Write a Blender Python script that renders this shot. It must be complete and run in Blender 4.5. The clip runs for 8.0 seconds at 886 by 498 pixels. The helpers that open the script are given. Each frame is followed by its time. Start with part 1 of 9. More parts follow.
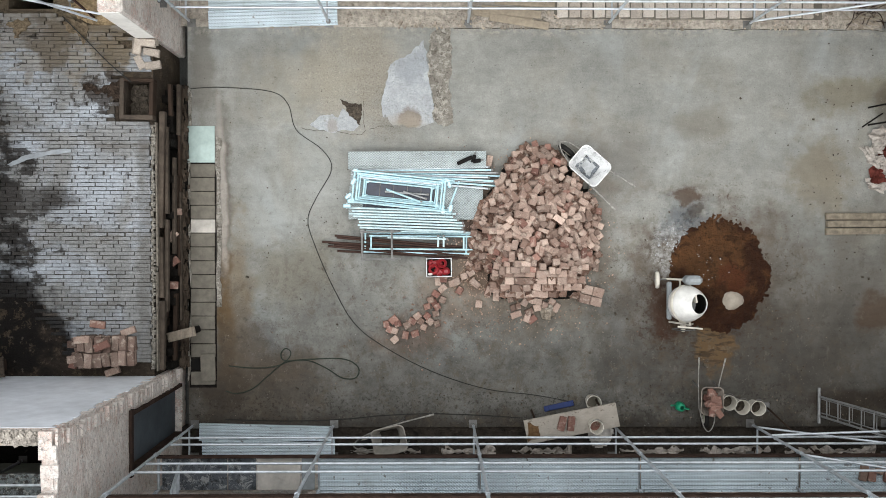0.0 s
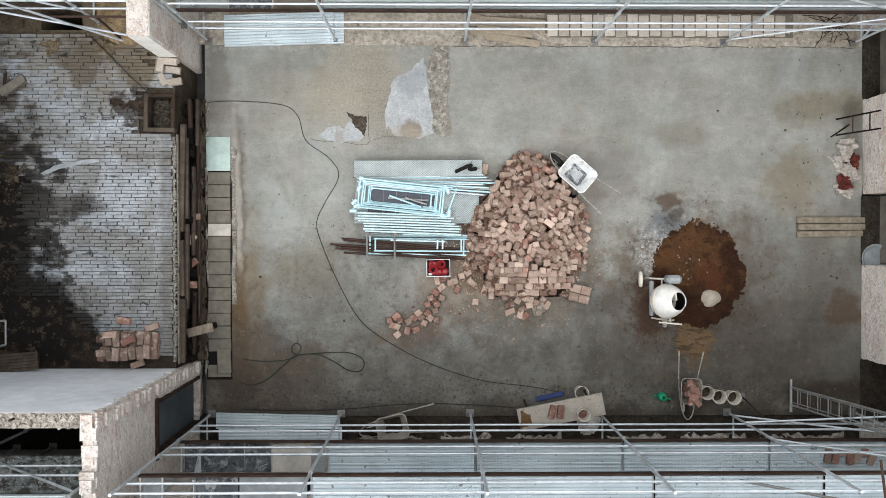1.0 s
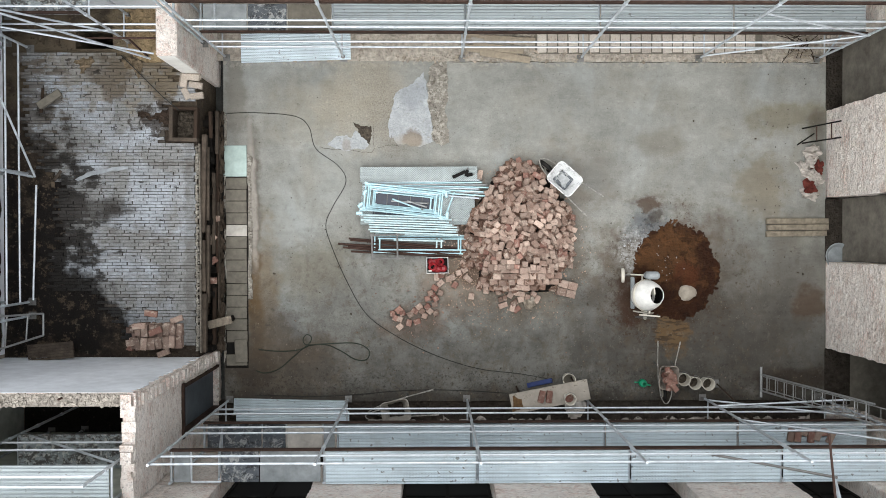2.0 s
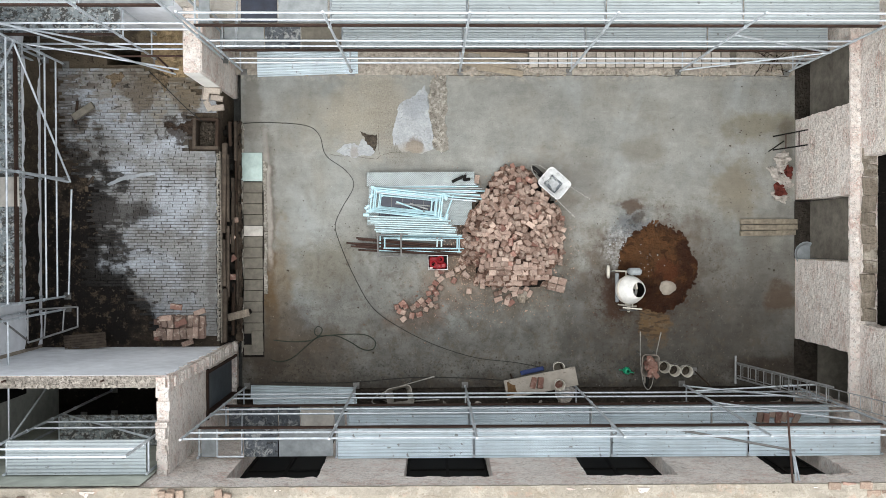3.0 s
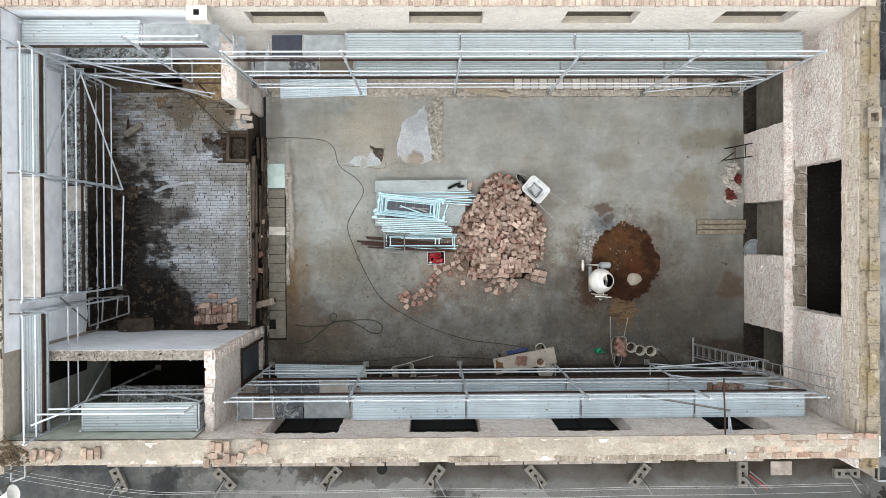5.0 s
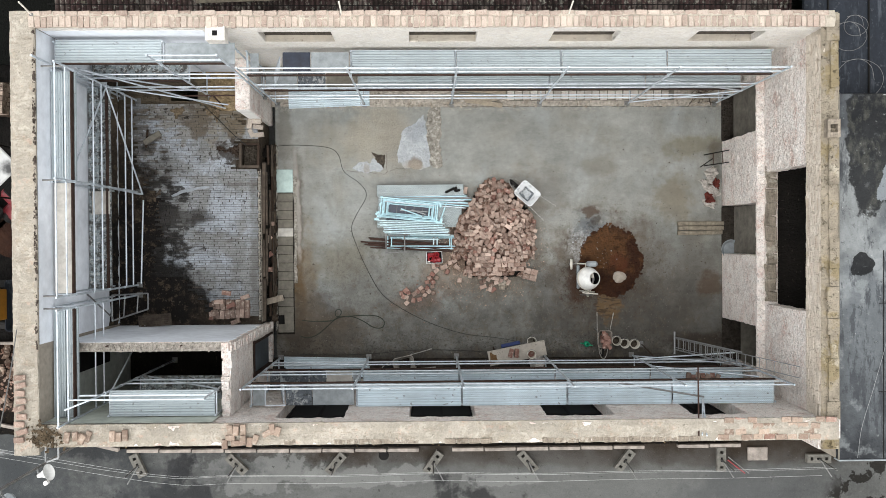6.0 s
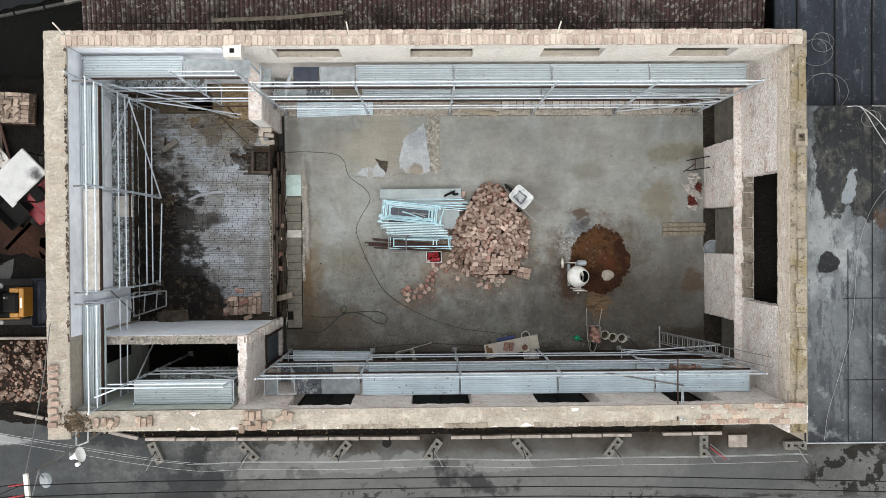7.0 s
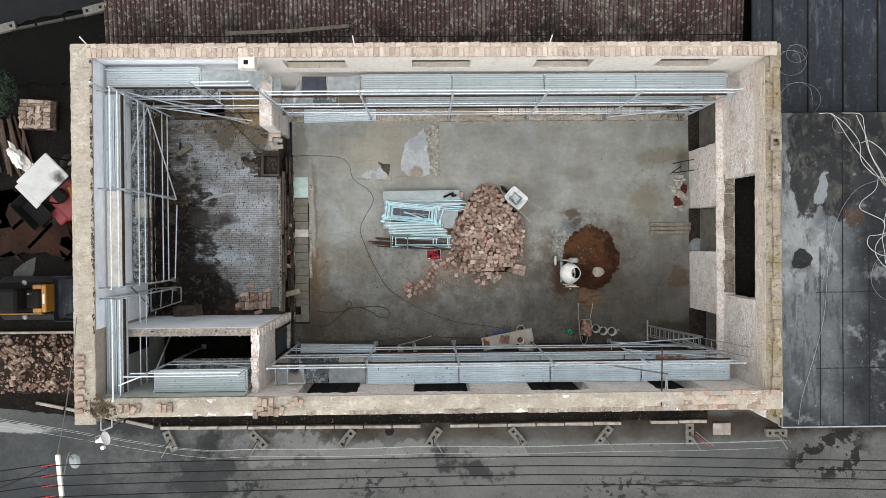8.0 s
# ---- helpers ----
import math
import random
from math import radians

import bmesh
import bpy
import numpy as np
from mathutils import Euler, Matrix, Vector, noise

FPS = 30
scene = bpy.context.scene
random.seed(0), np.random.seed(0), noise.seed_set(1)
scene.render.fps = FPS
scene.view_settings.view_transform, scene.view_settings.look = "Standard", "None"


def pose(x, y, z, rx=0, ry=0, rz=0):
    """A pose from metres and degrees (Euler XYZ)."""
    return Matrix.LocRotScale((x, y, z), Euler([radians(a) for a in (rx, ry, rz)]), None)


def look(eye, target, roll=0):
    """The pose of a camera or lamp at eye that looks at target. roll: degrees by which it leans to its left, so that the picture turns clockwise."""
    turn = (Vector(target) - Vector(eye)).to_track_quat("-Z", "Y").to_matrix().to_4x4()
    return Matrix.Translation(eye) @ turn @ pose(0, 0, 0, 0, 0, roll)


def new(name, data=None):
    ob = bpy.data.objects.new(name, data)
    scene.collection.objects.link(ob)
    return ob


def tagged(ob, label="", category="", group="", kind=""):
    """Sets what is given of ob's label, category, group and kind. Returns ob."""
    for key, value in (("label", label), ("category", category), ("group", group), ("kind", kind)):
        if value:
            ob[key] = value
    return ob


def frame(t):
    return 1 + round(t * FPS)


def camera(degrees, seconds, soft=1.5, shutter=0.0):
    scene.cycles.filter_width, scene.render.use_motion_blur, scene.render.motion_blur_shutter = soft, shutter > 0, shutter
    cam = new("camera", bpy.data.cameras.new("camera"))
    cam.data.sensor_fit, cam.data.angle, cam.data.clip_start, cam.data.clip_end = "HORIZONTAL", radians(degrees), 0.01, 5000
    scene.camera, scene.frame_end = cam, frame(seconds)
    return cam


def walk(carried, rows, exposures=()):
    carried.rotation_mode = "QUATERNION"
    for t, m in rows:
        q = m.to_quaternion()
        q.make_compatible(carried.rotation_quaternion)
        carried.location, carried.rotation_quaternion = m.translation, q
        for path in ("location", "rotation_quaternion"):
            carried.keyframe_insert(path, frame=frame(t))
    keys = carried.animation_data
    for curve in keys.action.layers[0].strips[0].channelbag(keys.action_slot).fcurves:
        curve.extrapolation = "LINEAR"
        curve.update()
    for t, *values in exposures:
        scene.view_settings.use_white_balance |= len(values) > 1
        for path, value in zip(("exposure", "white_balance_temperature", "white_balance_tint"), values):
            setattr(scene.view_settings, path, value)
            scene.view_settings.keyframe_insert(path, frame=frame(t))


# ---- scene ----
cam = camera(57.0, 8.0, soft=0.4)
# seconds, place, turn
ROWS = [
    (0.0, -0.071, 0.093, 15.076, -0.805, -0.689, 0.060),
    (0.5, -0.090, 0.117, 15.607, -0.801, -0.733, 0.027),
    (1.0, -0.088, 0.142, 16.253, -0.795, -0.768, -0.005),
    (1.5, -0.083, 0.140, 16.969, -0.788, -0.795, -0.038),
    (3.0, -0.125, 0.116, 19.272, -0.755, -0.846, -0.136),
    (3.5, -0.103, 0.099, 20.047, -0.741, -0.858, -0.169),
    (4.0, -0.141, 0.076, 20.819, -0.726, -0.869, -0.202),
    (4.5, -0.137, 0.057, 21.591, -0.709, -0.883, -0.236),
    (6.0, -0.100, 0.062, 23.934, -0.653, -0.946, -0.341),
    (6.5, -0.109, 0.081, 24.722, -0.633, -0.980, -0.377),
    (7.0, -0.132, 0.065, 25.501, -0.611, -1.023, -0.415),
    (7.5, -0.164, 0.047, 26.250, -0.590, -1.077, -0.454),
    (8.0, -0.194, 0.008, 26.941, -0.568, -1.142, -0.493),
]
walk(cam, [(t, pose(x, y, z, rx, ry, rz)) for t, x, y, z, rx, ry, rz in ROWS], exposures=[(0.0, 1.08), (4.5, 1.05), (8.0, 0.75)])

# ---- light: a bright overcast sky, the sun a wide soft patch in it ----
world = bpy.data.worlds.new("overcast_sky")
scene.world = world
world.use_nodes = True
wn = world.node_tree
sky = wn.nodes.new("ShaderNodeTexSky")
sky.sky_type, sky.sun_disc = "NISHITA", False
sky.sun_elevation, sky.sun_rotation = radians(64), radians(202)
sky.air_density, sky.dust_density, sky.ozone_density = 1.0, 2.0, 1.5
grey = wn.nodes.new("ShaderNodeHueSaturation")
grey.inputs["Saturation"].default_value = 0.18
wn.links.new(sky.outputs[0], grey.inputs["Color"])
wn.links.new(grey.outputs[0], wn.nodes["Background"].inputs[0])
wn.nodes["Background"].inputs[1].default_value = 0.15
sun = new("sun", bpy.data.lights.new("sun", "SUN"))
sun.data.energy, sun.data.angle, sun.data.color = 1.95, radians(128), (1.0, 0.99, 0.965)
sun.matrix_world = look((-2.3, -5.6, 12.8), (0, 0, 0))

# ---- materials ----


def rgb(r, g, b):
    """Linear colour from 0-255 screen values."""
    return tuple(((c / 255) / 12.92 if c < 10 else ((c / 255 + 0.055) / 1.055) ** 2.4) for c in (r, g, b)) + (1.0,)


class Mat:
    """A node material built up in layers on a Principled shader."""

    def __init__(self, name, base, rough=0.85, metal=0.0):
        self.m = bpy.data.materials.new(name)
        self.m.use_nodes = True
        self.t = self.m.node_tree
        self.b = self.t.nodes["Principled BSDF"]
        self.b.inputs["Roughness"].default_value = rough
        self.b.inputs["Metallic"].default_value = metal
        self.b.inputs["Specular IOR Level"].default_value = 0.5 if rough < 0.55 else 0.15
        self.b.inputs["Base Color"].default_value = base
        self.col = None
        self.base = base
        self.pos = self.node("ShaderNodeNewGeometry").outputs["Position"]
        self.hgt = None
        self.rags = {}

    def node(self, kind):
        return self.t.nodes.new(kind)

    def mixer(self, mode):
        n = self.node("ShaderNodeMix")
        n.data_type, n.blend_type = "RGBA", mode
        return n

    def link(self, a, b):
        self.t.links.new(a, b)

    def coords(self, scale=(1, 1, 1), local=False):
        src = self.node("ShaderNodeTexCoord").outputs["Object"] if local else self.pos
        mp = self.node("ShaderNodeMapping")
        self.link(src, mp.inputs[0])
        mp.inputs["Scale"].default_value = scale
        return mp.outputs[0]

    def noise(self, scale, detail=5, rough=0.6, stretch=(1, 1, 1), local=False, dist=0.0):
        where = self.coords(stretch, local)
        n = self.node("ShaderNodeTexNoise")
        self.link(where, n.inputs["Vector"])
        n.inputs["Scale"].default_value, n.inputs["Detail"].default_value = scale, detail
        n.inputs["Roughness"].default_value, n.inputs["Distortion"].default_value = rough, dist
        return self.ramp(n.outputs["Fac"], 0.3, 0.7)

    def ramp(self, fac, lo, hi):
        r = self.node("ShaderNodeMapRange")
        self.link(fac, r.inputs[0])
        r.inputs[1].default_value, r.inputs[2].default_value = lo, hi
        return r.outputs[0]

    def math(self, op, a, b=None):
        n = self.node("ShaderNodeMath")
        n.operation = op
        for i, v in enumerate((a, b)):
            if v is None:
                continue
            if isinstance(v, (int, float)):
                n.inputs[i].default_value = v
            else:
                self.link(v, n.inputs[i])
        return n.outputs[0]

    def dots(self, px, py, lo, hi):
        """A regular grid of round spots in the object's own plane."""
        sep = self.node("ShaderNodeSeparateXYZ")
        self.link(self.coords((1, 1, 1), True), sep.inputs[0])
        a = self.math("SINE", self.math("MULTIPLY", sep.outputs[0], 2 * math.pi / px))
        b = self.math("SINE", self.math("MULTIPLY", sep.outputs[1], 2 * math.pi / py))
        return self.ramp(self.math("MULTIPLY", a, b), lo, hi)

    def random(self):
        return self.node("ShaderNodeObjectInfo").outputs["Random"]

    def island(self):
        return self.node("ShaderNodeNewGeometry").outputs["Random Per Island"]

    def mix(self, fac, colour, mode="MIX", amount=1.0):
        """Lays a colour over what is there, where fac is 1."""
        if amount != 1.0:
            fac = self.math("MULTIPLY", fac, amount)
        n = self.mixer(mode)
        self.link(fac, n.inputs[0])
        if self.col is None:
            n.inputs[6].default_value = self.base
        else:
            self.link(self.col, n.inputs[6])
        n.inputs[7].default_value = colour
        self.col = n.outputs[2]
        self.link(self.col, self.b.inputs["Base Color"])
        return self

    def tint(self, fac, dark, light):
        """Multiplies by grey from dark to light with fac."""
        r = self.node("ShaderNodeMapRange")
        self.link(fac, r.inputs[0])
        r.inputs[3].default_value, r.inputs[4].default_value = dark, light
        c = self.node("ShaderNodeCombineColor")
        for i in range(3):
            self.link(r.outputs[0], c.inputs[i])
        n = self.mixer("MULTIPLY")
        n.inputs[0].default_value = 1.0
        if self.col is None:
            n.inputs[6].default_value = self.base
        else:
            self.link(self.col, n.inputs[6])
        self.link(c.outputs[0], n.inputs[7])
        self.col = n.outputs[2]
        self.link(self.col, self.b.inputs["Base Color"])
        return self

    def gloss(self, fac, lo, hi):
        r = self.node("ShaderNodeMapRange")
        self.link(fac, r.inputs[0])
        r.inputs[3].default_value, r.inputs[4].default_value = lo, hi
        self.link(r.outputs[0], self.b.inputs["Roughness"])
        return self

    def bump(self, fac, depth):
        n = self.node("ShaderNodeBump")
        n.inputs["Distance"].default_value = depth
        self.link(fac, n.inputs["Height"])
        if self.hgt is not None:
            self.link(self.hgt, n.inputs["Normal"])
        self.hgt = n.outputs[0]
        self.link(self.hgt, self.b.inputs["Normal"])
        return self

    def blotch(self, x, y, rx, ry, turn=0.0, rag=0.5, soft=0.3, size=2.5):
        """1 inside a ragged ellipse on the ground plan, 0 outside."""
        mp = self.node("ShaderNodeMapping")
        mp.vector_type = "TEXTURE"
        self.link(self.pos, mp.inputs[0])
        mp.inputs["Location"].default_value = (x, y, 0)
        mp.inputs["Rotation"].default_value = (0, 0, radians(turn))
        mp.inputs["Scale"].default_value = (rx, ry, 1000)
        ln = self.node("ShaderNodeVectorMath")
        ln.operation = "LENGTH"
        self.link(mp.outputs[0], ln.inputs[0])
        if size not in self.rags:
            self.rags[size] = self.math("SUBTRACT", self.noise(size, 4, 0.6), 0.5)
        n = self.rags[size]
        d = self.math("ADD", ln.outputs["Value"], self.math("MULTIPLY", n, rag * 2))
        r = self.node("ShaderNodeMapRange")
        r.interpolation_type = "SMOOTHSTEP"
        self.link(d, r.inputs[0])
        r.inputs[1].default_value, r.inputs[2].default_value = 1 - soft, 1 + soft
        r.inputs[3].default_value, r.inputs[4].default_value = 1, 0
        return r.outputs[0]


def plain(name, c, rough=0.8, metal=0.0, grain=30, lo=0.8, hi=1.15, bump=0.002, local=True):
    m = Mat(name, rgb(*c), rough, metal)
    m.tint(m.noise(grain, 5, 0.65, local=local), lo, hi)
    m.tint(m.noise(grain / 8, 3, 0.5, local=local), 0.85, 1.12)
    if bump:
        m.bump(m.noise(grain * 2, 4, local=local), bump)
    return m.m


def make_floor():
    m = Mat("poured_concrete", rgb(131, 132, 127), 0.6)
    m.tint(m.noise(0.4, 4, 0.5), 0.84, 1.14)
    m.tint(m.noise(1.5, 7, 0.62, dist=0.5), 0.82, 1.12)
    m.tint(m.noise(7, 7, 0.72), 0.86, 1.1)
    m.tint(m.noise(34, 6, 0.75), 0.82, 1.14)
    m.mix(m.ramp(m.noise(0.7, 6, 0.6, dist=0.8), 0.5, 1.0), rgb(116, 107, 88), amount=0.28)
    m.mix(m.ramp(m.noise(0.55, 5, 0.55, (1.4, 0.7, 1), dist=0.5), 0.55, 0.95), rgb(152, 159, 159), amount=0.4)
    # damp and dirty patches with shapes of their own, and shade painted under the frames
    for x, y, rx, ry, a, c, k in DAMP_STAINS + HEAP_STAINS_SHADE + CHANNEL_STAINS:
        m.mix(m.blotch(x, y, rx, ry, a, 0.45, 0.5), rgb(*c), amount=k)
    # darker towards the street side, with trodden dirt in patches
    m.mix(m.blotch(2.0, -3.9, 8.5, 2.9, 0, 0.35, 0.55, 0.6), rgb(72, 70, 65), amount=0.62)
    m.mix(m.blotch(7.6, -1.6, 2.0, 2.3, 0, 0.5, 0.5, 0.7), rgb(72, 68, 61), amount=0.65)
    m.mix(m.blotch(5.2, -2.0, 2.6, 1.1, 0, 0.5, 0.5, 1.0), rgb(58, 54, 48), amount=0.6)
    m.mix(m.blotch(-3.4, -2.6, 1.3, 0.9, 0, 0.6, 0.4, 1.4), rgb(70, 60, 48), amount=0.6)
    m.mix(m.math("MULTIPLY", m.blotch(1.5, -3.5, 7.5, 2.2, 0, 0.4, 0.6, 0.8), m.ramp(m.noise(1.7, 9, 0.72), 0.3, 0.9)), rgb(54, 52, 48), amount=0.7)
    m.mix(m.math("MULTIPLY", m.blotch(1.5, -2.2, 8.5, 2.8, 0, 0.4, 0.6, 0.8), m.ramp(m.noise(5.5, 9, 0.8), 0.6, 0.9)), rgb(50, 46, 41), amount=0.65)
    m.mix(m.ramp(m.noise(4.5, 9, 0.8), 0.74, 0.95), rgb(70, 62, 52), amount=0.5)
    m.mix(m.math("MULTIPLY", m.ramp(m.noise(1.3, 5, 0.6), 0.5, 0.8), m.ramp(m.noise(16, 7, 0.8), 0.74, 0.86)), rgb(56, 50, 44), amount=0.7)
    # unfinished gravelly ground by the back wall
    rough = m.blotch(-1.5, 3.05, 0.85, 0.95, 0, 0.5, 0.55, 1.4)
    bare = m.blotch(-1.05, 2.75, 0.42, 0.95, 12, 0.35, 0.4, 2.2)
    m.mix(rough, rgb(160, 153, 137), amount=0.45)
    m.mix(m.math("MULTIPLY", rough, m.ramp(m.noise(26, 8, 0.8), 0.56, 0.72)), rgb(104, 97, 84), amount=0.4)
    m.mix(m.math("MULTIPLY", rough, m.ramp(m.noise(19, 7, 0.78), 0.66, 0.76)), rgb(178, 172, 156), amount=0.55)
    m.mix(bare, rgb(134, 128, 116), amount=0.3)
    m.mix(m.math("MULTIPLY", bare, m.ramp(m.noise(30, 8, 0.82), 0.54, 0.68)), rgb(88, 82, 71), amount=0.5)
    # cement, mud and sand trodden about round the mixer
    wet = m.blotch(4.62, 0.38, 0.46, 0.42, 20, 0.5, 0.6, 2.6)
    m.mix(wet, rgb(86, 91, 94), amount=0.85)
    m.mix(m.math("MULTIPLY", m.blotch(4.68, 0.42, 0.3, 0.24, 30, 0.6, 0.3, 4.0), m.ramp(m.noise(9, 7, 0.75), 0.45, 0.7)), rgb(52, 56, 60), amount=0.8)
    m.mix(m.math("MULTIPLY", m.blotch(4.38, -0.16, 0.5, 0.45, 20, 0.6, 0.6, 2.2), m.ramp(m.noise(7, 8, 0.78), 0.3, 0.75)), rgb(172, 174, 173), amount=0.6)
    m.mix(m.math("MULTIPLY", m.blotch(4.4, -0.1, 0.45, 0.4, 0, 0.6, 0.5, 2.2), m.ramp(m.noise(22, 6, 0.7), 0.7, 0.78)), rgb(206, 206, 202), amount=0.45)
    m.mix(m.blotch(4.63, 0.86, 0.21, 0.17, 0, 0.45, 0.3, 5.0), rgb(72, 58, 46), amount=0.8)
    m.mix(m.blotch(4.78, 0.62, 0.2, 0.1, 40, 0.45, 0.4, 5.0), rgb(60, 54, 48), amount=0.7)
    m.mix(m.math("MULTIPLY", m.blotch(4.75, -1.05, 1.25, 1.15, 0, 0.45, 0.5, 1.6), m.ramp(m.noise(8, 9, 0.8), 0.5, 0.68)), rgb(54, 39, 27), amount=0.8)
    m.mix(m.math("MULTIPLY", m.blotch(5.3, -0.7, 1.45, 1.5, 0, 0.5, 0.5, 1.4), m.ramp(m.noise(11, 9, 0.82), 0.62, 0.74)), rgb(62, 46, 32), amount=0.75)
    m.mix(m.blotch(4.28, -1.25, 0.34, 0.5, 0, 0.55, 0.35, 3.0), rgb(56, 36, 24), amount=0.85)
    m.mix(m.blotch(5.16, -1.9, 0.36, 0.46, 0, 0.4, 0.22, 3.4), rgb(92, 72, 46), amount=0.85)
    m.mix(m.math("MULTIPLY", m.blotch(5.1, -1.9, 0.36, 0.42, 0, 0.4, 0.3, 3.4), m.ramp(m.noise(5.5, 4, 0.6, (0.6, 2.6, 1)), 0.52, 0.66)), rgb(46, 36, 26), amount=0.75)
    # dark edge under the street scaffold, with crumbly dirt along it
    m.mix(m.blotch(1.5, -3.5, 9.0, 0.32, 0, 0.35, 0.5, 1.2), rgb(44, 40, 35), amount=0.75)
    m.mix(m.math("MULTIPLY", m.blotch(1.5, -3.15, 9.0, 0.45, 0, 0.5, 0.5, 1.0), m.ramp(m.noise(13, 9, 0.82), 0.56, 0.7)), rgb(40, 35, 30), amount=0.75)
    m.mix(m.math("MULTIPLY", m.blotch(2.0, 3.95, 9.5, 0.12, 0, 0.5, 0.5, 1.5), m.ramp(m.noise(10, 9, 0.8), 0.48, 0.66)), rgb(166, 160, 148), amount=0.4)
    m.mix(m.blotch(8.2, -1.35, 0.33, 0.4, 0, 0.5, 0.35, 2.6), rgb(70, 55, 41), amount=0.75)
    m.mix(m.blotch(7.8, -2.95, 0.95, 0.26, 0, 0.4, 0.4, 2.0), rgb(50, 42, 35), amount=0.75)
    m.mix(m.blotch(7.75, 2.75, 0.8, 0.33, 6, 0.5, 0.5, 1.8), rgb(100, 92, 70), amount=0.6)
    m.mix(m.blotch(8.35, 2.3, 0.2, 0.6, 0, 0.5, 0.5, 2.0), rgb(70, 64, 54), amount=0.6)
    m.mix(m.blotch(4.9, 2.2, 0.5, 0.3, 10, 0.45, 0.5, 2.0), rgb(104, 99, 88), amount=0.5)
    # brushed sweeps, pale drips and black specks all over
    m.tint(m.noise(2.6, 8, 0.72, (0.35, 1.6, 1), dist=0.8), 0.9, 1.08)
    m.mix(m.math("MULTIPLY", m.ramp(m.noise(1.7, 4, 0.6), 0.5, 0.7), m.ramp(m.noise(27, 6, 0.7), 0.88, 0.92)), rgb(186, 186, 180), amount=0.5)
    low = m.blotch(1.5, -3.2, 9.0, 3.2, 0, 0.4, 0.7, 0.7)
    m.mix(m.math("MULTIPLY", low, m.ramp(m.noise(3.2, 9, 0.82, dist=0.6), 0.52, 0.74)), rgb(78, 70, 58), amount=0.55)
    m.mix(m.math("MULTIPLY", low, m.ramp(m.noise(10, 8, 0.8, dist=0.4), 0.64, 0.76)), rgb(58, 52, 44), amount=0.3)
    m.mix(m.math("MULTIPLY", low, m.ramp(m.noise(6, 8, 0.8, (1.3, 0.7, 1)), 0.66, 0.76)), rgb(150, 147, 138), amount=0.12)
    m.mix(m.ramp(m.noise(21, 6, 0.72), 0.85, 0.9), rgb(48, 43, 38), amount=0.7)
    m.gloss(m.noise(0.9, 5, 0.6), 0.4, 0.85)
    m.bump(m.noise(3, 5), 0.006).bump(m.noise(60, 4), 0.002)
    m.bump(m.math("MULTIPLY", m.math("MAXIMUM", rough, bare), m.noise(24, 7, 0.8)), 0.009)
    return m.m


# place, half widths, turn, colour and strength of each stain or painted shade
DAMP_STAINS = [
    (7.1, 1.2, 0.5, 0.75, 10, (108, 100, 83), 0.7), (-2.6, -0.6, 0.8, 0.5, 20, (108, 102, 85), 0.5),
    (-3.2, -2.4, 0.7, 0.3, 0, (103, 86, 68), 0.6), (3.5, 1.5, 0.6, 0.6, 0, (102, 100, 95), 0.5),
    (-4.0, -3.0, 0.5, 0.8, 0, (68, 61, 54), 0.7), (-2.5, 2.9, 0.9, 0.6, 0, (136, 125, 100), 0.22),
]
HEAP_STAINS_SHADE = [
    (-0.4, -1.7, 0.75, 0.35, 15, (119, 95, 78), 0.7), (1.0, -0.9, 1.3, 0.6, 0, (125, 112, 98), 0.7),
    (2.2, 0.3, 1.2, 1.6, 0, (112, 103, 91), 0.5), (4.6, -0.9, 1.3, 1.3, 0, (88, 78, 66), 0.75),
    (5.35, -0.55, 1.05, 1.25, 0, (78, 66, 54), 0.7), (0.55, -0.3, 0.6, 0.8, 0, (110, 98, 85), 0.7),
    # first of these two paints shade on the floor under the stacked frames
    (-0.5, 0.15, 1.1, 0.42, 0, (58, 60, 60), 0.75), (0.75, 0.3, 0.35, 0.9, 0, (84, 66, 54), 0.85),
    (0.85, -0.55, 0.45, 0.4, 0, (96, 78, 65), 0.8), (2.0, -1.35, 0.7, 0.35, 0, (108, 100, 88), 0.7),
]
CHANNEL_STAINS = [
    (-3.72, -1.2, 0.3, 1.5, 0, (104, 85, 55), 0.5), (-3.95, 0.6, 0.14, 1.9, 0, (78, 71, 62), 0.8),
    (-3.9, -1.5, 0.16, 1.2, 0, (88, 68, 39), 0.85), (-3.95, 0.9, 0.08, 1.4, 2, (166, 161, 153), 0.6),
    (-4.35, 3.2, 0.25, 0.9, 0, (88, 83, 74), 0.6), (-3.9, -2.85, 0.35, 0.35, 0, (44, 39, 34), 0.8),
]


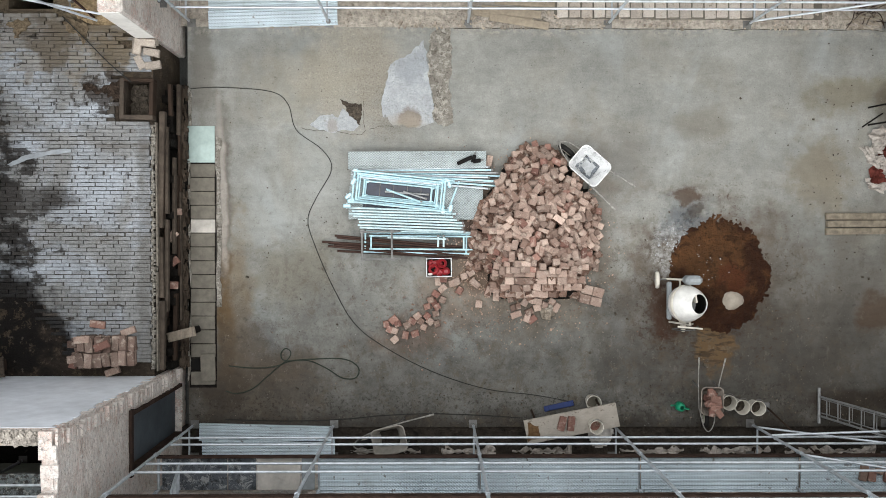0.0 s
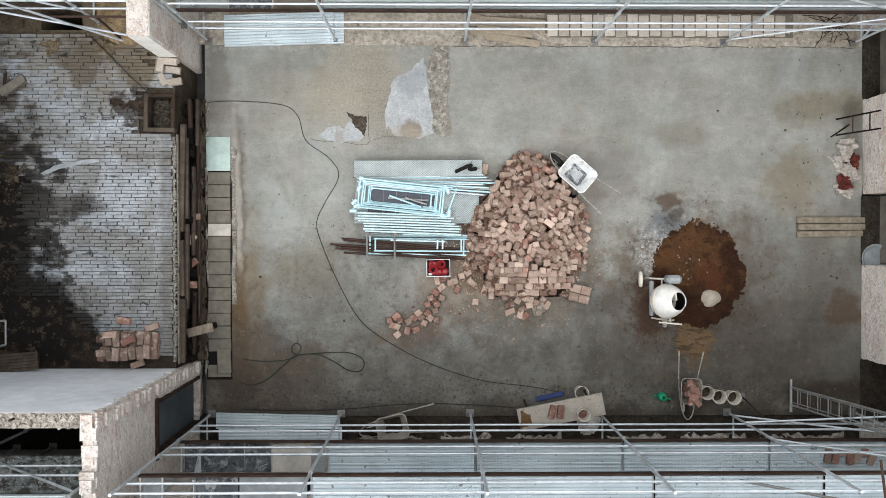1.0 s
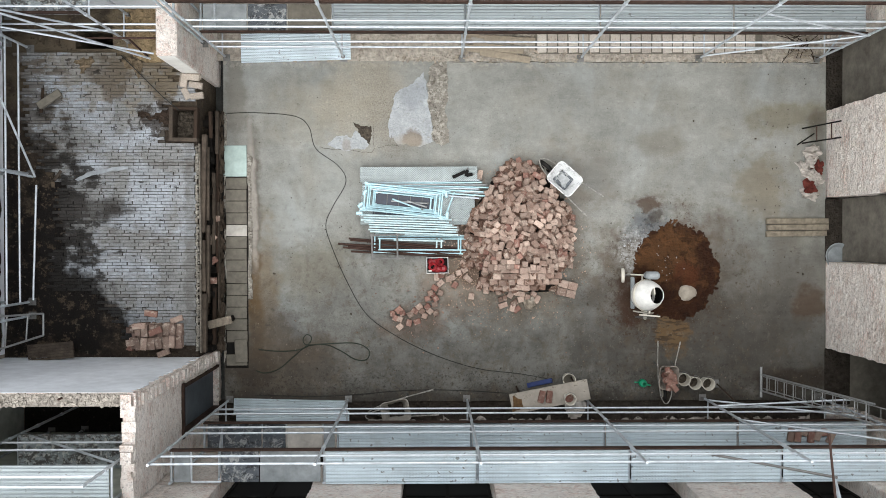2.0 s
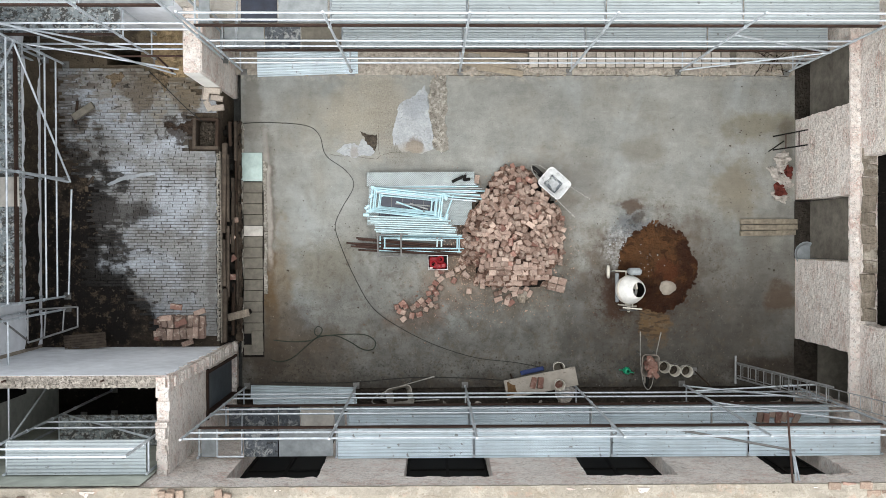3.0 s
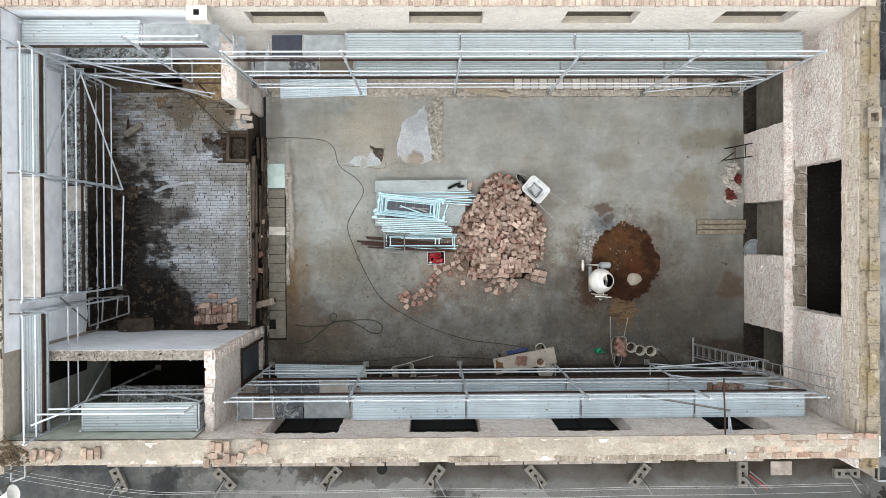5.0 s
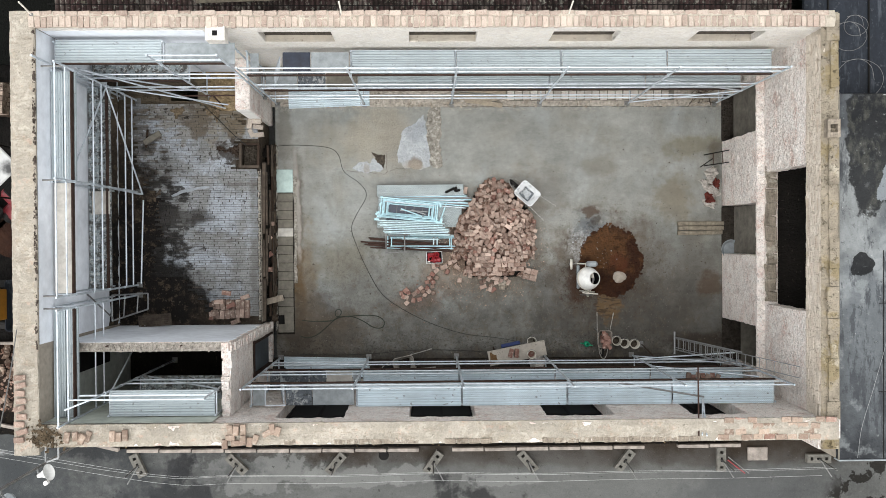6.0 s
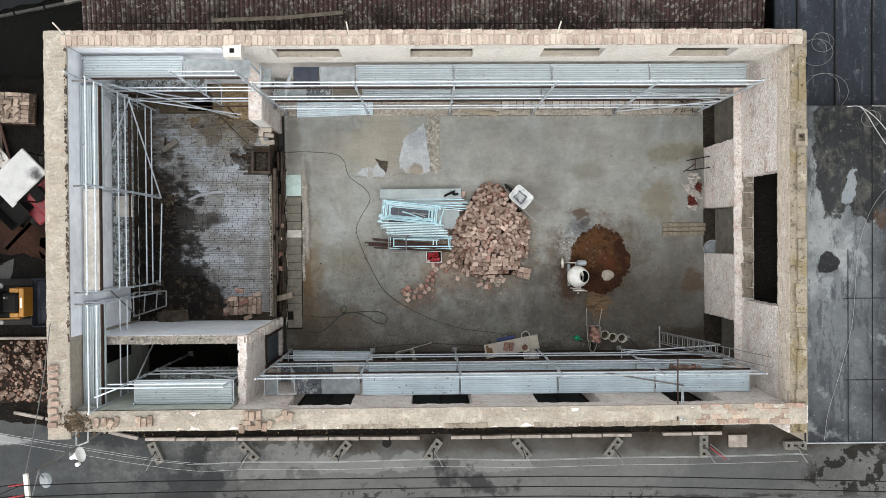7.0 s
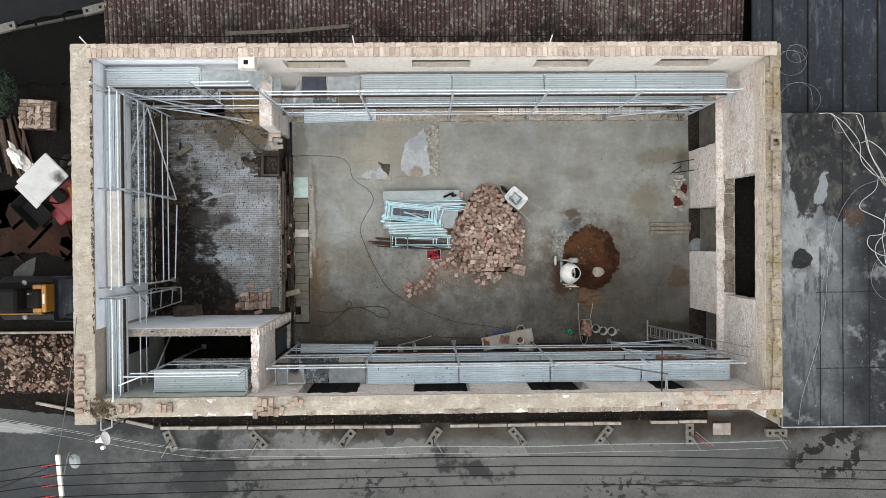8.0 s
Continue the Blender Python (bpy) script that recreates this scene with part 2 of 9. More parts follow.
def make_old_wall(name, light, brick, amount):
    """Stripped masonry: hacked brick courses under broken lime plaster."""
    m = Mat(name, rgb(*light), 0.92)
    sep = m.node("ShaderNodeSeparateXYZ")
    m.link(m.pos, sep.inputs[0])
    wob = m.math("MULTIPLY", m.noise(5, 3, 0.6), 0.03)
    com = m.node("ShaderNodeCombineXYZ")
    m.link(m.math("ADD", sep.outputs[0], sep.outputs[1]), com.inputs[0])
    m.link(m.math("ADD", sep.outputs[2], wob), com.inputs[1])
    bt = m.node("ShaderNodeTexBrick")
    m.link(com.outputs[0], bt.inputs["Vector"])
    for key, v in (("Scale", 1.0), ("Mortar Size", 0.009), ("Mortar Smooth", 0.4), ("Brick Width", 0.26), ("Row Height", 0.076), ("Bias", 0.0)):
        bt.inputs[key].default_value = v
    bt.inputs["Color1"].default_value, bt.inputs["Color2"].default_value = (0, 0, 0, 1), (1, 1, 1, 1)
    bt.inputs["Mortar"].default_value = (0.5, 0.5, 0.5, 1)
    pick = m.node("ShaderNodeSeparateColor")
    m.link(bt.outputs["Color"], pick.inputs[0])
    each, joint = pick.outputs[0], bt.outputs["Fac"]
    solid = m.math("SUBTRACT", 1.0, joint)
    m.tint(m.noise(0.8, 6, 0.65), 0.86, 1.06)
    bare = m.ramp(m.noise(1.5, 7, 0.7, (1, 1, 1.5)), 0.78 - 0.62 * amount, 1.08 - 0.5 * amount)
    m.mix(m.math("MULTIPLY", bare, solid), rgb(*brick), amount=0.8)
    m.mix(m.math("MULTIPLY", m.math("MULTIPLY", bare, solid), m.ramp(each, 0.55, 0.9)), rgb(186, 142, 124), amount=0.55)
    m.mix(m.math("MULTIPLY", bare, joint), rgb(168, 156, 144), amount=0.55)
    # splashes of lime, chips and pits
    m.mix(m.ramp(m.noise(6.0, 7, 0.74, (1, 1, 1.5), dist=0.5), 0.56, 0.64), rgb(250, 246, 240), amount=0.75)
    m.mix(m.ramp(m.noise(4.2, 8, 0.76, (1, 1, 1.4), dist=0.4), 0.66, 0.76), rgb(196, 172, 156), amount=0.12 + 0.75 * amount)
    m.mix(m.ramp(m.noise(8.5, 7, 0.75, (1, 1, 1.8)), 0.77, 0.83), rgb(104, 88, 78), amount=0.12 + 0.9 * amount)
    m.mix(m.ramp(m.noise(1.1, 7, 0.7, (1, 1, 0.35)), 0.72, 0.95), rgb(158, 148, 136), amount=0.15 + 0.4 * amount)
    # hacked furrows along the courses, the shade of their relief put in as colour
    m.mix(m.ramp(m.noise(9, 7, 0.75, (0.8, 0.8, 3.2), dist=0.6), 0.58, 0.72), rgb(160, 140, 126), amount=0.15 + 0.4 * amount)
    m.mix(m.ramp(m.noise(13, 7, 0.78, (0.9, 0.9, 2.6), dist=0.5), 0.6, 0.68), rgb(253, 248, 239), amount=0.65)
    m.mix(m.ramp(m.noise(17, 6, 0.75, (0.8, 0.8, 2.4)), 0.72, 0.8), rgb(92, 77, 67), amount=0.1 + 0.8 * amount)
    m.tint(m.noise(24, 7, 0.8, (1, 1, 1.5)), 0.8, 1.14)
    m.bump(joint, -0.012)
    m.bump(m.noise(6, 9, 0.78, (1, 1, 1.5)), 0.05)
    return m.m


def make_brick(name, lo, hi, per="object", spread=0.26):
    m = Mat(name, rgb(*lo), 0.9)
    r = m.random() if per == "object" else m.island()
    m.mix(r, rgb(*hi))
    m.tint(m.math("FRACT", m.math("MULTIPLY", r, 7.31)), 0.94 - spread, 0.94 + spread)
    m.mix(m.ramp(m.noise(9, 6, 0.7), 0.55, 0.85), rgb(190, 178, 164), amount=0.5)
    m.mix(m.ramp(m.noise(16, 6, 0.7), 0.7, 0.85), rgb(88, 72, 63), amount=0.5)
    m.tint(m.noise(45, 4, 0.7), 0.8, 1.15)
    m.bump(m.noise(50, 5, 0.7), 0.006)
    return m.m


def make_deck_steel():
    m = Mat("galvanised_deck", rgb(216, 232, 240), 0.4, 0.06)
    d = m.dots(0.05, 0.044, 0.1, 0.7)
    m.tint(m.noise(1.5, 5, 0.6, local=True), 0.82, 1.08)
    # broad bands of tone: sheen on the decks put into the colour
    m.tint(m.noise(0.7, 6, 0.65, (1.4, 0.4, 1)), 0.84, 1.12)
    m.mix(d, rgb(120, 134, 143), amount=0.18)
    m.mix(m.ramp(m.noise(3, 8, 0.75), 0.66, 0.95), rgb(150, 150, 146), amount=0.3)
    m.gloss(m.noise(1.1, 5, 0.6, (0.4, 1.5, 1)), 0.3, 0.6)
    m.mix(m.ramp(m.noise(13, 3, 0.5), 0.93, 0.97), rgb(84, 76, 68), amount=0.7)
    sep = m.node("ShaderNodeSeparateXYZ")
    m.link(m.coords((1, 1, 1), True), sep.inputs[0])
    groove = m.ramp(m.math("COSINE", m.math("MULTIPLY", sep.outputs[1], 2 * math.pi / 0.062)), 0.55, 0.9)
    m.mix(groove, rgb(118, 134, 144), amount=0.3)
    m.tint(m.random(), 0.86, 1.06)
    m.bump(groove, -0.01)
    m.bump(d, -0.008)
    return m.m


def make_roofing():
    m = Mat("bitumen_roofing", rgb(30, 32, 35), 0.7)
    m.mix(m.blotch(9.7, -1.0, 1.15, 3.7, 0, 0.4, 0.6, 0.7), rgb(92, 96, 98), amount=0.8)
    m.mix(m.blotch(9.5, 0.6, 0.6, 1.6, 0, 0.6, 0.5, 1.2), rgb(140, 143, 142), amount=0.65)
    m.tint(m.noise(1.1, 7, 0.68, (1, 0.5, 1)), 0.6, 1.3)
    m.mix(m.ramp(m.noise(1.6, 6, 0.65), 0.66, 0.85), rgb(126, 130, 130), amount=0.45)
    m.mix(m.ramp(m.noise(3.2, 7, 0.72, (1.2, 0.3, 1)), 0.6, 0.75), rgb(40, 42, 46), amount=0.65)
    # tarred repair in two tongues, with a peeled spot between them
    tar = m.math("MAXIMUM", m.blotch(9.85, 2.3, 0.6, 1.75, 0, 0.25, 0.05, 1.5), m.math("MAXIMUM", m.blotch(10.45, 2.1, 0.6, 1.6, 0, 0.25, 0.05, 1.5), m.blotch(11.4, 2.6, 0.9, 1.0, 0, 0.3, 0.1, 1.5)))
    m.mix(tar, rgb(22, 23, 24), amount=0.95)
    m.mix(m.math("MULTIPLY", tar, m.ramp(m.noise(1.9, 8, 0.74, (1.3, 0.7, 1)), 0.48, 0.85)), rgb(80, 80, 72), amount=0.6)
    m.mix(m.blotch(10.15, 1.2, 0.13, 0.4, -12, 0.6, 0.08, 3.0), rgb(112, 117, 120), amount=0.85)
    m.mix(m.blotch(11.0, 0.5, 0.24, 0.3, 0, 0.6, 0.25, 3.0), rgb(56, 42, 32), amount=0.85)
    m.mix(m.blotch(9.63, -0.56, 0.24, 0.27, 0, 0.3, 0.05, 3.0), rgb(18, 19, 20), amount=0.95)
    m.mix(m.math("MULTIPLY", m.ramp(m.noise(2.0, 4, 0.6), 0.5, 0.7), m.ramp(m.noise(13, 5, 0.6), 0.86, 0.93)), rgb(150, 152, 150), amount=0.45)
    m.mix(m.ramp(m.noise(4.5, 9, 0.8), 0.66, 0.84), rgb(120, 123, 122), amount=0.2)
    m.mix(m.ramp(m.noise(7, 8, 0.78), 0.7, 0.86), rgb(30, 31, 34), amount=0.6)
    m.gloss(m.noise(1.2, 4), 0.35, 0.85)
    m.bump(m.noise(5, 6), 0.02)
    return m.m


def make_street():
    m = Mat("wet_asphalt", rgb(82, 83, 81), 0.6)
    m.b.inputs["Specular IOR Level"].default_value = 0.05
    m.tint(m.noise(0.35, 5, 0.55), 0.76, 1.16)
    m.tint(m.noise(2.2, 8, 0.74, (0.5, 1, 1)), 0.74, 1.18)
    m.tint(m.noise(9, 8, 0.8), 0.76, 1.16)
    m.mix(m.blotch(6.5, -6.3, 10.5, 0.5, 0, 0.3, 0.3, 1.2), rgb(42, 34, 26), amount=0.92)
    m.tint(m.noise(30, 6, 0.78), 0.76, 1.2)
    # dried pale stretches, then wet ones and drips
    m.mix(m.blotch(3.5, -7.5, 8.5, 1.2, 0, 0.4, 0.5, 0.8), rgb(98, 99, 97), amount=0.4)
    for x, y, rx, ry in ((-5.3, -6.85, 1.5, 0.5), (-2.4, -7.0, 1.4, 0.32), (-0.9, -6.95, 0.9, 0.3), (2.2, -7.1, 1.2, 0.2)):
        m.mix(m.blotch(x, y, rx, ry, 0, 0.6, 0.1, 2.0), rgb(112, 113, 111), amount=0.55)
    wet = m.math("MAXIMUM", m.blotch(-12.5, -9.2, 6.0, 1.35, -6, 0.25, 0.12, 0.8), m.blotch(-18.5, -7.6, 4.5, 1.6, 0, 0.4, 0.4, 0.6))
    m.mix(wet, rgb(26, 28, 30), amount=0.88)
    m.mix(m.math("MULTIPLY", m.blotch(-11.0, -7.2, 5.0, 1.3, 0, 0.4, 0.5, 0.8), m.ramp(m.noise(1.5, 6, 0.7), 0.3, 0.7)), rgb(44, 46, 47), amount=0.75)
    m.mix(m.blotch(9.5, -7.6, 2.2, 0.9, 0, 0.6, 0.4, 0.9), rgb(58, 60, 62), amount=0.45)
    for x, y, rx, ry, a in ((-7.7, -6.7, 0.4, 0.6, 0), (-7.6, -7.9, 0.95, 0.95, 0), (-6.0, -8.9, 0.9, 0.4, 0), (1.0, -7.55, 1.1, 0.45, -14), (-10.0, -5.9, 1.6, 0.4, 0)):
        m.mix(m.blotch(x, y, rx, ry, a, 0.9, 0.35, 1.6), rgb(34, 34, 35), amount=0.8)
    m.mix(m.math("MULTIPLY", m.blotch(13.3, -7.4, 1.5, 1.0, 0, 0.4, 0.3, 1.0), m.ramp(m.noise(1.5, 5, 0.6), 0.52, 0.57)), rgb(26, 24, 21), amount=0.9)
    drops = m.math("MAXIMUM", m.blotch(-1.4, -8.15, 1.5, 0.5, 0, 0.5, 0.5, 1.0), m.math("MAXIMUM", m.blotch(-6.3, -8.2, 0.8, 0.4, 0, 0.5, 0.5, 1.0), m.blotch(6.2, -8.4, 1.5, 0.5, 0, 0.5, 0.5, 1.0)))
    m.mix(m.math("MULTIPLY", drops, m.ramp(m.noise(4.5, 5, 0.6), 0.62, 0.7)), rgb(30, 31, 32), amount=0.8)
    m.mix(m.math("MULTIPLY", m.blotch(9.5, -8.2, 3.6, 0.12, 0, 0.4, 0.4, 2.0), m.ramp(m.noise(3.5, 8, 0.75, (0.3, 1.6, 1)), 0.5, 0.6)), rgb(36, 34, 32), amount=0.8)
    m.mix(m.blotch(-15.5, -7.6, 7.0, 2.4, 0, 0.4, 0.5, 0.5), rgb(56, 59, 61), amount=0.6)
    m.mix(m.blotch(-14.2, -6.05, 1.4, 0.16, -4, 0.3, 0.2, 2.0), rgb(150, 151, 150), amount=0.6)
    m.mix(m.ramp(m.noise(7, 6, 0.7), 0.84, 0.9), rgb(36, 35, 34), amount=0.6)
    m.mix(m.ramp(m.noise(17, 6, 0.75), 0.86, 0.92), rgb(128, 126, 120), amount=0.4)
    m.gloss(wet, 0.7, 0.4)
    m.bump(m.noise(40, 4), 0.006)
    return m.m


def make_sheet_roof():
    m = Mat("rusty_corrugated_sheet", rgb(72, 56, 54), 0.8, 0.1)
    m.tint(m.noise(0.8, 5, 0.6), 0.6, 1.4)
    m.mix(m.ramp(m.noise(1.7, 7, 0.7, (1, 0.4, 1)), 0.5, 0.66), rgb(112, 104, 98), amount=0.6)
    m.mix(m.ramp(m.noise(5, 8, 0.75), 0.56, 0.66), rgb(48, 44, 40), amount=0.7)
    m.mix(m.ramp(m.noise(9, 5, 0.6), 0.68, 0.72), rgb(150, 150, 140), amount=0.6)
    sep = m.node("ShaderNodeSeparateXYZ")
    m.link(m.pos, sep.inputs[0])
    # valleys darkened along the waves: shading of the corrugation put into the colour
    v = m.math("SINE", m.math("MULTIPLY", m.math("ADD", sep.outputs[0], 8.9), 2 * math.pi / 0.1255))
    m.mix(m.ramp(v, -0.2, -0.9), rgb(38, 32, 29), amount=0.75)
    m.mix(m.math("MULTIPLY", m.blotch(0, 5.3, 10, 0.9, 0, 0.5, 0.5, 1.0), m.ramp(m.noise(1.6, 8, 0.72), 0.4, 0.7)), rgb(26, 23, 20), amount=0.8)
    m.bump(m.noise(12, 5), 0.01)
    return m.m


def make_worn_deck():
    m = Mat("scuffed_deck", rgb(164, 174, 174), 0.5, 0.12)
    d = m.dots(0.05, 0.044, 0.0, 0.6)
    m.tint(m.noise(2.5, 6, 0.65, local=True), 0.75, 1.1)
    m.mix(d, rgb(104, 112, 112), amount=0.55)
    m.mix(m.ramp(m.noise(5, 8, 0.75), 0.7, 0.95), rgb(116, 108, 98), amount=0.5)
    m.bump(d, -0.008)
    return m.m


FLOOR = make_floor()
WALL = make_old_wall("stripped_brick_wall", (252, 243, 235), (228, 199, 186), 0.5)
WALL_PALE = make_old_wall("limewashed_wall", (246, 240, 229), (234, 218, 200), 0.1)
OUTER = plain("outer_render", (150, 142, 130), 0.95, grain=8)
MORTAR = Mat("mortar_bed", rgb(162, 155, 142), 0.95)
MORTAR.tint(MORTAR.noise(1.4, 6, 0.65), 0.8, 1.1)
MORTAR.mix(MORTAR.ramp(MORTAR.noise(0.9, 7, 0.7), 0.58, 0.75), rgb(180, 172, 159), amount=0.6)
MORTAR.mix(MORTAR.ramp(MORTAR.noise(2.3, 8, 0.72), 0.62, 0.78), rgb(156, 145, 127), amount=0.5)
MORTAR.mix(MORTAR.ramp(MORTAR.noise(3.6, 7, 0.72), 0.7, 0.82), rgb(178, 150, 132), amount=0.45)
MORTAR.mix(MORTAR.ramp(MORTAR.noise(9, 7, 0.75), 0.76, 0.88), rgb(92, 84, 70), amount=0.5)
MORTAR.tint(MORTAR.noise(22, 7, 0.78), 0.84, 1.1)
MORTAR.mix(MORTAR.ramp(MORTAR.noise(4.5, 8, 0.8, dist=0.8), 0.6, 0.66), rgb(190, 182, 169), amount=0.45)
MORTAR.mix(MORTAR.ramp(MORTAR.noise(2.6, 8, 0.78, (0.5, 1.8, 1), dist=0.8), 0.7, 0.74), rgb(132, 120, 104), amount=0.5)
MORTAR.mix(MORTAR.ramp(MORTAR.noise(18, 7, 0.78), 0.72, 0.8), rgb(124, 112, 96), amount=0.4)
MORTAR.bump(MORTAR.noise(5, 8, 0.72), 0.035)
MORTAR = MORTAR.m
MORTAR_PALE = Mat("pale_pointing_mortar", rgb(204, 194, 178), 0.95)
MORTAR_PALE.tint(MORTAR_PALE.noise(2.2, 7, 0.7), 0.78, 1.1)
MORTAR_PALE.mix(MORTAR_PALE.ramp(MORTAR_PALE.noise(8, 7, 0.75), 0.7, 0.85), rgb(134, 116, 98), amount=0.6)
MORTAR_PALE.bump(MORTAR_PALE.noise(12, 7, 0.75), 0.05)
MORTAR_PALE = MORTAR_PALE.m
WHITE = plain("white_plaster", (222, 226, 231), 0.85, grain=4, lo=0.86, hi=1.04, local=False)
# earth darkened past its own tone: shade of recesses and rooms put in
EARTH_SHADED = Mat("shade_darkened_earth", rgb(30, 27, 24), 0.75)
EARTH_SHADED.tint(EARTH_SHADED.noise(1.2, 6, 0.65), 0.6, 1.35).tint(EARTH_SHADED.noise(16, 6, 0.7), 0.6, 1.4)
EARTH_SHADED.mix(EARTH_SHADED.ramp(EARTH_SHADED.noise(9, 4, 0.5), 0.88, 0.93), rgb(84, 78, 70), amount=0.4)
EARTH_SHADED.bump(EARTH_SHADED.noise(12, 6, 0.7), 0.04)
EARTH_SHADED = EARTH_SHADED.m
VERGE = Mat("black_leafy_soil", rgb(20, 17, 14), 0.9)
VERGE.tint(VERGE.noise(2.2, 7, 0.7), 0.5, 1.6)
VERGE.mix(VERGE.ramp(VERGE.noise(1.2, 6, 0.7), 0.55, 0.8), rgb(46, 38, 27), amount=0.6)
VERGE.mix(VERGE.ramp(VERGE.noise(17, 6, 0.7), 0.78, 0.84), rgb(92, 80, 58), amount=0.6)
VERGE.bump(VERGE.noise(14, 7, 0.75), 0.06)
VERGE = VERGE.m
BRICK_PALE = make_brick("reclaimed_brick", (126, 104, 93), (178, 158, 145), spread=0.28)
BRICK_RED = make_brick("red_brick", (120, 87, 78), (152, 119, 107), spread=0.2)
BRICK_BED = make_brick("loose_brick_bed", (92, 70, 60), (138, 112, 98), per="island")
COPING_BRICK = make_brick("coping_brick", (156, 139, 127), (184, 170, 157), spread=0.14)
STEEL_MID = plain("aluminium", (150, 152, 152), 0.45, 0.5, grain=12, bump=0.0)
TRIM_GREY = Mat("grey_weathered_mortar", rgb(158, 147, 132), 0.95)
TRIM_GREY.tint(TRIM_GREY.noise(5, 7, 0.7, (2.2, 0.25, 1)), 0.55, 1.2)
TRIM_GREY.mix(TRIM_GREY.ramp(TRIM_GREY.noise(1.6, 7, 0.7), 0.6, 0.75), rgb(206, 198, 184), amount=0.6)
TRIM_GREY.mix(TRIM_GREY.ramp(TRIM_GREY.noise(4, 8, 0.75), 0.68, 0.8), rgb(88, 78, 66), amount=0.6)
TRIM_GREY.tint(TRIM_GREY.noise(24, 6, 0.7), 0.8, 1.15)
TRIM_GREY.bump(TRIM_GREY.noise(9, 7, 0.7), 0.05)
TRIM_GREY = TRIM_GREY.m
FRAME_BLACK = plain("black_opening_frame", (14, 13, 12), 0.7, grain=5)
DECK = make_deck_steel()
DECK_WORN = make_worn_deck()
DECK_PALE = Mat("chalky_galvanised_deck", rgb(170, 180, 183), 0.55, 0.1)
DECK_PALE.tint(DECK_PALE.noise(1.5, 6, 0.65, local=True), 0.84, 1.06)
DECK_PALE.mix(DECK_PALE.ramp(DECK_PALE.noise(4, 8, 0.75), 0.6, 0.9), rgb(150, 150, 144), amount=0.35)
DECK_PALE.mix(DECK_PALE.dots(0.05, 0.044, 0.1, 0.7), rgb(140, 150, 156), amount=0.18)
DECK_PALE.mix(DECK_PALE.ramp(DECK_PALE.noise(13, 5, 0.6), 0.86, 0.93), rgb(84, 78, 70), amount=0.6)
DECK_PALE.tint(DECK_PALE.random(), 0.9, 1.05)
sep = DECK_PALE.node("ShaderNodeSeparateXYZ")
DECK_PALE.link(DECK_PALE.coords((1, 1, 1), True), sep.inputs[0])
groove = DECK_PALE.ramp(DECK_PALE.math("COSINE", DECK_PALE.math("MULTIPLY", sep.outputs[1], 2 * math.pi / 0.062)), 0.3, 0.9)
DECK_PALE.mix(groove, rgb(122, 130, 134), amount=0.5)
DECK_PALE.bump(groove, -0.01)
DECK_PALE = DECK_PALE.m
DECK_DIRTY = Mat("muddy_deck", rgb(140, 148, 150), 0.6, 0.2)
DECK_DIRTY.mix(DECK_DIRTY.ramp(DECK_DIRTY.noise(5, 9, 0.78), 0.44, 0.58), rgb(62, 56, 50), amount=0.85)
DECK_DIRTY.mix(DECK_DIRTY.ramp(DECK_DIRTY.noise(14, 5, 0.6), 0.66, 0.72), rgb(200, 200, 196), amount=0.6)
DECK_DIRTY = DECK_DIRTY.m
STEEL = plain("galvanised_tube", (188, 196, 202), 0.35, 0.35, grain=12, bump=0.0)
STEEL_BLUE = plain("pale_blue_galvanised_tube", (176, 210, 218), 0.4, 0.25, grain=12, bump=0.0)
STEEL_PALE = plain("bright_zinc_tube", (190, 212, 216), 0.4, 0.2, grain=12, bump=0.0)
STEEL_DULL = plain("dull_steel", (118, 118, 116), 0.5, 0.6, grain=14, bump=0.0)
RUST = plain("rusty_steel", (72, 56, 50), 0.85, 0.3, grain=20)
WOOD_DARK = plain("dark_old_timber", (52, 42, 35), 0.9, grain=9)
TOE_BOARD = plain("red_brown_toe_board", (58, 45, 39), 0.85, grain=9, lo=0.5, hi=1.35)
WOOD_RAW_BROWN = plain("rusty_wet_wood", (96, 74, 50), 0.8, grain=16, lo=0.5, hi=1.3)
WOOD_RAW = plain("weathered_board", (146, 136, 120), 0.85, grain=14)
OLD_PLANK = plain("dark_grey_plank", (92, 86, 76), 0.9, grain=12, lo=0.5, hi=1.2)
WOOD_GREY = plain("grey_board", (150, 146, 138), 0.85, grain=12)
PLATE_GREY = plain("grey_plywood_panel", (142, 148, 150), 0.6, grain=5, lo=0.7, hi=1.15)
PLATE_DARK = Mat("stained_dark_panel", rgb(84, 89, 94), 0.55)
PLATE_DARK.tint(PLATE_DARK.noise(4, 6, 0.7), 0.6, 1.3)
PLATE_DARK.mix(PLATE_DARK.ramp(PLATE_DARK.noise(7, 8, 0.8, dist=0.6), 0.56, 0.64), rgb(168, 170, 168), amount=0.65)
PLATE_DARK.mix(PLATE_DARK.ramp(PLATE_DARK.noise(9, 8, 0.78), 0.6, 0.7), rgb(36, 36, 36), amount=0.75)
PLATE_DARK = PLATE_DARK.m
PLATE_NAVY = plain("navy_plastic_sheet", (34, 40, 54), 0.4, grain=6, lo=0.6, hi=1.5)
SHEET_WHITE = plain("pale_board", (184, 180, 172), 0.8, grain=5, lo=0.7, hi=1.1)
ROOFING = make_roofing()
STREET = make_street()
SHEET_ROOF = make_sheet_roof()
METAL_ROOF = Mat("dark_metal_roof", rgb(32, 36, 42), 0.6, 0.1)
METAL_ROOF.tint(METAL_ROOF.noise(1.2, 7, 0.68, (1.6, 0.5, 1)), 0.6, 1.4).tint(METAL_ROOF.noise(12, 6, 0.7), 0.8, 1.2)
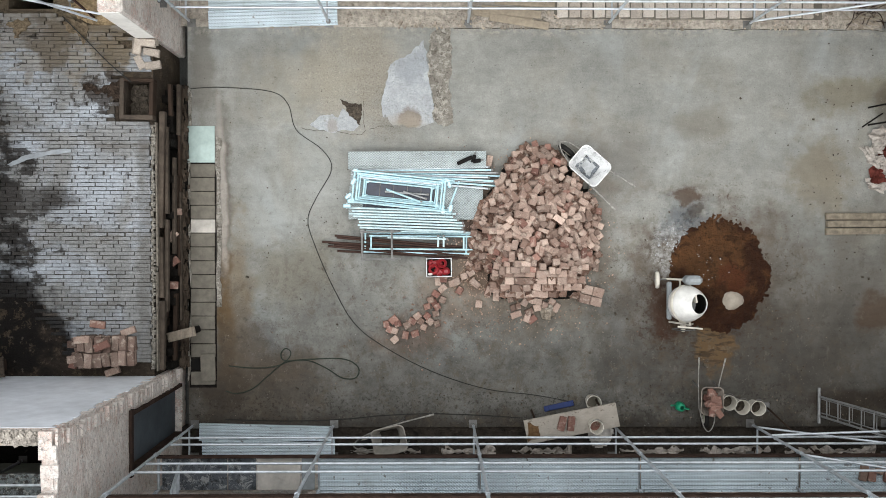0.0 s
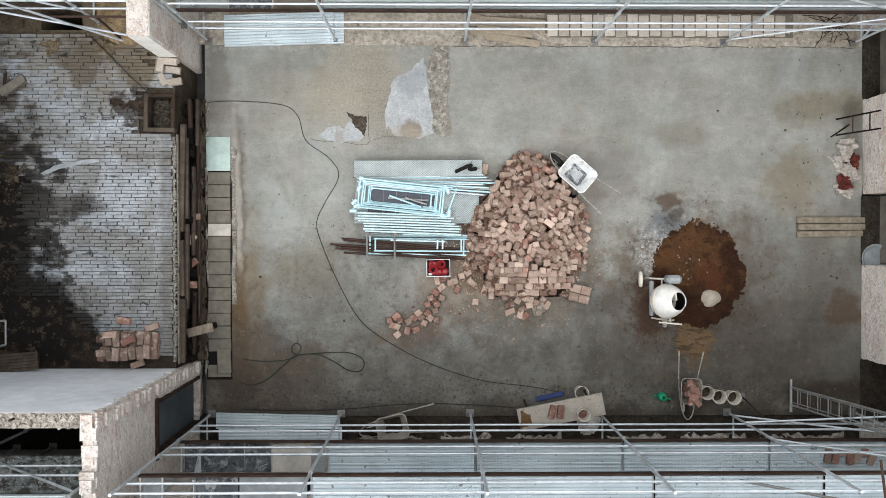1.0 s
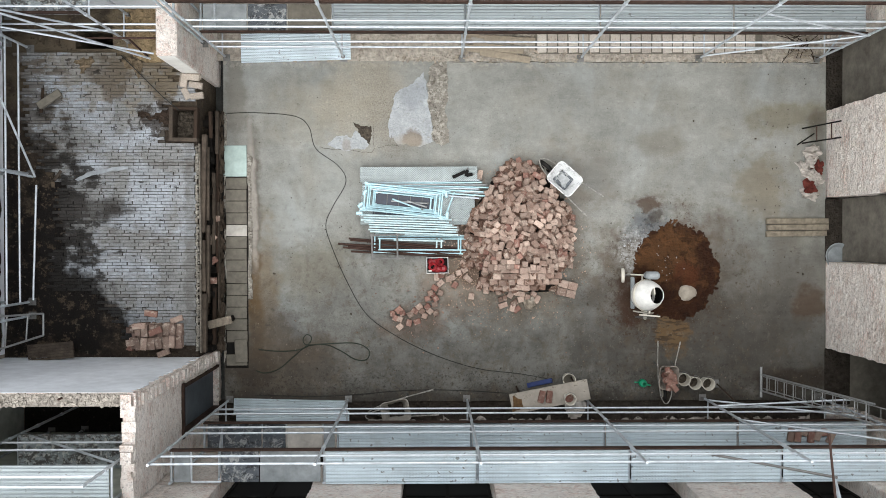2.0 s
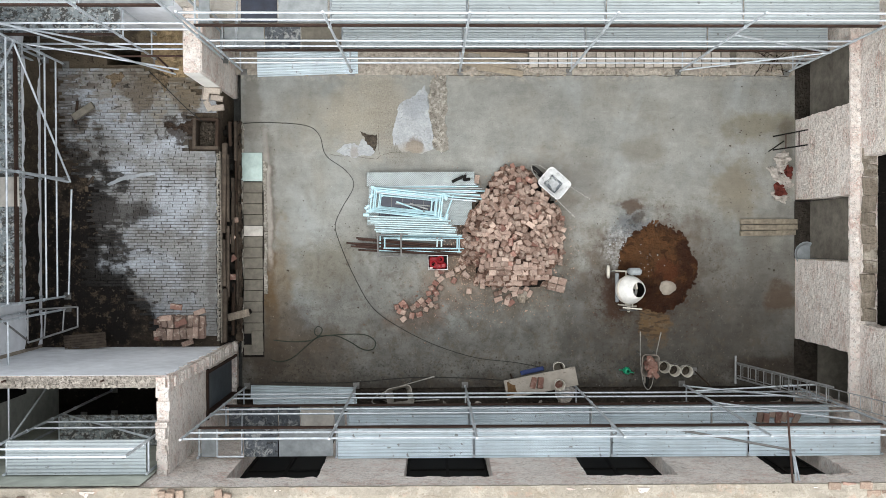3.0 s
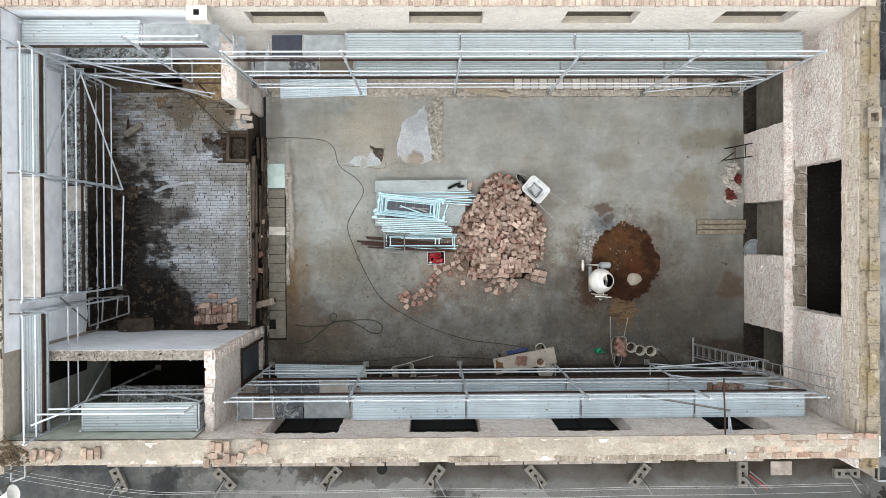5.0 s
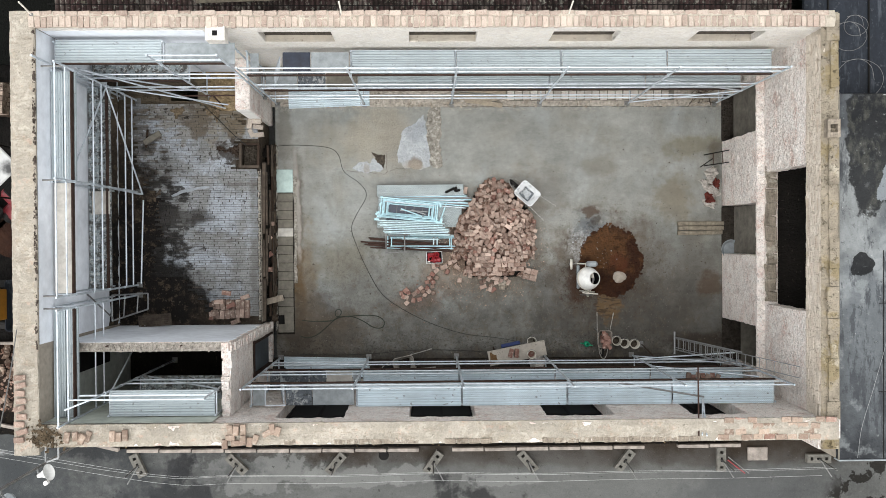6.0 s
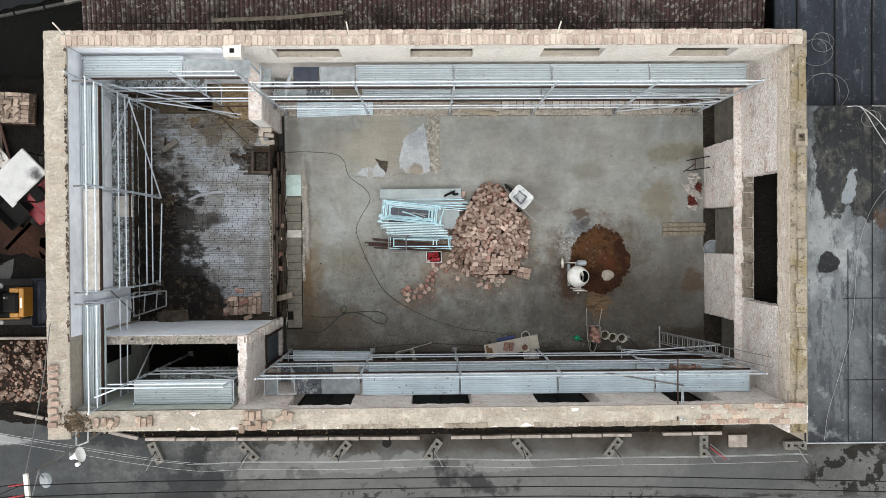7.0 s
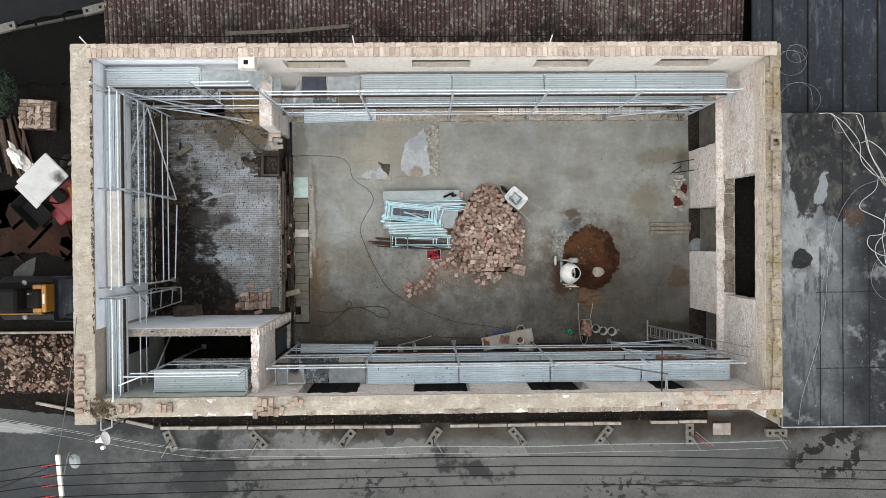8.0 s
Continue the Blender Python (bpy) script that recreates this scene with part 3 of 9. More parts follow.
METAL_ROOF.mix(METAL_ROOF.ramp(METAL_ROOF.noise(2.2, 8, 0.75, (2.0, 0.35, 1)), 0.6, 0.85), rgb(74, 79, 84), amount=0.55)
METAL_ROOF.mix(METAL_ROOF.ramp(METAL_ROOF.noise(6, 8, 0.8), 0.74, 0.86), rgb(112, 114, 114), amount=0.35)
METAL_ROOF = METAL_ROOF.m
DARK_EARTH = plain("dark_grey_earth", (56, 51, 45), 0.9, grain=7, lo=0.45, hi=1.4, bump=0.04, local=False)
COPING = Mat("mossy_coping", rgb(156, 146, 129), 0.95)
COPING.tint(COPING.noise(2.2, 7, 0.7), 0.6, 1.25)
COPING.mix(COPING.ramp(COPING.noise(1.1, 7, 0.7), 0.55, 0.7), rgb(126, 112, 78), amount=0.7)
COPING.mix(COPING.ramp(COPING.noise(1.7, 7, 0.7, (1, 0.6, 1)), 0.7, 0.85), rgb(196, 188, 170), amount=0.5)
COPING.mix(COPING.ramp(COPING.noise(7, 8, 0.75), 0.62, 0.8), rgb(58, 52, 40), amount=0.75)
COPING.bump(COPING.noise(9, 7, 0.7), 0.05)
COPING = COPING.m
CANOPY = Mat("stained_canopy_paint", rgb(172, 173, 171), 0.5)
CANOPY.tint(CANOPY.noise(1.6, 6, 0.6), 0.72, 1.08).tint(CANOPY.noise(14, 6, 0.7), 0.92, 1.04)
CANOPY.mix(CANOPY.blotch(-11.36, 2.05, 0.2, 0.16, -40, 0.4, 0.55, 4.0), rgb(20, 20, 20), amount=0.95)
CANOPY = CANOPY.m
ASPHALT = plain("back_lane_asphalt", (25, 27, 29), 0.9, grain=3, lo=0.75, hi=1.2, local=False)
KERB = plain("dirty_kerb_stone", (146, 138, 130), 0.95, grain=5, lo=0.5, hi=1.15, local=False)
BACK_STRIP = plain("pale_broken_screed", (168, 161, 150), 0.95, grain=12, lo=0.55, hi=1.2, bump=0.015, local=False)
SLAB = plain("grey_concrete_slab", (108, 104, 95), 0.85, grain=7, lo=0.75, hi=1.2, local=False)
SAND = Mat("red_brown_sand", rgb(54, 33, 21), 0.8)
SAND.tint(SAND.noise(3, 6, 0.65), 0.7, 1.3)
SAND.mix(SAND.blotch(5.0, -0.2, 0.62, 0.6, 30, 0.6, 0.4, 2.6), rgb(86, 60, 37), amount=0.8)
SAND.mix(SAND.blotch(5.5, -0.65, 0.3, 0.3, 0, 0.6, 0.3, 3.0), rgb(84, 48, 30), amount=0.7)
SAND.mix(SAND.ramp(SAND.noise(2.4, 8, 0.7, dist=0.6), 0.52, 0.8), rgb(96, 66, 40), amount=0.65)
SAND.mix(SAND.ramp(SAND.noise(3.4, 8, 0.75, dist=0.5), 0.62, 0.72), rgb(36, 22, 15), amount=0.6)
SAND.mix(SAND.ramp(SAND.noise(6.5, 6, 0.7), 0.72, 0.85), rgb(30, 17, 11), amount=0.6)
SAND.tint(SAND.noise(40, 5, 0.75), 0.75, 1.25)
SAND.gloss(SAND.noise(2.5, 4), 0.45, 0.9)
SAND.bump(SAND.noise(10, 6, 0.7), 0.05)
SAND = SAND.m
HANDLE = plain("flaked_handle_paint", (150, 148, 142), 0.6, 0.2, grain=18, lo=0.5, hi=1.4, bump=0.0)
TRAY = Mat("mortar_stained_enamel", rgb(214, 216, 216), 0.5)
TRAY.mix(TRAY.ramp(TRAY.noise(6, 8, 0.75, local=True), 0.5, 0.75), rgb(128, 130, 130), amount=0.6)
TRAY.mix(TRAY.ramp(TRAY.noise(14, 6, 0.7, local=True), 0.72, 0.85), rgb(84, 84, 82), amount=0.6)
TRAY = TRAY.m
CEMENT = plain("spilt_cement", (150, 153, 154), 0.9, grain=9, lo=0.7, hi=1.3, local=False)
LIME = Mat("dry_screed_patch", rgb(164, 168, 170), 0.9)
LIME.tint(LIME.noise(2.2, 7, 0.7), 0.75, 1.15).tint(LIME.noise(20, 6, 0.75), 0.8, 1.15)
LIME.mix(LIME.ramp(LIME.noise(4, 8, 0.75), 0.7, 0.88), rgb(120, 114, 104), amount=0.6)
LIME.mix(LIME.blotch(-0.5, 2.27, 0.2, 0.24, -30, 0.4, 0.25, 4.0), rgb(108, 98, 87), amount=0.85)
LIME.mix(LIME.blotch(-1.93, 2.15, 0.1, 0.13, 0, 0.5, 0.4, 4.0), rgb(132, 124, 112), amount=0.55)
LIME.mix(LIME.blotch(-0.42, 3.25, 0.3, 0.3, -40, 0.5, 0.4, 3.0), rgb(132, 138, 142), amount=0.6)
LIME.mix(LIME.blotch(-0.6, 2.2, 0.42, 0.14, 0, 0.4, 0.6, 3.0), rgb(150, 142, 128), amount=0.6)
LIME.mix(LIME.ramp(LIME.noise(9, 7, 0.75), 0.84, 0.9), rgb(92, 89, 84), amount=0.6)
LIME.bump(LIME.noise(14, 6, 0.7), 0.015)
LIME = LIME.m
BROKEN_DARK = plain("dark_gravel", (84, 77, 68), 0.95, grain=18, lo=0.35, hi=1.5, bump=0.03, local=False)
RUBBER = plain("black_rubber", (34, 33, 32), 0.7, grain=20)
ENAMEL = plain("white_enamel", (226, 226, 222), 0.45, grain=5, lo=0.72, hi=1.06, bump=0.0)
PLASTIC_W = plain("dusty_white_plastic", (208, 204, 192), 0.55, grain=9, lo=0.8, hi=1.08, bump=0.0)
PLASTIC_RED = plain("red_plastic", (134, 26, 33), 0.45, grain=9, bump=0.0)
RED_PAINT = plain("dull_red_paint", (104, 20, 28), 0.5, grain=8, lo=0.6, hi=1.3, bump=0.0)
PLASTIC_GREEN = plain("green_plastic", (22, 140, 102), 0.4, grain=9, bump=0.0)
PLASTIC_BLUE = plain("blue_sheet", (32, 50, 98), 0.5, grain=8, bump=0.0)
BLACK = plain("plain_black", (22, 21, 20), 0.8, grain=9)
OPENING_BLACK = plain("black_opening_pane", (8, 8, 8), 0.6, grain=2, bump=0.0)
YELLOW = plain("yellow_paint", (140, 96, 24), 0.5, grain=8, bump=0.0)
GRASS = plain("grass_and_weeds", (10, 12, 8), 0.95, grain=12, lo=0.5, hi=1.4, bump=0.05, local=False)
LEAF = plain("leaf_green", (34, 48, 36), 0.6, grain=9, bump=0.0)
CABLE = plain("black_cable", (42, 43, 41), 0.6, grain=9, bump=0.0)
CABLE_W = plain("white_cable", (176, 178, 176), 0.5, grain=9, bump=0.0)
CONC_BLOCK = plain("concrete_block", (108, 106, 100), 0.9, grain=10, lo=0.6, hi=1.2)
CLOTH = plain("white_cloth", (216, 212, 206), 0.9, grain=9, lo=0.7, hi=1.1)

# ---- builders ----


def finish(name, bm, mat, parent=None, label="", smooth=False):
    me = bpy.data.meshes.new(name)
    bmesh.ops.recalc_face_normals(bm, faces=bm.faces)
    bm.to_mesh(me)
    bm.free()
    me.materials.append(mat)
    if smooth:
        for p in me.polygons:
            p.use_smooth = True
    ob = new(name, me)
    if parent is not None:
        ob.parent = parent
    if label:
        tagged(ob, label)
    return ob


def part(name, bm, mat, parent, label="", smooth=False):
    return finish(name, bm, mat, parent, label, smooth)


def thing(name, at, label, category, group="", kind="", rz=0.0):
    ob = new(name)
    ob.empty_display_size = 0.1
    ob.matrix_world = pose(*at, 0, 0, rz)
    return tagged(ob, label, category, group, kind)


def share(name, me, m, parent):
    """One more object on a shared mesh."""
    ob = new(name, me)
    ob.parent = parent
    ob.matrix_basis = m
    return ob


def add_hex(bm, base, top):
    """A solid from four base and four top corners."""
    v = [bm.verts.new(p) for p in (*base, *top)]
    for f in ((3, 2, 1, 0), (4, 5, 6, 7), (0, 1, 5, 4), (1, 2, 6, 5), (2, 3, 7, 6), (3, 0, 4, 7)):
        bm.faces.new([v[i] for i in f])
    return v


def add_box(bm, x0, x1, y0, y1, z0, z1, m=None):
    b = [Vector(p) for p in ((x0, y0, z0), (x1, y0, z0), (x1, y1, z0), (x0, y1, z0))]
    t = [Vector((p.x, p.y, z1)) for p in b]
    if m is not None:
        b, t = [m @ p for p in b], [m @ p for p in t]
    return add_hex(bm, b, t)


def box_bm(x0, x1, y0, y1, z0, z1, bevel=0.0, m=None):
    bm = bmesh.new()
    add_box(bm, x0, x1, y0, y1, z0, z1, m)
    if bevel:
        bmesh.ops.bevel(bm, geom=bm.edges[:], offset=bevel, segments=1, affect="EDGES")
    return bm


def add_tube(bm, p0, p1, r, n=8, r1=None):
    p0, p1 = Vector(p0), Vector(p1)
    d = p1 - p0
    q = d.to_track_quat("Z", "Y").to_matrix().to_4x4()
    r1 = r if r1 is None else r1
    a = [bm.verts.new(p0 + q @ Vector((r * math.cos(2 * math.pi * i / n), r * math.sin(2 * math.pi * i / n), 0))) for i in range(n)]
    b = [bm.verts.new(p1 + q @ Vector((r1 * math.cos(2 * math.pi * i / n), r1 * math.sin(2 * math.pi * i / n), 0))) for i in range(n)]
    for i in range(n):
        bm.faces.new((a[i], a[(i + 1) % n], b[(i + 1) % n], b[i]))
    bm.faces.new(a[::-1])
    bm.faces.new(b)


def tube_bm(*runs, r=0.024, n=8):
    bm = bmesh.new()
    for p0, p1 in runs:
        add_tube(bm, p0, p1, r, n)
    return bm


def spline(pts, steps=6):
    """A smooth line through the points."""
    p = [Vector(q) for q in pts]
    p = [2 * p[0] - p[1], *p, 2 * p[-1] - p[-2]]
    out = []
    for i in range(1, len(p) - 2):
        for k in range(steps):
            t = k / steps
            a, b, c, d = p[i - 1:i + 3]
            out.append(0.5 * ((2 * b) + (c - a) * t + (2 * a - 5 * b + 4 * c - d) * t * t + (3 * b - a - 3 * c + d) * t ** 3))
    return out + [p[-2]]


def hose_bm(pts, r, n=6, steps=6):
    line = spline(pts, steps)
    bm = bmesh.new()
    rings = []
    for i, p in enumerate(line):
        d = line[min(i + 1, len(line) - 1)] - line[max(i - 1, 0)]
        q = d.to_track_quat("Z", "Y").to_matrix()
        rings.append([bm.verts.new(p + q @ Vector((r * math.cos(2 * math.pi * k / n), r * math.sin(2 * math.pi * k / n), 0))) for k in range(n)])
    for a, b in zip(rings, rings[1:]):
        for k in range(n):
            bm.faces.new((a[k], a[(k + 1) % n], b[(k + 1) % n], b[k]))
    return bm


def lathe_bm(profile, n=24, m=None):
    """A turned body from (radius, height) pairs."""
    bm = bmesh.new()
    rings = []
    for r, z in profile:
        ring = []
        for k in range(n):
            a = 2 * math.pi * k / n
            p = Vector((r * math.cos(a), r * math.sin(a), z))
            ring.append(bm.verts.new(m @ p if m is not None else p))
        rings.append(ring)
    for a, b in zip(rings, rings[1:]):
        for k in range(n):
            bm.faces.new((a[k], a[(k + 1) % n], b[(k + 1) % n], b[k]))
    return bm


def sheet_bm(outline, z0, z1, jag=0.0, sub=6, seed=1):
    """A thin slab of a ragged outline."""
    pts = []
    for i, (x, y) in enumerate(outline):
        nx, ny = outline[(i + 1) % len(outline)]
        for k in range(sub):
            t = k / sub
            p = Vector((x + (nx - x) * t, y + (ny - y) * t, seed * 3.7))
            d = Vector((0, 0))
            for f, a in ((2.5, 1.0), (7.0, 0.8), (19.0, 0.5)):
                d += Vector((noise.noise(p * f), noise.noise(p * f + Vector((9, 4, 0))))) * a * jag * 2.2
            pts.append((p.x + d.x, p.y + d.y))
    bm = bmesh.new()
    lo, hi = [bm.verts.new((x, y, z0)) for x, y in pts], [bm.verts.new((x, y, z1)) for x, y in pts]
    for i in range(len(pts)):
        j = (i + 1) % len(pts)
        bm.faces.new((lo[i], lo[j], hi[j], hi[i]))
    bm.faces.new(hi)
    bm.faces.new(lo[::-1])
    return bm


def grid_bm(x0, x1, y0, y1, nx, ny, height):
    bm = bmesh.new()
    v = [[bm.verts.new((x0 + (x1 - x0) * i / nx, y0 + (y1 - y0) * j / ny, height(x0 + (x1 - x0) * i / nx, y0 + (y1 - y0) * j / ny))) for i in range(nx + 1)] for j in range(ny + 1)]
    for j in range(ny):
        for i in range(nx):
            bm.faces.new((v[j][i], v[j][i + 1], v[j + 1][i + 1], v[j + 1][i]))
    return bm


def lump_bm(rx, ry, rz, seed, amp=0.35):
    bm = bmesh.new()
    bmesh.ops.create_icosphere(bm, subdivisions=3, radius=1.0)
    for v in bm.verts:
        n = noise.noise(v.co * 1.6 + Vector((seed, 0, 0))) + 0.5 * noise.noise(v.co * 4 + Vector((0, seed, 0))) + 0.25 * noise.noise(v.co * 9)
        v.co = Vector((v.co.x * rx, v.co.y * ry, max(-0.3, v.co.z) * rz)) * (1 + amp * n)
        v.co.z += 0.3 * rz
        v.co.z = max(0.0, v.co.z)
    return bm


def brick_mesh(name, mat, lx, ly, lz, seed, chip=0.012, edge=0.006):
    """One worn brick, its corners knocked a little, centred in plan, on its bed."""
    rnd = random.Random(seed)
    bm = box_bm(-lx / 2, lx / 2, -ly / 2, ly / 2, 0, lz)
    for v in bm.verts:
        v.co += Vector([rnd.uniform(-chip, chip) for _ in range(3)]) * 0.6
    bmesh.ops.bevel(bm, geom=bm.edges[:], offset=edge + 0.004 * rnd.random(), segments=1, affect="EDGES")
    bmesh.ops.recalc_face_normals(bm, faces=bm.faces)
    me = bpy.data.meshes.new(name)
    bm.to_mesh(me)
    bm.free()
    me.materials.append(mat)
    return me


def bricks(mat, seed, sizes=((0.25, 0.12, 0.065), (0.2, 0.12, 0.065), (0.14, 0.12, 0.065), (0.17, 0.13, 0.07))):
    return [brick_mesh("brick", mat, *s, seed + i) for i, s in enumerate(sizes)]


PALE, RED = bricks(BRICK_PALE, 11), bricks(BRICK_RED, 31)
HALF = ((0.18, 0.112, 0.07), (0.14, 0.12, 0.08), (0.125, 0.115, 0.1), (0.155, 0.12, 0.075), (0.2, 0.115, 0.07), (0.11, 0.1, 0.08))
HALVES, RED_HALVES = bricks(BRICK_PALE, 51, HALF), bricks(BRICK_RED, 71, HALF)

# ---- the shell of the building ----
TOP = 5.95
XL, XR, YF, YB = -8.72, 8.53, -4.0, 4.76
XU = 8.73
HALL, WING = 0.0, 1.2


def wall_bm(x0, x1, y0, y1, z0, z1, holes, along="x", seed=3, rag=0.0):
    """A wall with openings (a, b, za, zb) that go through it; rag roughens its crown."""
    rnd = random.Random(seed)
    bm = bmesh.new()
    cuts = sorted({x0 if along == "x" else y0, x1 if along == "x" else y1, *[h[0] for h in holes], *[h[1] for h in holes]})
    for a, b in zip(cuts, cuts[1:]):
        spans = [(z0, z1)]
        for ha, hb, za, zb in holes:
            if ha <= a + 1e-6 and hb >= b - 1e-6:
                spans = [s for lo, hi in spans for s in ((lo, min(hi, za)), (max(lo, zb), hi)) if s[1] - s[0] > 1e-4]
        for lo, hi in spans:
            if along == "x":
                add_box(bm, a, b, y0, y1, lo, hi)
            else:
                add_box(bm, x0, x1, a, b, lo, hi)
    return bm


def rough_wall_bm(u0, u1, z0, z1, holes, put, thick, amp=0.026, step=0.085, seed=1.0):
    """A hacked wall on a fine grid: put(u, z, depth) gives the place; openings (ua, ub, za, zb) go through with ragged edges."""
    def cuts(lo, hi, marks):
        marks = sorted({lo, hi, *[m for m in marks if lo < m < hi]})
        out = []
        for a, b in zip(marks, marks[1:]):
            n = max(1, round((b - a) / step))
            out += [a + (b - a) * k / n for k in range(n)]
        return out + [hi]
    us, zs = cuts(u0, u1, [v for h in holes for v in h[:2]]), cuts(z0, z1, [v for h in holes for v in h[2:]])
    bm = bmesh.new()
    made = {}

    def vert(i, j, back):
        if (i, j, back) not in made:
            p = Vector((us[i] * 4.3, zs[j] * 6.5, seed))
            q = p * 3.1
            du = 0.0 if i in (0, len(us) - 1) else amp * (noise.noise(p) + 0.6 * noise.noise(q))
            dz = 0.0 if j == 0 else amp * (noise.noise(p + Vector((7, 3, 0))) + 0.6 * noise.noise(q + Vector((2, 8, 0))))
            d = thick if back else amp * (0.4 + 0.7 * noise.noise(p + Vector((0, 5, 4))) + 0.6 * noise.noise(q + Vector((5, 0, 1))))
            made[i, j, back] = bm.verts.new(put(us[i] + du, zs[j] + dz, d))
        return made[i, j, back]

    def full(i, j):
        if not (0 <= i < len(us) - 1 and 0 <= j < len(zs) - 1):
            return False
        u, z = (us[i] + us[i + 1]) / 2, (zs[j] + zs[j + 1]) / 2
        return not any(a < u < b and c < z < d for a, b, c, d in holes)
    for i in range(len(us) - 1):
        for j in range(len(zs) - 1):
            if not full(i, j):
                continue
            for back in (False, True):
                bm.faces.new([vert(i, j, back), vert(i + 1, j, back), vert(i + 1, j + 1, back), vert(i, j + 1, back)])
            for a, b, di, dj in (((i, j), (i + 1, j), 0, -1), ((i + 1, j), (i + 1, j + 1), 1, 0), ((i + 1, j + 1), (i, j + 1), 0, 1), ((i, j + 1), (i, j), -1, 0)):
                if not full(i + di, j + dj):
                    bm.faces.new((vert(*a, False), vert(*b, False), vert(*b, True), vert(*a, True)))
    return bm


def setting(name, bm, mat, label, category="wall"):
    return tagged(finish(name, bm, mat), label, category, kind="structure")


# ground outside, one sheet to the horizon
setting("ground", grid_bm(-300, 300, -300, 300, 8, 8, lambda x, y: -0.32), STREET, "grey patchy wet asphalt street beside the building", "ground")

FRONT_HOLES = [(-3.68, -2.1, 1.1, 5.2), (-0.6, 0.95, 1.1, 5.2), (2.58, 4.18, 1.1, 5.2), (5.98, 7.25, 1.1, 5.2)]
wall_front = setting("wall_front", rough_wall_bm(XL, 9.05, -0.35, TOP - 0.03, FRONT_HOLES, lambda u, z, d: (u, YF - d, z), 0.43, seed=2.0), WALL, "stripped masonry street wall with dark window openings")
BACK_HOLES = [(-3.95, -2.3, 4.5, 5.45), (-0.55, 1.02, 4.5, 5.45), (2.75, 4.28, 4.5, 5.45), (6.05, 7.6, 4.5, 5.45)]
wall_back = setting("wall_back", wall_bm(XL, 8.9, YB, YB + 0.3, -0.35, TOP - 0.06, BACK_HOLES), WALL_PALE, "limewashed masonry back wall with blocked window niches")
wall_left = setting("wall_left", wall_bm(XL - 0.5, XL, YF - 0.58, YB + 0.32, -0.35, TOP - 0.02, [], "y"), OUTER, "end wall with a pale mortar crown")
DOORS = [(2.9, 4.3, -0.4, 2.46), (-0.4, 1.0, -0.4, 2.46), (-3.55, -2.28, -0.4, 2.46)]
WINDOW = [(-1.68, 1.78, 2.64, 4.92)]
wall_right = setting("wall_right", rough_wall_bm(YF, YB, -0.35, 2.53, DOORS, lambda u, z, d: (XR + d, u, z), 0.52, seed=4.0), WALL, "stripped brick foot of the end wall with three doorways")
bm = rough_wall_bm(YF, YB, 2.5, TOP - 0.2, WINDOW, lambda u, z, d: (XU + d, u, z), 0.32, seed=6.0)
add_box(bm, 8.9, 9.05, YB, 5.1, -0.3, TOP - 0.2)
add_box(bm, 8.62, 9.05, -4.7, -4.5, -0.3, TOP - 0.2)
setting("wall_right_upper", bm, WALL, "stripped brick upper part of the end wall with a large window opening")
FRIEZE = Mat("grey_weathered_frieze", rgb(202, 191, 176), 0.95)
FRIEZE.tint(FRIEZE.noise(5, 7, 0.7, (1.2, 0.8, 2.0)), 0.84, 1.1)
FRIEZE.mix(FRIEZE.ramp(FRIEZE.noise(1.6, 7, 0.7), 0.6, 0.75), rgb(228, 219, 206), amount=0.6)
FRIEZE.mix(FRIEZE.ramp(FRIEZE.noise(6, 8, 0.75), 0.68, 0.8), rgb(130, 116, 100), amount=0.45)
FRIEZE.mix(FRIEZE.ramp(FRIEZE.random(), 0.75, 0.95), rgb(182, 162, 142), amount=0.5)
FRIEZE.bump(FRIEZE.noise(14, 7, 0.7), 0.03)
frieze = setting("frieze", box_bm(XU - 0.004, XU + 0.028, YF, YB, 4.96, 5.79), FRIEZE.m, "grey weathered projecting brick courses along the top of the end wall", "trim")

# unseen rooms added behind the end wall's openings, coloured near black to keep them dark
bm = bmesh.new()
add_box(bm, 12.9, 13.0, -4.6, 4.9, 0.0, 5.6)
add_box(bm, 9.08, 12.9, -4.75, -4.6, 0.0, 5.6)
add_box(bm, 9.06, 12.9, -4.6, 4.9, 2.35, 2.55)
setting("wall_beyond", bm, EARTH_SHADED, "dark-coloured unseen rooms added behind the end wall")
setting("floor_beyond", box_bm(9.062, 12.9, -4.6, 4.9, -0.3, 0.0), SLAB, "dusty concrete floor of the rooms behind the end wall", "floor")
# thresholds take a dark earth colour that holds the doorways' shade
bm = bmesh.new()
for i, (a, b, za, zb) in enumerate(DOORS):
    add_box(bm, XR - 0.02, XR + 0.54, a + 0.03, b - 0.03, -0.1, 0.012 + 0.03 * (i == 1))
setting("threshold", bm, DARK_EARTH, "worn concrete thresholds coloured dark for the doorways' shade", "threshold")
for i, (a, b, za, zb) in enumerate(DOORS[:2]):
    setting("door_%d" % (i + 1), box_bm(XR + 0.34, XR + 0.42, a + 0.02, b - 0.02, 0.0, 2.44, 0.01), plain("grey_rendered_infill", (112, 108, 100), 0.9, grain=4, lo=0.6, hi=1.2, local=False), "grey rendered panel closing a doorway", "door")

# brick sill of the end wall
sill = tagged(new("window_sill"), "row of rough grey brick ends on the window sill", "window sill", kind="structure")
sill_me = [brick_mesh("sill_brick", TRIM_GREY, 0.27, ln, 0.1, 400 + i, 0.05) for i, ln in enumerate((0.24, 0.3, 0.36))]
y = -1.6
k = 0
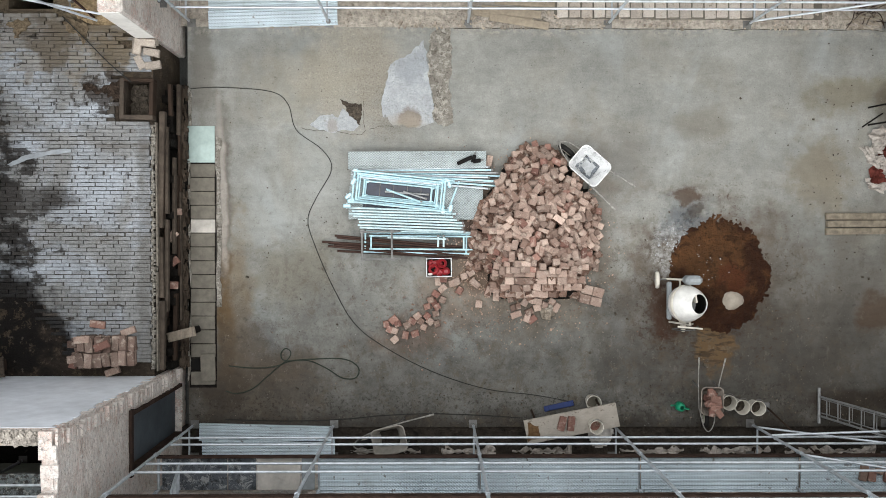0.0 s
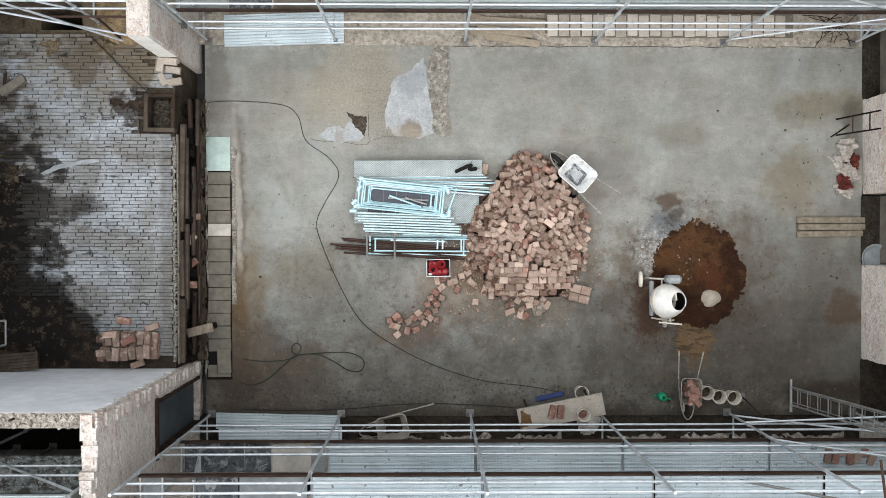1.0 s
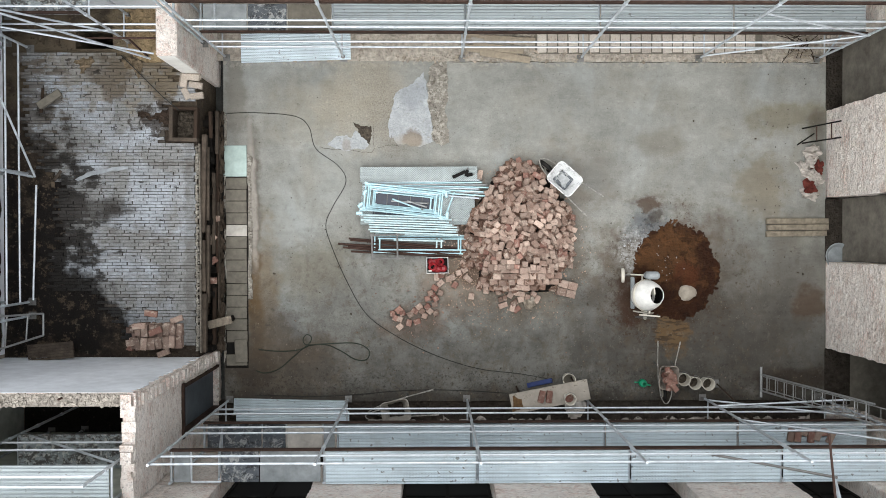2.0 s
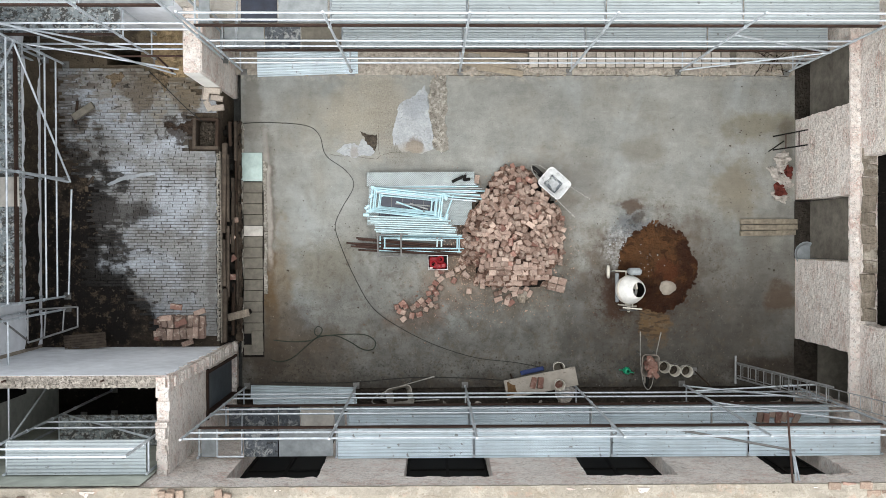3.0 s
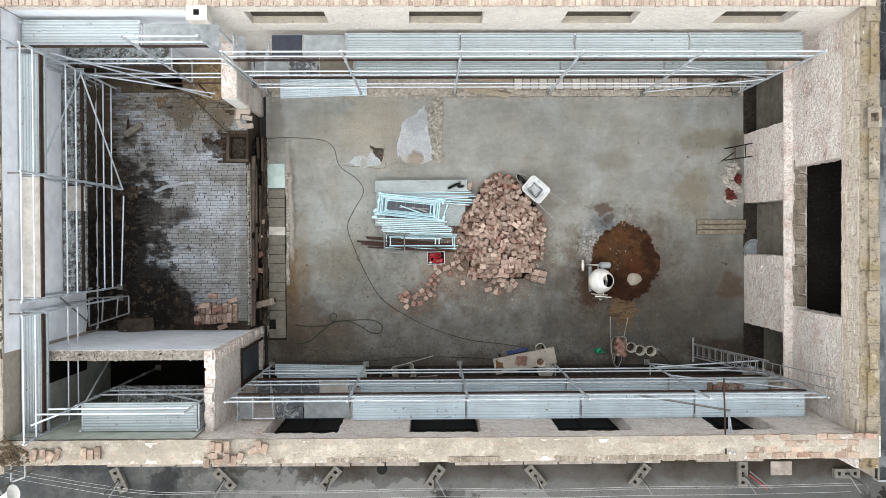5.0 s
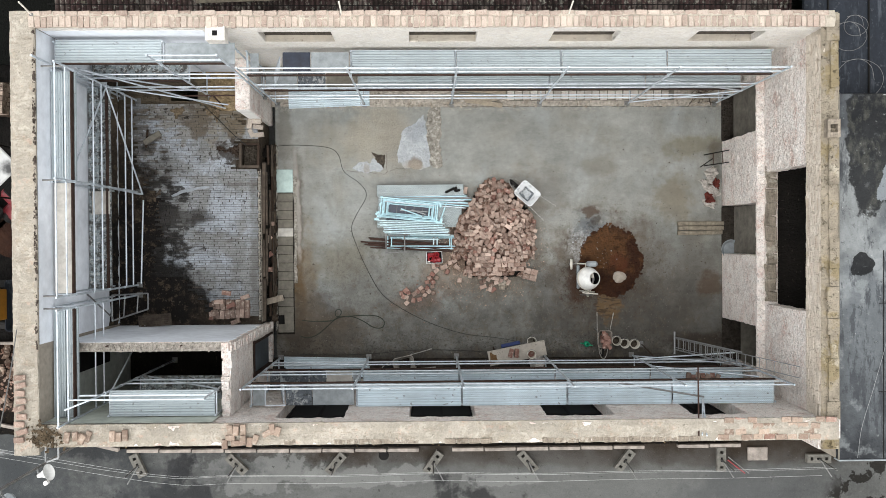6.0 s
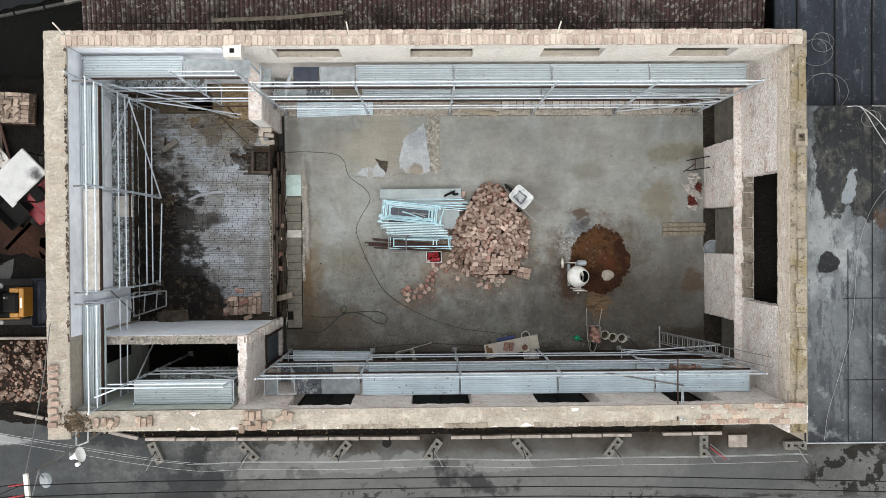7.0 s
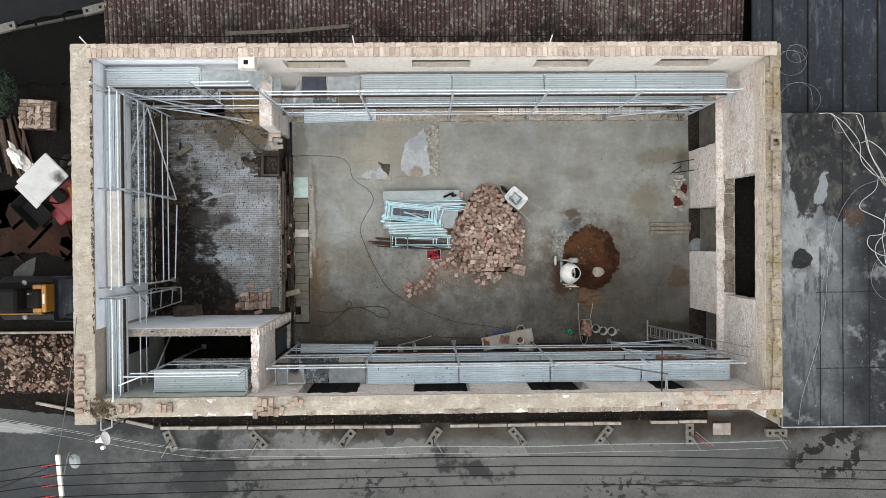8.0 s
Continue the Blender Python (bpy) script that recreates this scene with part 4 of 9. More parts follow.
while y < 1.75:
    ln = (0.24, 0.3, 0.36)[k % 3]
    share("brick", sill_me[k % 3], pose(XU + 0.13 + 0.02 * math.sin(k * 5), y + ln / 2, 2.6, 0, 0, 3 * math.sin(k * 7)), sill)
    y += ln + 0.03
    k += 1

# crowns of the walls
def crown(name, x0, x1, y0, y1, mat, label, seed, h=0.06, nx=40, ny=40):
    rnd = random.Random(seed)
    bm = bmesh.new()
    lx, ly = x1 - x0, y1 - y0
    along_x = lx > ly
    n = nx if along_x else ny
    rows = 5
    grid = []
    for i in range(n + 1):
        t = i / n
        e0 = 0.012 * noise.noise(Vector((t * n * 0.21, seed, 0))) + 0.008 * noise.noise(Vector((t * n * 1.3, seed, 5)))
        e1 = 0.012 * noise.noise(Vector((t * n * 0.17, seed, 9))) + 0.008 * noise.noise(Vector((t * n * 1.1, seed, 7)))
        row = []
        for k in range(rows):
            s = k / (rows - 1)
            z = TOP + noise.noise(Vector((t * 20 + seed, s * 3, 0))) * 0.025 + rnd.uniform(-0.008, 0.008) - (0.03 if k in (0, rows - 1) else 0)
            if along_x:
                row.append((x0 + lx * t, y0 + e0 + (ly + e1 - e0) * s, z))
            else:
                row.append((x0 + e0 + (lx + e1 - e0) * s, y0 + ly * t, z))
        grid.append(row)
    hi = [[bm.verts.new(p) for p in row] for row in grid]
    lo = [[bm.verts.new((p[0], p[1], TOP - h - 0.03)) for p in (row[0], row[-1])] for row in grid]
    for i in range(n):
        for k in range(rows - 1):
            bm.faces.new((hi[i][k], hi[i + 1][k], hi[i + 1][k + 1], hi[i][k + 1]))
        bm.faces.new((lo[i][0], lo[i + 1][0], hi[i + 1][0], hi[i][0]))
        bm.faces.new((lo[i][1], hi[i][-1], hi[i + 1][-1], lo[i + 1][1]))
    return setting(name, bm, mat, label, "wall crown")


crown("trim_front", XL, 9.0, -4.45, -3.96, MORTAR, "pale lime mortar bed along the crown of the street wall", 5, nx=300)
crown("trim_back", XL - 0.3, 8.92, YB - 0.015, YB + 0.34, MORTAR_PALE, "pale mortar bed of the back wall crown", 9, h=0.05, nx=300)
crown("trim_left", XL - 0.52, XL + 0.02, -4.62, 5.1, MORTAR, "beige mortar crown of the end wall", 6, ny=200)
bm = bmesh.new()
rnd = random.Random(27)
for k in range(420):
    y = -2.3 + 7.0 * rnd.random()
    e = rnd.uniform(0.008, 0.024)
    if noise.noise(Vector((2, y * 1.7, 4))) > -0.25:
        add_box(bm, -e * 0.7, e * 0.7, -e * 1.6, e * 1.6, -e, e * 0.6, pose(XL - 0.01 + rnd.uniform(-0.025, 0.02), y, TOP - 0.03, rnd.uniform(-15, 15), rnd.uniform(-15, 15), rnd.uniform(-12, 12)))
add_box(bm, XL - 0.02, XL + 0.012, -2.2, 4.74, TOP - 0.12, TOP - 0.045)
setting("trim_edge", bm, plain("dark_broken_edge", (66, 58, 52), 0.95, grain=7, lo=0.4, hi=1.5, local=False), "dark broken edge between the plaster and the crown", "wall crown")
# the crown of the end wall: a stepped mossy coping
bm = bmesh.new()
rnd = random.Random(8)
y = -4.6
while y < 5.0:
    ln = rnd.uniform(0.35, 1.3)
    if not 2.35 < y < 2.6:
        add_box(bm, 8.8 + rnd.uniform(-0.05, 0.07), 9.05 + rnd.uniform(-0.04, 0.02), y, min(y + ln - 0.012, 5.05), TOP - 0.23, TOP - 0.095 + rnd.uniform(0, 0.05))
    y += ln
setting("trim_outer", grid_bm(8.655, 9.055, -4.69, 5.09, 8, 160, lambda x, y: TOP - 0.125 + 0.05 * noise.noise(Vector((x * 6, y * 2.5, 3))) + 0.02 * noise.noise(Vector((x * 14, y * 14, 8)))), COPING, "rough mossy mortar on the outer half of the end wall", "wall crown")
setting("coping", bm, COPING, "broken mossy coping stones on the end wall", "coping")

# left wing: raised floor with a shaft and a pit, street-side partition
def slab_bm(x0, x1, y0, y1, z0, z1, holes):
    xs = sorted({x0, x1, *[v for h in holes for v in h[:2]]})
    ys = sorted({y0, y1, *[v for h in holes for v in h[2:]]})
    bm = bmesh.new()
    made = {}

    def vert(x, y, z):
        if (x, y, z) not in made:
            made[x, y, z] = bm.verts.new((x, y, z))
        return made[x, y, z]

    def full(i, j):
        if not (0 <= i < len(xs) - 1 and 0 <= j < len(ys) - 1):
            return False
        return not any(h[0] <= xs[i] + 1e-6 and h[1] >= xs[i + 1] - 1e-6 and h[2] <= ys[j] + 1e-6 and h[3] >= ys[j + 1] - 1e-6 for h in holes)
    for i in range(len(xs) - 1):
        for j in range(len(ys) - 1):
            if not full(i, j):
                continue
            a, b, c, d = xs[i], xs[i + 1], ys[j], ys[j + 1]
            for z in (z0, z1):
                bm.faces.new((vert(a, c, z), vert(b, c, z), vert(b, d, z), vert(a, d, z)))
            for p, q, di, dj in (((a, c), (b, c), 0, -1), ((b, c), (b, d), 1, 0), ((b, d), (a, d), 0, 1), ((a, d), (a, c), -1, 0)):
                if not full(i + di, j + dj):
                    bm.faces.new((vert(*p, z0), vert(*q, z0), vert(*q, z1), vert(*p, z1)))
    return bm


WET = Mat("wing_earth", rgb(54, 47, 40), 0.75)
WET.tint(WET.noise(1.1, 6, 0.65), 0.55, 1.4).tint(WET.noise(16, 6, 0.7), 0.7, 1.3)
WET.mix(WET.blotch(-5.9, 4.4, 0.8, 0.55, 0, 0.4, 0.2), rgb(122, 110, 88), amount=0.85)
WET.mix(WET.blotch(-6.9, 3.7, 2.0, 1.0, 0, 0.5, 0.5), rgb(104, 94, 78), amount=0.6)
WET.mix(WET.blotch(-7.7, -0.6, 1.5, 2.0, 0, 0.4, 0.3), rgb(20, 18, 17), amount=0.92)
WET.mix(WET.ramp(WET.noise(11, 4, 0.5), 0.92, 0.96), rgb(96, 88, 78), amount=0.5)
WET.mix(WET.ramp(WET.noise(5, 8, 0.78), 0.6, 0.75), rgb(96, 84, 68), amount=0.5)
WET.bump(WET.noise(12, 6, 0.7), 0.03)
SHAFT, PIT = (-7.25, -6.5, 3.95, 4.4), (-5.29, -4.86, 2.14, 2.74)
setting("floor_wing", slab_bm(XL, -4.82, -2.28, YB, -0.3, WING - 0.06, [SHAFT, PIT]), WET.m, "dark wet earth floor of the raised wing", "floor")
setting("floor_shaft", box_bm(-7.3, -6.45, 3.9, 4.45, -0.35, -0.31), EARTH_SHADED, "dark bottom of an open shaft", "floor")
setting("floor_room", box_bm(XL, -4.92, YF, -2.48, -0.3, 0.35), EARTH_SHADED, "dark floor of the roofless corner room", "floor")

# step between wing and hall: rubble and old beams
bm = bmesh.new()
rnd = random.Random(21)
for k in range(40):
    y0 = -2.25 + k * 0.127
    add_box(bm, -4.82, -4.66 + rnd.uniform(-0.03, 0.03), y0, y0 + 0.127, -0.3, rnd.uniform(0.25, 0.75))
for k in range(20):
    y0 = -2.25 + k * 0.254
    add_box(bm, -4.66, -4.57 + rnd.uniform(-0.02, 0.02), y0, y0 + 0.254, -0.3, rnd.uniform(0.02, 0.12))
setting("wall_step", bm, EARTH_SHADED, "crumbling dark face of the raised wing floor")

PART_HOLES = [(-3.55, -2.6, -0.1, 2.5)]
CROWN_GREY = plain("broken_grey_mortar", (172, 165, 155), 0.95, grain=14, lo=0.45, hi=1.2, bump=0.03, local=False)
setting("wall_partition_north", box_bm(XL, -4.72, -2.48, -2.28, -0.3, 4.93), WALL, "partition wall of the corner room, white plaster on one side")
setting("wall_partition_east", rough_wall_bm(YF, -2.48, -0.3, 4.93, PART_HOLES, lambda u, z, d: (-4.72 - d, u, z), 0.2, seed=8.0), WALL, "stripped brick partition wall with a doorway")
rnd = random.Random(33)
bm = bmesh.new()
z = WING - 0.05
while z < 4.86:
    h = rnd.uniform(0.05, 0.12)
    add_box(bm, XL + 0.02, -4.75 - rnd.choice((0.0, 0.02, 0.05, 0.09)) - rnd.uniform(0, 0.02), -2.28, -2.272, z, min(z + h, 4.9))
    z += h
setting("plaster_partition", bm, WHITE, "smooth white plaster on the partition, torn off at its corner", "plaster")
bm = bmesh.new()
z = 0.0
while z < 4.9:
    h = rnd.choice((0.07, 0.075, 0.15))
    add_box(bm, -4.73, -4.72 + rnd.choice((0.0, 0.015, 0.035, 0.06)) + rnd.uniform(0, 0.015), -2.5, -2.3 + rnd.uniform(-0.05, 0.01), z, z + h - 0.008)
    z += h
setting("wall_toothing", bm, WALL, "broken brick toothing at the corner of the partition")
setting("plaster_left", box_bm(XL, XL + 0.012, -2.2, YB - 0.02, WING - 0.05, 5.85), WHITE, "smooth white plaster on the end wall", "plaster")
setting("wall_base", grid_bm(XL + 0.013, XL + 0.12, -2.2, YB - 0.05, 3, 120, lambda x, y: 1.92 - (x - XL) * 3.5 + 0.12 * noise.noise(Vector((0, y * 2.0, 7))) + 0.05 * noise.noise(Vector((x * 8, y * 8, 2)))), WET.m, "dark earth heaped against the foot of the plastered wall", "earth")
setting("plaster_back", box_bm(XL + 0.02, -5.12, YB - 0.01, YB - 0.001, WING - 0.05, 5.6), WHITE, "smooth white plaster on the back wall of the wing", "plaster")
setting("plaster_room", box_bm(XL, XL + 0.012, YF + 0.02, -2.5, 0.4, 5.0), plain("green_grey_plaster", (178, 184, 178), 0.9, grain=5, local=False), "greenish grey plaster in the corner room", "plaster")
setting("plaster_room_front", box_bm(XL + 0.014, -4.96, YF + 0.03, YF + 0.04, 0.4, 5.75), plain("green_stained_plaster", (176, 182, 172), 0.9, grain=3, lo=0.72, hi=1.08, local=False), "greenish stained plaster on the street wall of the corner room", "plaster")
# flat black sheet: the darkness of an opening painted on the wall
setting("niche", box_bm(XL + 0.013, XL + 0.02, -3.15, -2.5, 1.9, 4.0), BLACK, "black sheet for the dark opening in the end wall of the corner room", "niche")
bm = bmesh.new()
rnd = random.Random(4)
for k in range(420):
    x = rnd.uniform(XL + 0.05, -4.95)
    w = rnd.uniform(0.01, 0.035)
    add_box(bm, -w, w, -w * 0.9, w * 0.9, -0.04, rnd.uniform(0.005, 0.03), pose(x, -2.38 + rnd.uniform(-0.09, 0.07), 4.95, rnd.uniform(-15, 15), rnd.uniform(-15, 15), rnd.uniform(0, 90)))
add_box(bm, XL, -4.92, -2.49, -2.29, 4.9, 4.945)
setting("trim_partition_north", bm, CROWN_GREY, "ragged gravelly broken crown of the partition", "wall crown")
bm = bmesh.new()
y = -2.3
while y > YF:
    ln = rnd.uniform(0.07, 0.2)
    add_box(bm, -4.93 + rnd.uniform(-0.015, 0.015), -4.71 + rnd.uniform(-0.07, 0.01), y - ln, y, 4.9, 4.94 + rnd.choice((0, 0.01, 0.06, 0.07, 0.12)) + rnd.uniform(0, 0.015))
    y -= ln
setting("trim_partition_east", bm, WALL, "ragged broken brick crown of the partition", "wall crown")
bm = bmesh.new()
add_box(bm, -4.95, -4.7, -2.66, -2.6, 0.0, 2.52)
add_box(bm, -4.95, -4.7, -3.55, -3.49, 0.0, 2.52)
add_box(bm, -4.95, -4.69, -3.6, -2.56, 2.46, 2.56)
setting("door_frame", bm, TOE_BOARD, "old brown timber door frame in the partition", "door frame")

# sheet added in the open doorway, its dark inside put in as colour
setting("door_3", box_bm(-4.86, -4.83, -3.49, -2.66, 0.0, 2.46, 0.006), plain("slate_grey_fill", (58, 66, 72), 0.5, grain=3, lo=0.6, hi=1.4, local=False), "slate-grey sheet for the dark inside of the partition doorway", "door")
setting("wall_stub", box_bm(-5.08, -4.7, 3.44, YB, -0.3, 2.85, 0.03), WALL, "broken-off stub of a cross wall, stripped brick")
setting("plaster_stub", box_bm(-5.06, -4.74, 3.43, 3.438, 1.3, 2.83), plain("fresh_limewash", (230, 228, 222), 0.9, grain=6, lo=0.85, hi=1.05, local=False), "whitewashed broken end of the wall stub", "plaster")

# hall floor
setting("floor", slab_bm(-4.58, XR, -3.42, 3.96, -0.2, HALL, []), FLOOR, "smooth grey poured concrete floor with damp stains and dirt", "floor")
setting("floor_front_strip", slab_bm(-4.72, XR, YF, -3.42, -0.3, -0.05, []), DARK_EARTH, "dark unpaved strip along the street wall", "floor")
setting("floor_back_strip", grid_bm(-4.7, XR, 3.955, YB, 130, 8, lambda x, y: 0.015 + 0.03 * noise.noise(Vector((x * 3, y * 5, 0)))), BACK_STRIP, "rough gravelly screed along the back wall", "floor")

# bricked-up niches, and open windows darkened by black panes
for i, (a, b, za, zb) in enumerate(BACK_HOLES):
    w = thing("window_%d" % (i + 1), ((a + b) / 2, YB + 0.18, za), "blocked window niche filled with dusty rubble masonry", "window", kind="structure")
    part("infill", box_bm(-(b - a) / 2, (b - a) / 2, -0.02, 0.1, 0, zb - za), BROKEN_DARK, w)
    part("window_sill", box_bm(-(b - a) / 2, (b - a) / 2, -0.17, -0.02, 0, 0.03), MORTAR_PALE, w)
# frames and panes are added in black to hold the openings' darkness
for i, (a, b, za, zb) in enumerate(FRONT_HOLES):
    w = thing("window_%d" % (i + 5), ((a + b) / 2, YF - 0.34, za), "tall window opening darkened by added black panes in the street wall", "window", kind="structure")
    h, hw = zb - za, (b - a) / 2
    bm = bmesh.new()
    for x in (-hw, -0.03, hw - 0.06):
        add_box(bm, x, x + 0.06, -0.03, 0.03, 0, h)
    for z in (0, h * 0.62, h - 0.06):
        add_box(bm, -hw, hw, -0.028, 0.028, z, z + 0.06)
    part("window_frame", bm, FRAME_BLACK, w)
    part("pane", box_bm(-hw + 0.06, -0.03, -0.008, 0.008, 0.06, h - 0.06), OPENING_BLACK, w)
    part("pane", box_bm(0.03, hw - 0.06, -0.008, 0.008, 0.06, h - 0.06), OPENING_BLACK, w)

# ---- neighbours ----
def corrugated(x0, x1, y0, y1, z0, z1, pitch, depth):
    n = round((x1 - x0) / pitch) * 4
    bm = bmesh.new()
    prev = None
    for i in range(n + 1):
        x = x0 + (x1 - x0) * i / n
        dz = depth * math.sin(2 * math.pi * i / 4)
        row = [bm.verts.new((x, y0 + (y1 - y0) * k / 4, z0 + (z1 - z0) * k / 4 + dz)) for k in range(5)]
        if prev:
            for k in range(4):
                bm.faces.new((prev[k], row[k], row[k + 1], prev[k + 1]))
        prev = row
    return bm


def flat_house(name, x0, x1, y0, y1, z, roof, label):
    h = thing(name, ((x0 + x1) / 2, (y0 + y1) / 2, -0.3), label, "building", kind="structure")
    hx, hy = (x1 - x0) / 2, (y1 - y0) / 2
    for a, b, c, d in ((hx - 0.2, hx, -hy, hy), (-hx, hx - 0.2, -hy, -hy + 0.2), (-hx, hx - 0.2, hy - 0.2, hy)):
        part("wall", box_bm(a, b, c, d, 0, z + 0.2), OUTER, h)
    return h, hx, hy


h, hx, hy = flat_house("neighbour_roof_right", 9.1, 17.5, -4.95, 3.28, 5.7, ROOFING, "neighbouring flat roof with patched grey bitumen felt")
part("roof", box_bm(-hx, hx, -hy, hy, 5.9, 6.05), ROOFING, h)
bm = bmesh.new()
for x in (-2.6, -1.2, 0.3):
    add_box(bm, x, x + 0.022, -hy, hy, 6.05, 6.058)
for x in (-3.2, -1.9, -0.5, 1.0):
    add_box(bm, x, x + 0.02, -hy, 0.6, 6.05, 6.057)
for y in (-2.6, -0.6):
    add_box(bm, -hx + 0.9, hx, y, y + 0.018, 6.05, 6.056)
part("felt_seam", bm, BLACK, h)
part("flashing", box_bm(-hx - 0.02, hx, -hy - 0.03, -hy, 5.85, 6.08), PLATE_GREY, h, "pale metal edge flashing")
part("flashing", box_bm(-hx - 0.03, -hx + 0.01, -hy, hy, 6.05, 6.064), SLAB, h, "grey felt upstand along the wall")

h, hx, hy = flat_house("neighbour_roof_corner", 8.95, 17.5, 3.4, 13.0, 5.1, METAL_ROOF, "neighbouring low-pitched dark standing-seam metal roof")
bm = box_bm(-hx, hx, -hy, hy, 5.3, 5.4)
add_box(bm, -hx - 0.33, -hx, -hy + 1.75, hy, 5.3, 5.4)
part("roof", bm, METAL_ROOF, h)
for i in range(9):
    part("seam", box_bm(-hx + 0.2 + i * 0.95, -hx + 0.23 + i * 0.95, -hy, hy, 5.4, 5.44), BLACK, h)

h = thing("neighbour_shed", (0, 9.0, -0.3), "long shed with a rusty debris-strewn corrugated roof", "building", kind="structure")
part("wall", box_bm(-8.6, 8.4, -3.3, 3.9, 0, 4.4), OUTER, h)
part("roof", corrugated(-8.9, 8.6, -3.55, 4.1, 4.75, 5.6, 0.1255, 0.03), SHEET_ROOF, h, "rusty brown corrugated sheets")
part("gutter", tube_bm(((-8.9, -3.6, 4.7), (8.6, -3.6, 4.7)), r=0.05), BLACK, h)

# ---- scaffolds ----
def deck_mesh(length, mat, width=0.31):
    """A pressed steel plank: ribbed tread, folded side rims, end hooks."""
    h, w = length / 2, width / 2
    line = [(-w, -0.06), (-w, 0.008), (-w + 0.018, 0.008), (-w + 0.018, 0.0)]
    for k in range(4):
        y = -w + 0.05 + (width - 0.1) * k / 3
        line += [(y - 0.01, 0.0), (y - 0.006, 0.006), (y + 0.006, 0.006), (y + 0.01, 0.0)]
    line += [(w - 0.018, 0.0), (w - 0.018, 0.008), (w, 0.008), (w, -0.06), (w - 0.01, -0.06), (w - 0.01, -0.012), (-w + 0.01, -0.012), (-w + 0.01, -0.06)]
    bm = bmesh.new()
    a, b = ([bm.verts.new((x, y, z)) for y, z in line] for x in (-h, h))
    for k in range(len(line)):
        j = (k + 1) % len(line)
        bm.faces.new((a[k], a[j], b[j], b[k]))
    bm.faces.new(a[::-1])
    bm.faces.new(b)
    me = bpy.data.meshes.new("deck")
    bmesh.ops.recalc_face_normals(bm, faces=bm.faces)
    bm.to_mesh(me)
    bm.free()
    me.materials.append(mat)
    return me


DECKS = {}


def deck(parent, x, y, z, length, rz=0.0, name="deck", mat=DECK):
    key = (round(length, 2), mat.name)
    if key not in DECKS:
        DECKS[key] = deck_mesh(length, mat)
    return share(name, DECKS[key], pose(x, y, z, 0, 0, rz), parent)


def base_plate(parent, x, y, z=0.0):
    bm = bmesh.new()
    add_box(bm, x - 0.075, x + 0.075, y - 0.075, y + 0.075, z, z + 0.012)
    add_tube(bm, (x, y, z + 0.012), (x, y, z + 0.2), 0.018)
    add_tube(bm, (x, y, z + 0.14), (x, y, z + 0.165), 0.045, 6)
    part("base_plate", bm, STEEL_DULL, parent)


def standard(parent, x, y, z0, z1):
    bm = bmesh.new()
    add_tube(bm, (x, y, z0), (x, y, z1), 0.024, 10)
    z = z0 + 1.0
    while z < z1 - 0.1:
        add_tube(bm, (x, y, z), (x, y, z + 0.05), 0.034, 10)
        z += 1.0
    part("standard", bm, STEEL, parent)


def ladder_bm(p0, p1, wide, rungs, r=0.018):
    """Two rails and rungs from p0 to p1, wide is the vector from rail to rail."""
    p0, p1, wide = Vector(p0), Vector(p1), Vector(wide)
    bm = bmesh.new()
    add_tube(bm, p0, p1, r)
    add_tube(bm, p0 + wide, p1 + wide, r)
    for k in range(rungs):
        c = p0.lerp(p1, (k + 0.5) / rungs)
        add_tube(bm, c, c + wide, r * 0.75, 6)
    return bm


def scaffold(name, posts, yi, yo, base, levels, label, skip=(), bare=(), open_bays=(), low=None, high=DECK, seed=1):
    """Frames at the posts (x), inner standards at yi, outer at yo, decks between on each level. Runs along x."""
    rnd = random.Random(seed)
    s = thing(name, (0, 0, 0), label, "scaffold")
    top = levels[-1] + 1.1
    for x in posts:
        base_plate(s, x, yi, base)
        base_plate(s, x, yo, base)
        standard(s, x, yi, base + 0.1, top)
        standard(s, x, yo, base + 0.1, levels[-1] + 0.05)
        for z in levels:
            part("transom", tube_bm(((x, yi, z - 0.06), (x, yo, z - 0.06)), r=0.022), STEEL, s)
        part("transom", tube_bm(((x, yi, base + 0.35), (x, yo, base + 0.35)), r=0.018), STEEL, s)
    side = 1 if yo > yi else -1
    for a, b in zip(posts, posts[1:]):
        ln = b - a
        for z in [base + 0.0] + list(levels):
            for dz in ((1.0, 1.45) if z == base else (0.55, 1.0)):
                if (z, posts.index(a)) in open_bays:
                    continue
                part("guardrail", tube_bm(((a, yi + side * 0.01, z + dz), (b, yi + side * 0.01, z + dz)), r=0.02), STEEL, s)
        for li, z in enumerate(levels):
            if (li, posts.index(a)) not in bare:
                part("toe_board", box_bm(a + 0.03, b - 0.03, yi + side * 0.03 - 0.014, yi + side * 0.03 + 0.014, z + 0.01, z + 0.14, 0.004), TOE_BOARD, s)
            if (li, posts.index(a)) in skip:
                continue
            w = (abs(yo - yi) - 0.04) / 2
            for k in range(2):
                deck(s, (a + b) / 2, yi + side * (0.06 + w / 2 + k * w), z + rnd.uniform(0, 0.004), ln - 0.05, mat=low if low and li == 0 else high)
    return s


FRONT_POSTS = [-4.47, -1.9, 0.67, 3.25, 5.83, 8.36]
front = scaffold("scaffold", FRONT_POSTS, -3.36, -3.96, 0.0, [2.05, 4.05], "galvanised steel frame scaffold along the street wall", skip={(0, 0), (1, 0)})
BACK_POSTS = [-4.5, -1.98, 0.56, 3.14, 5.72, 8.3]
back = scaffold("scaffold", BACK_POSTS, 4.02, 4.64, 0.02, [2.05, 4.05], "galvanised steel frame scaffold along the back wall", skip={(0, 0), (1, 0)}, low=DECK_PALE, high=DECK_PALE)


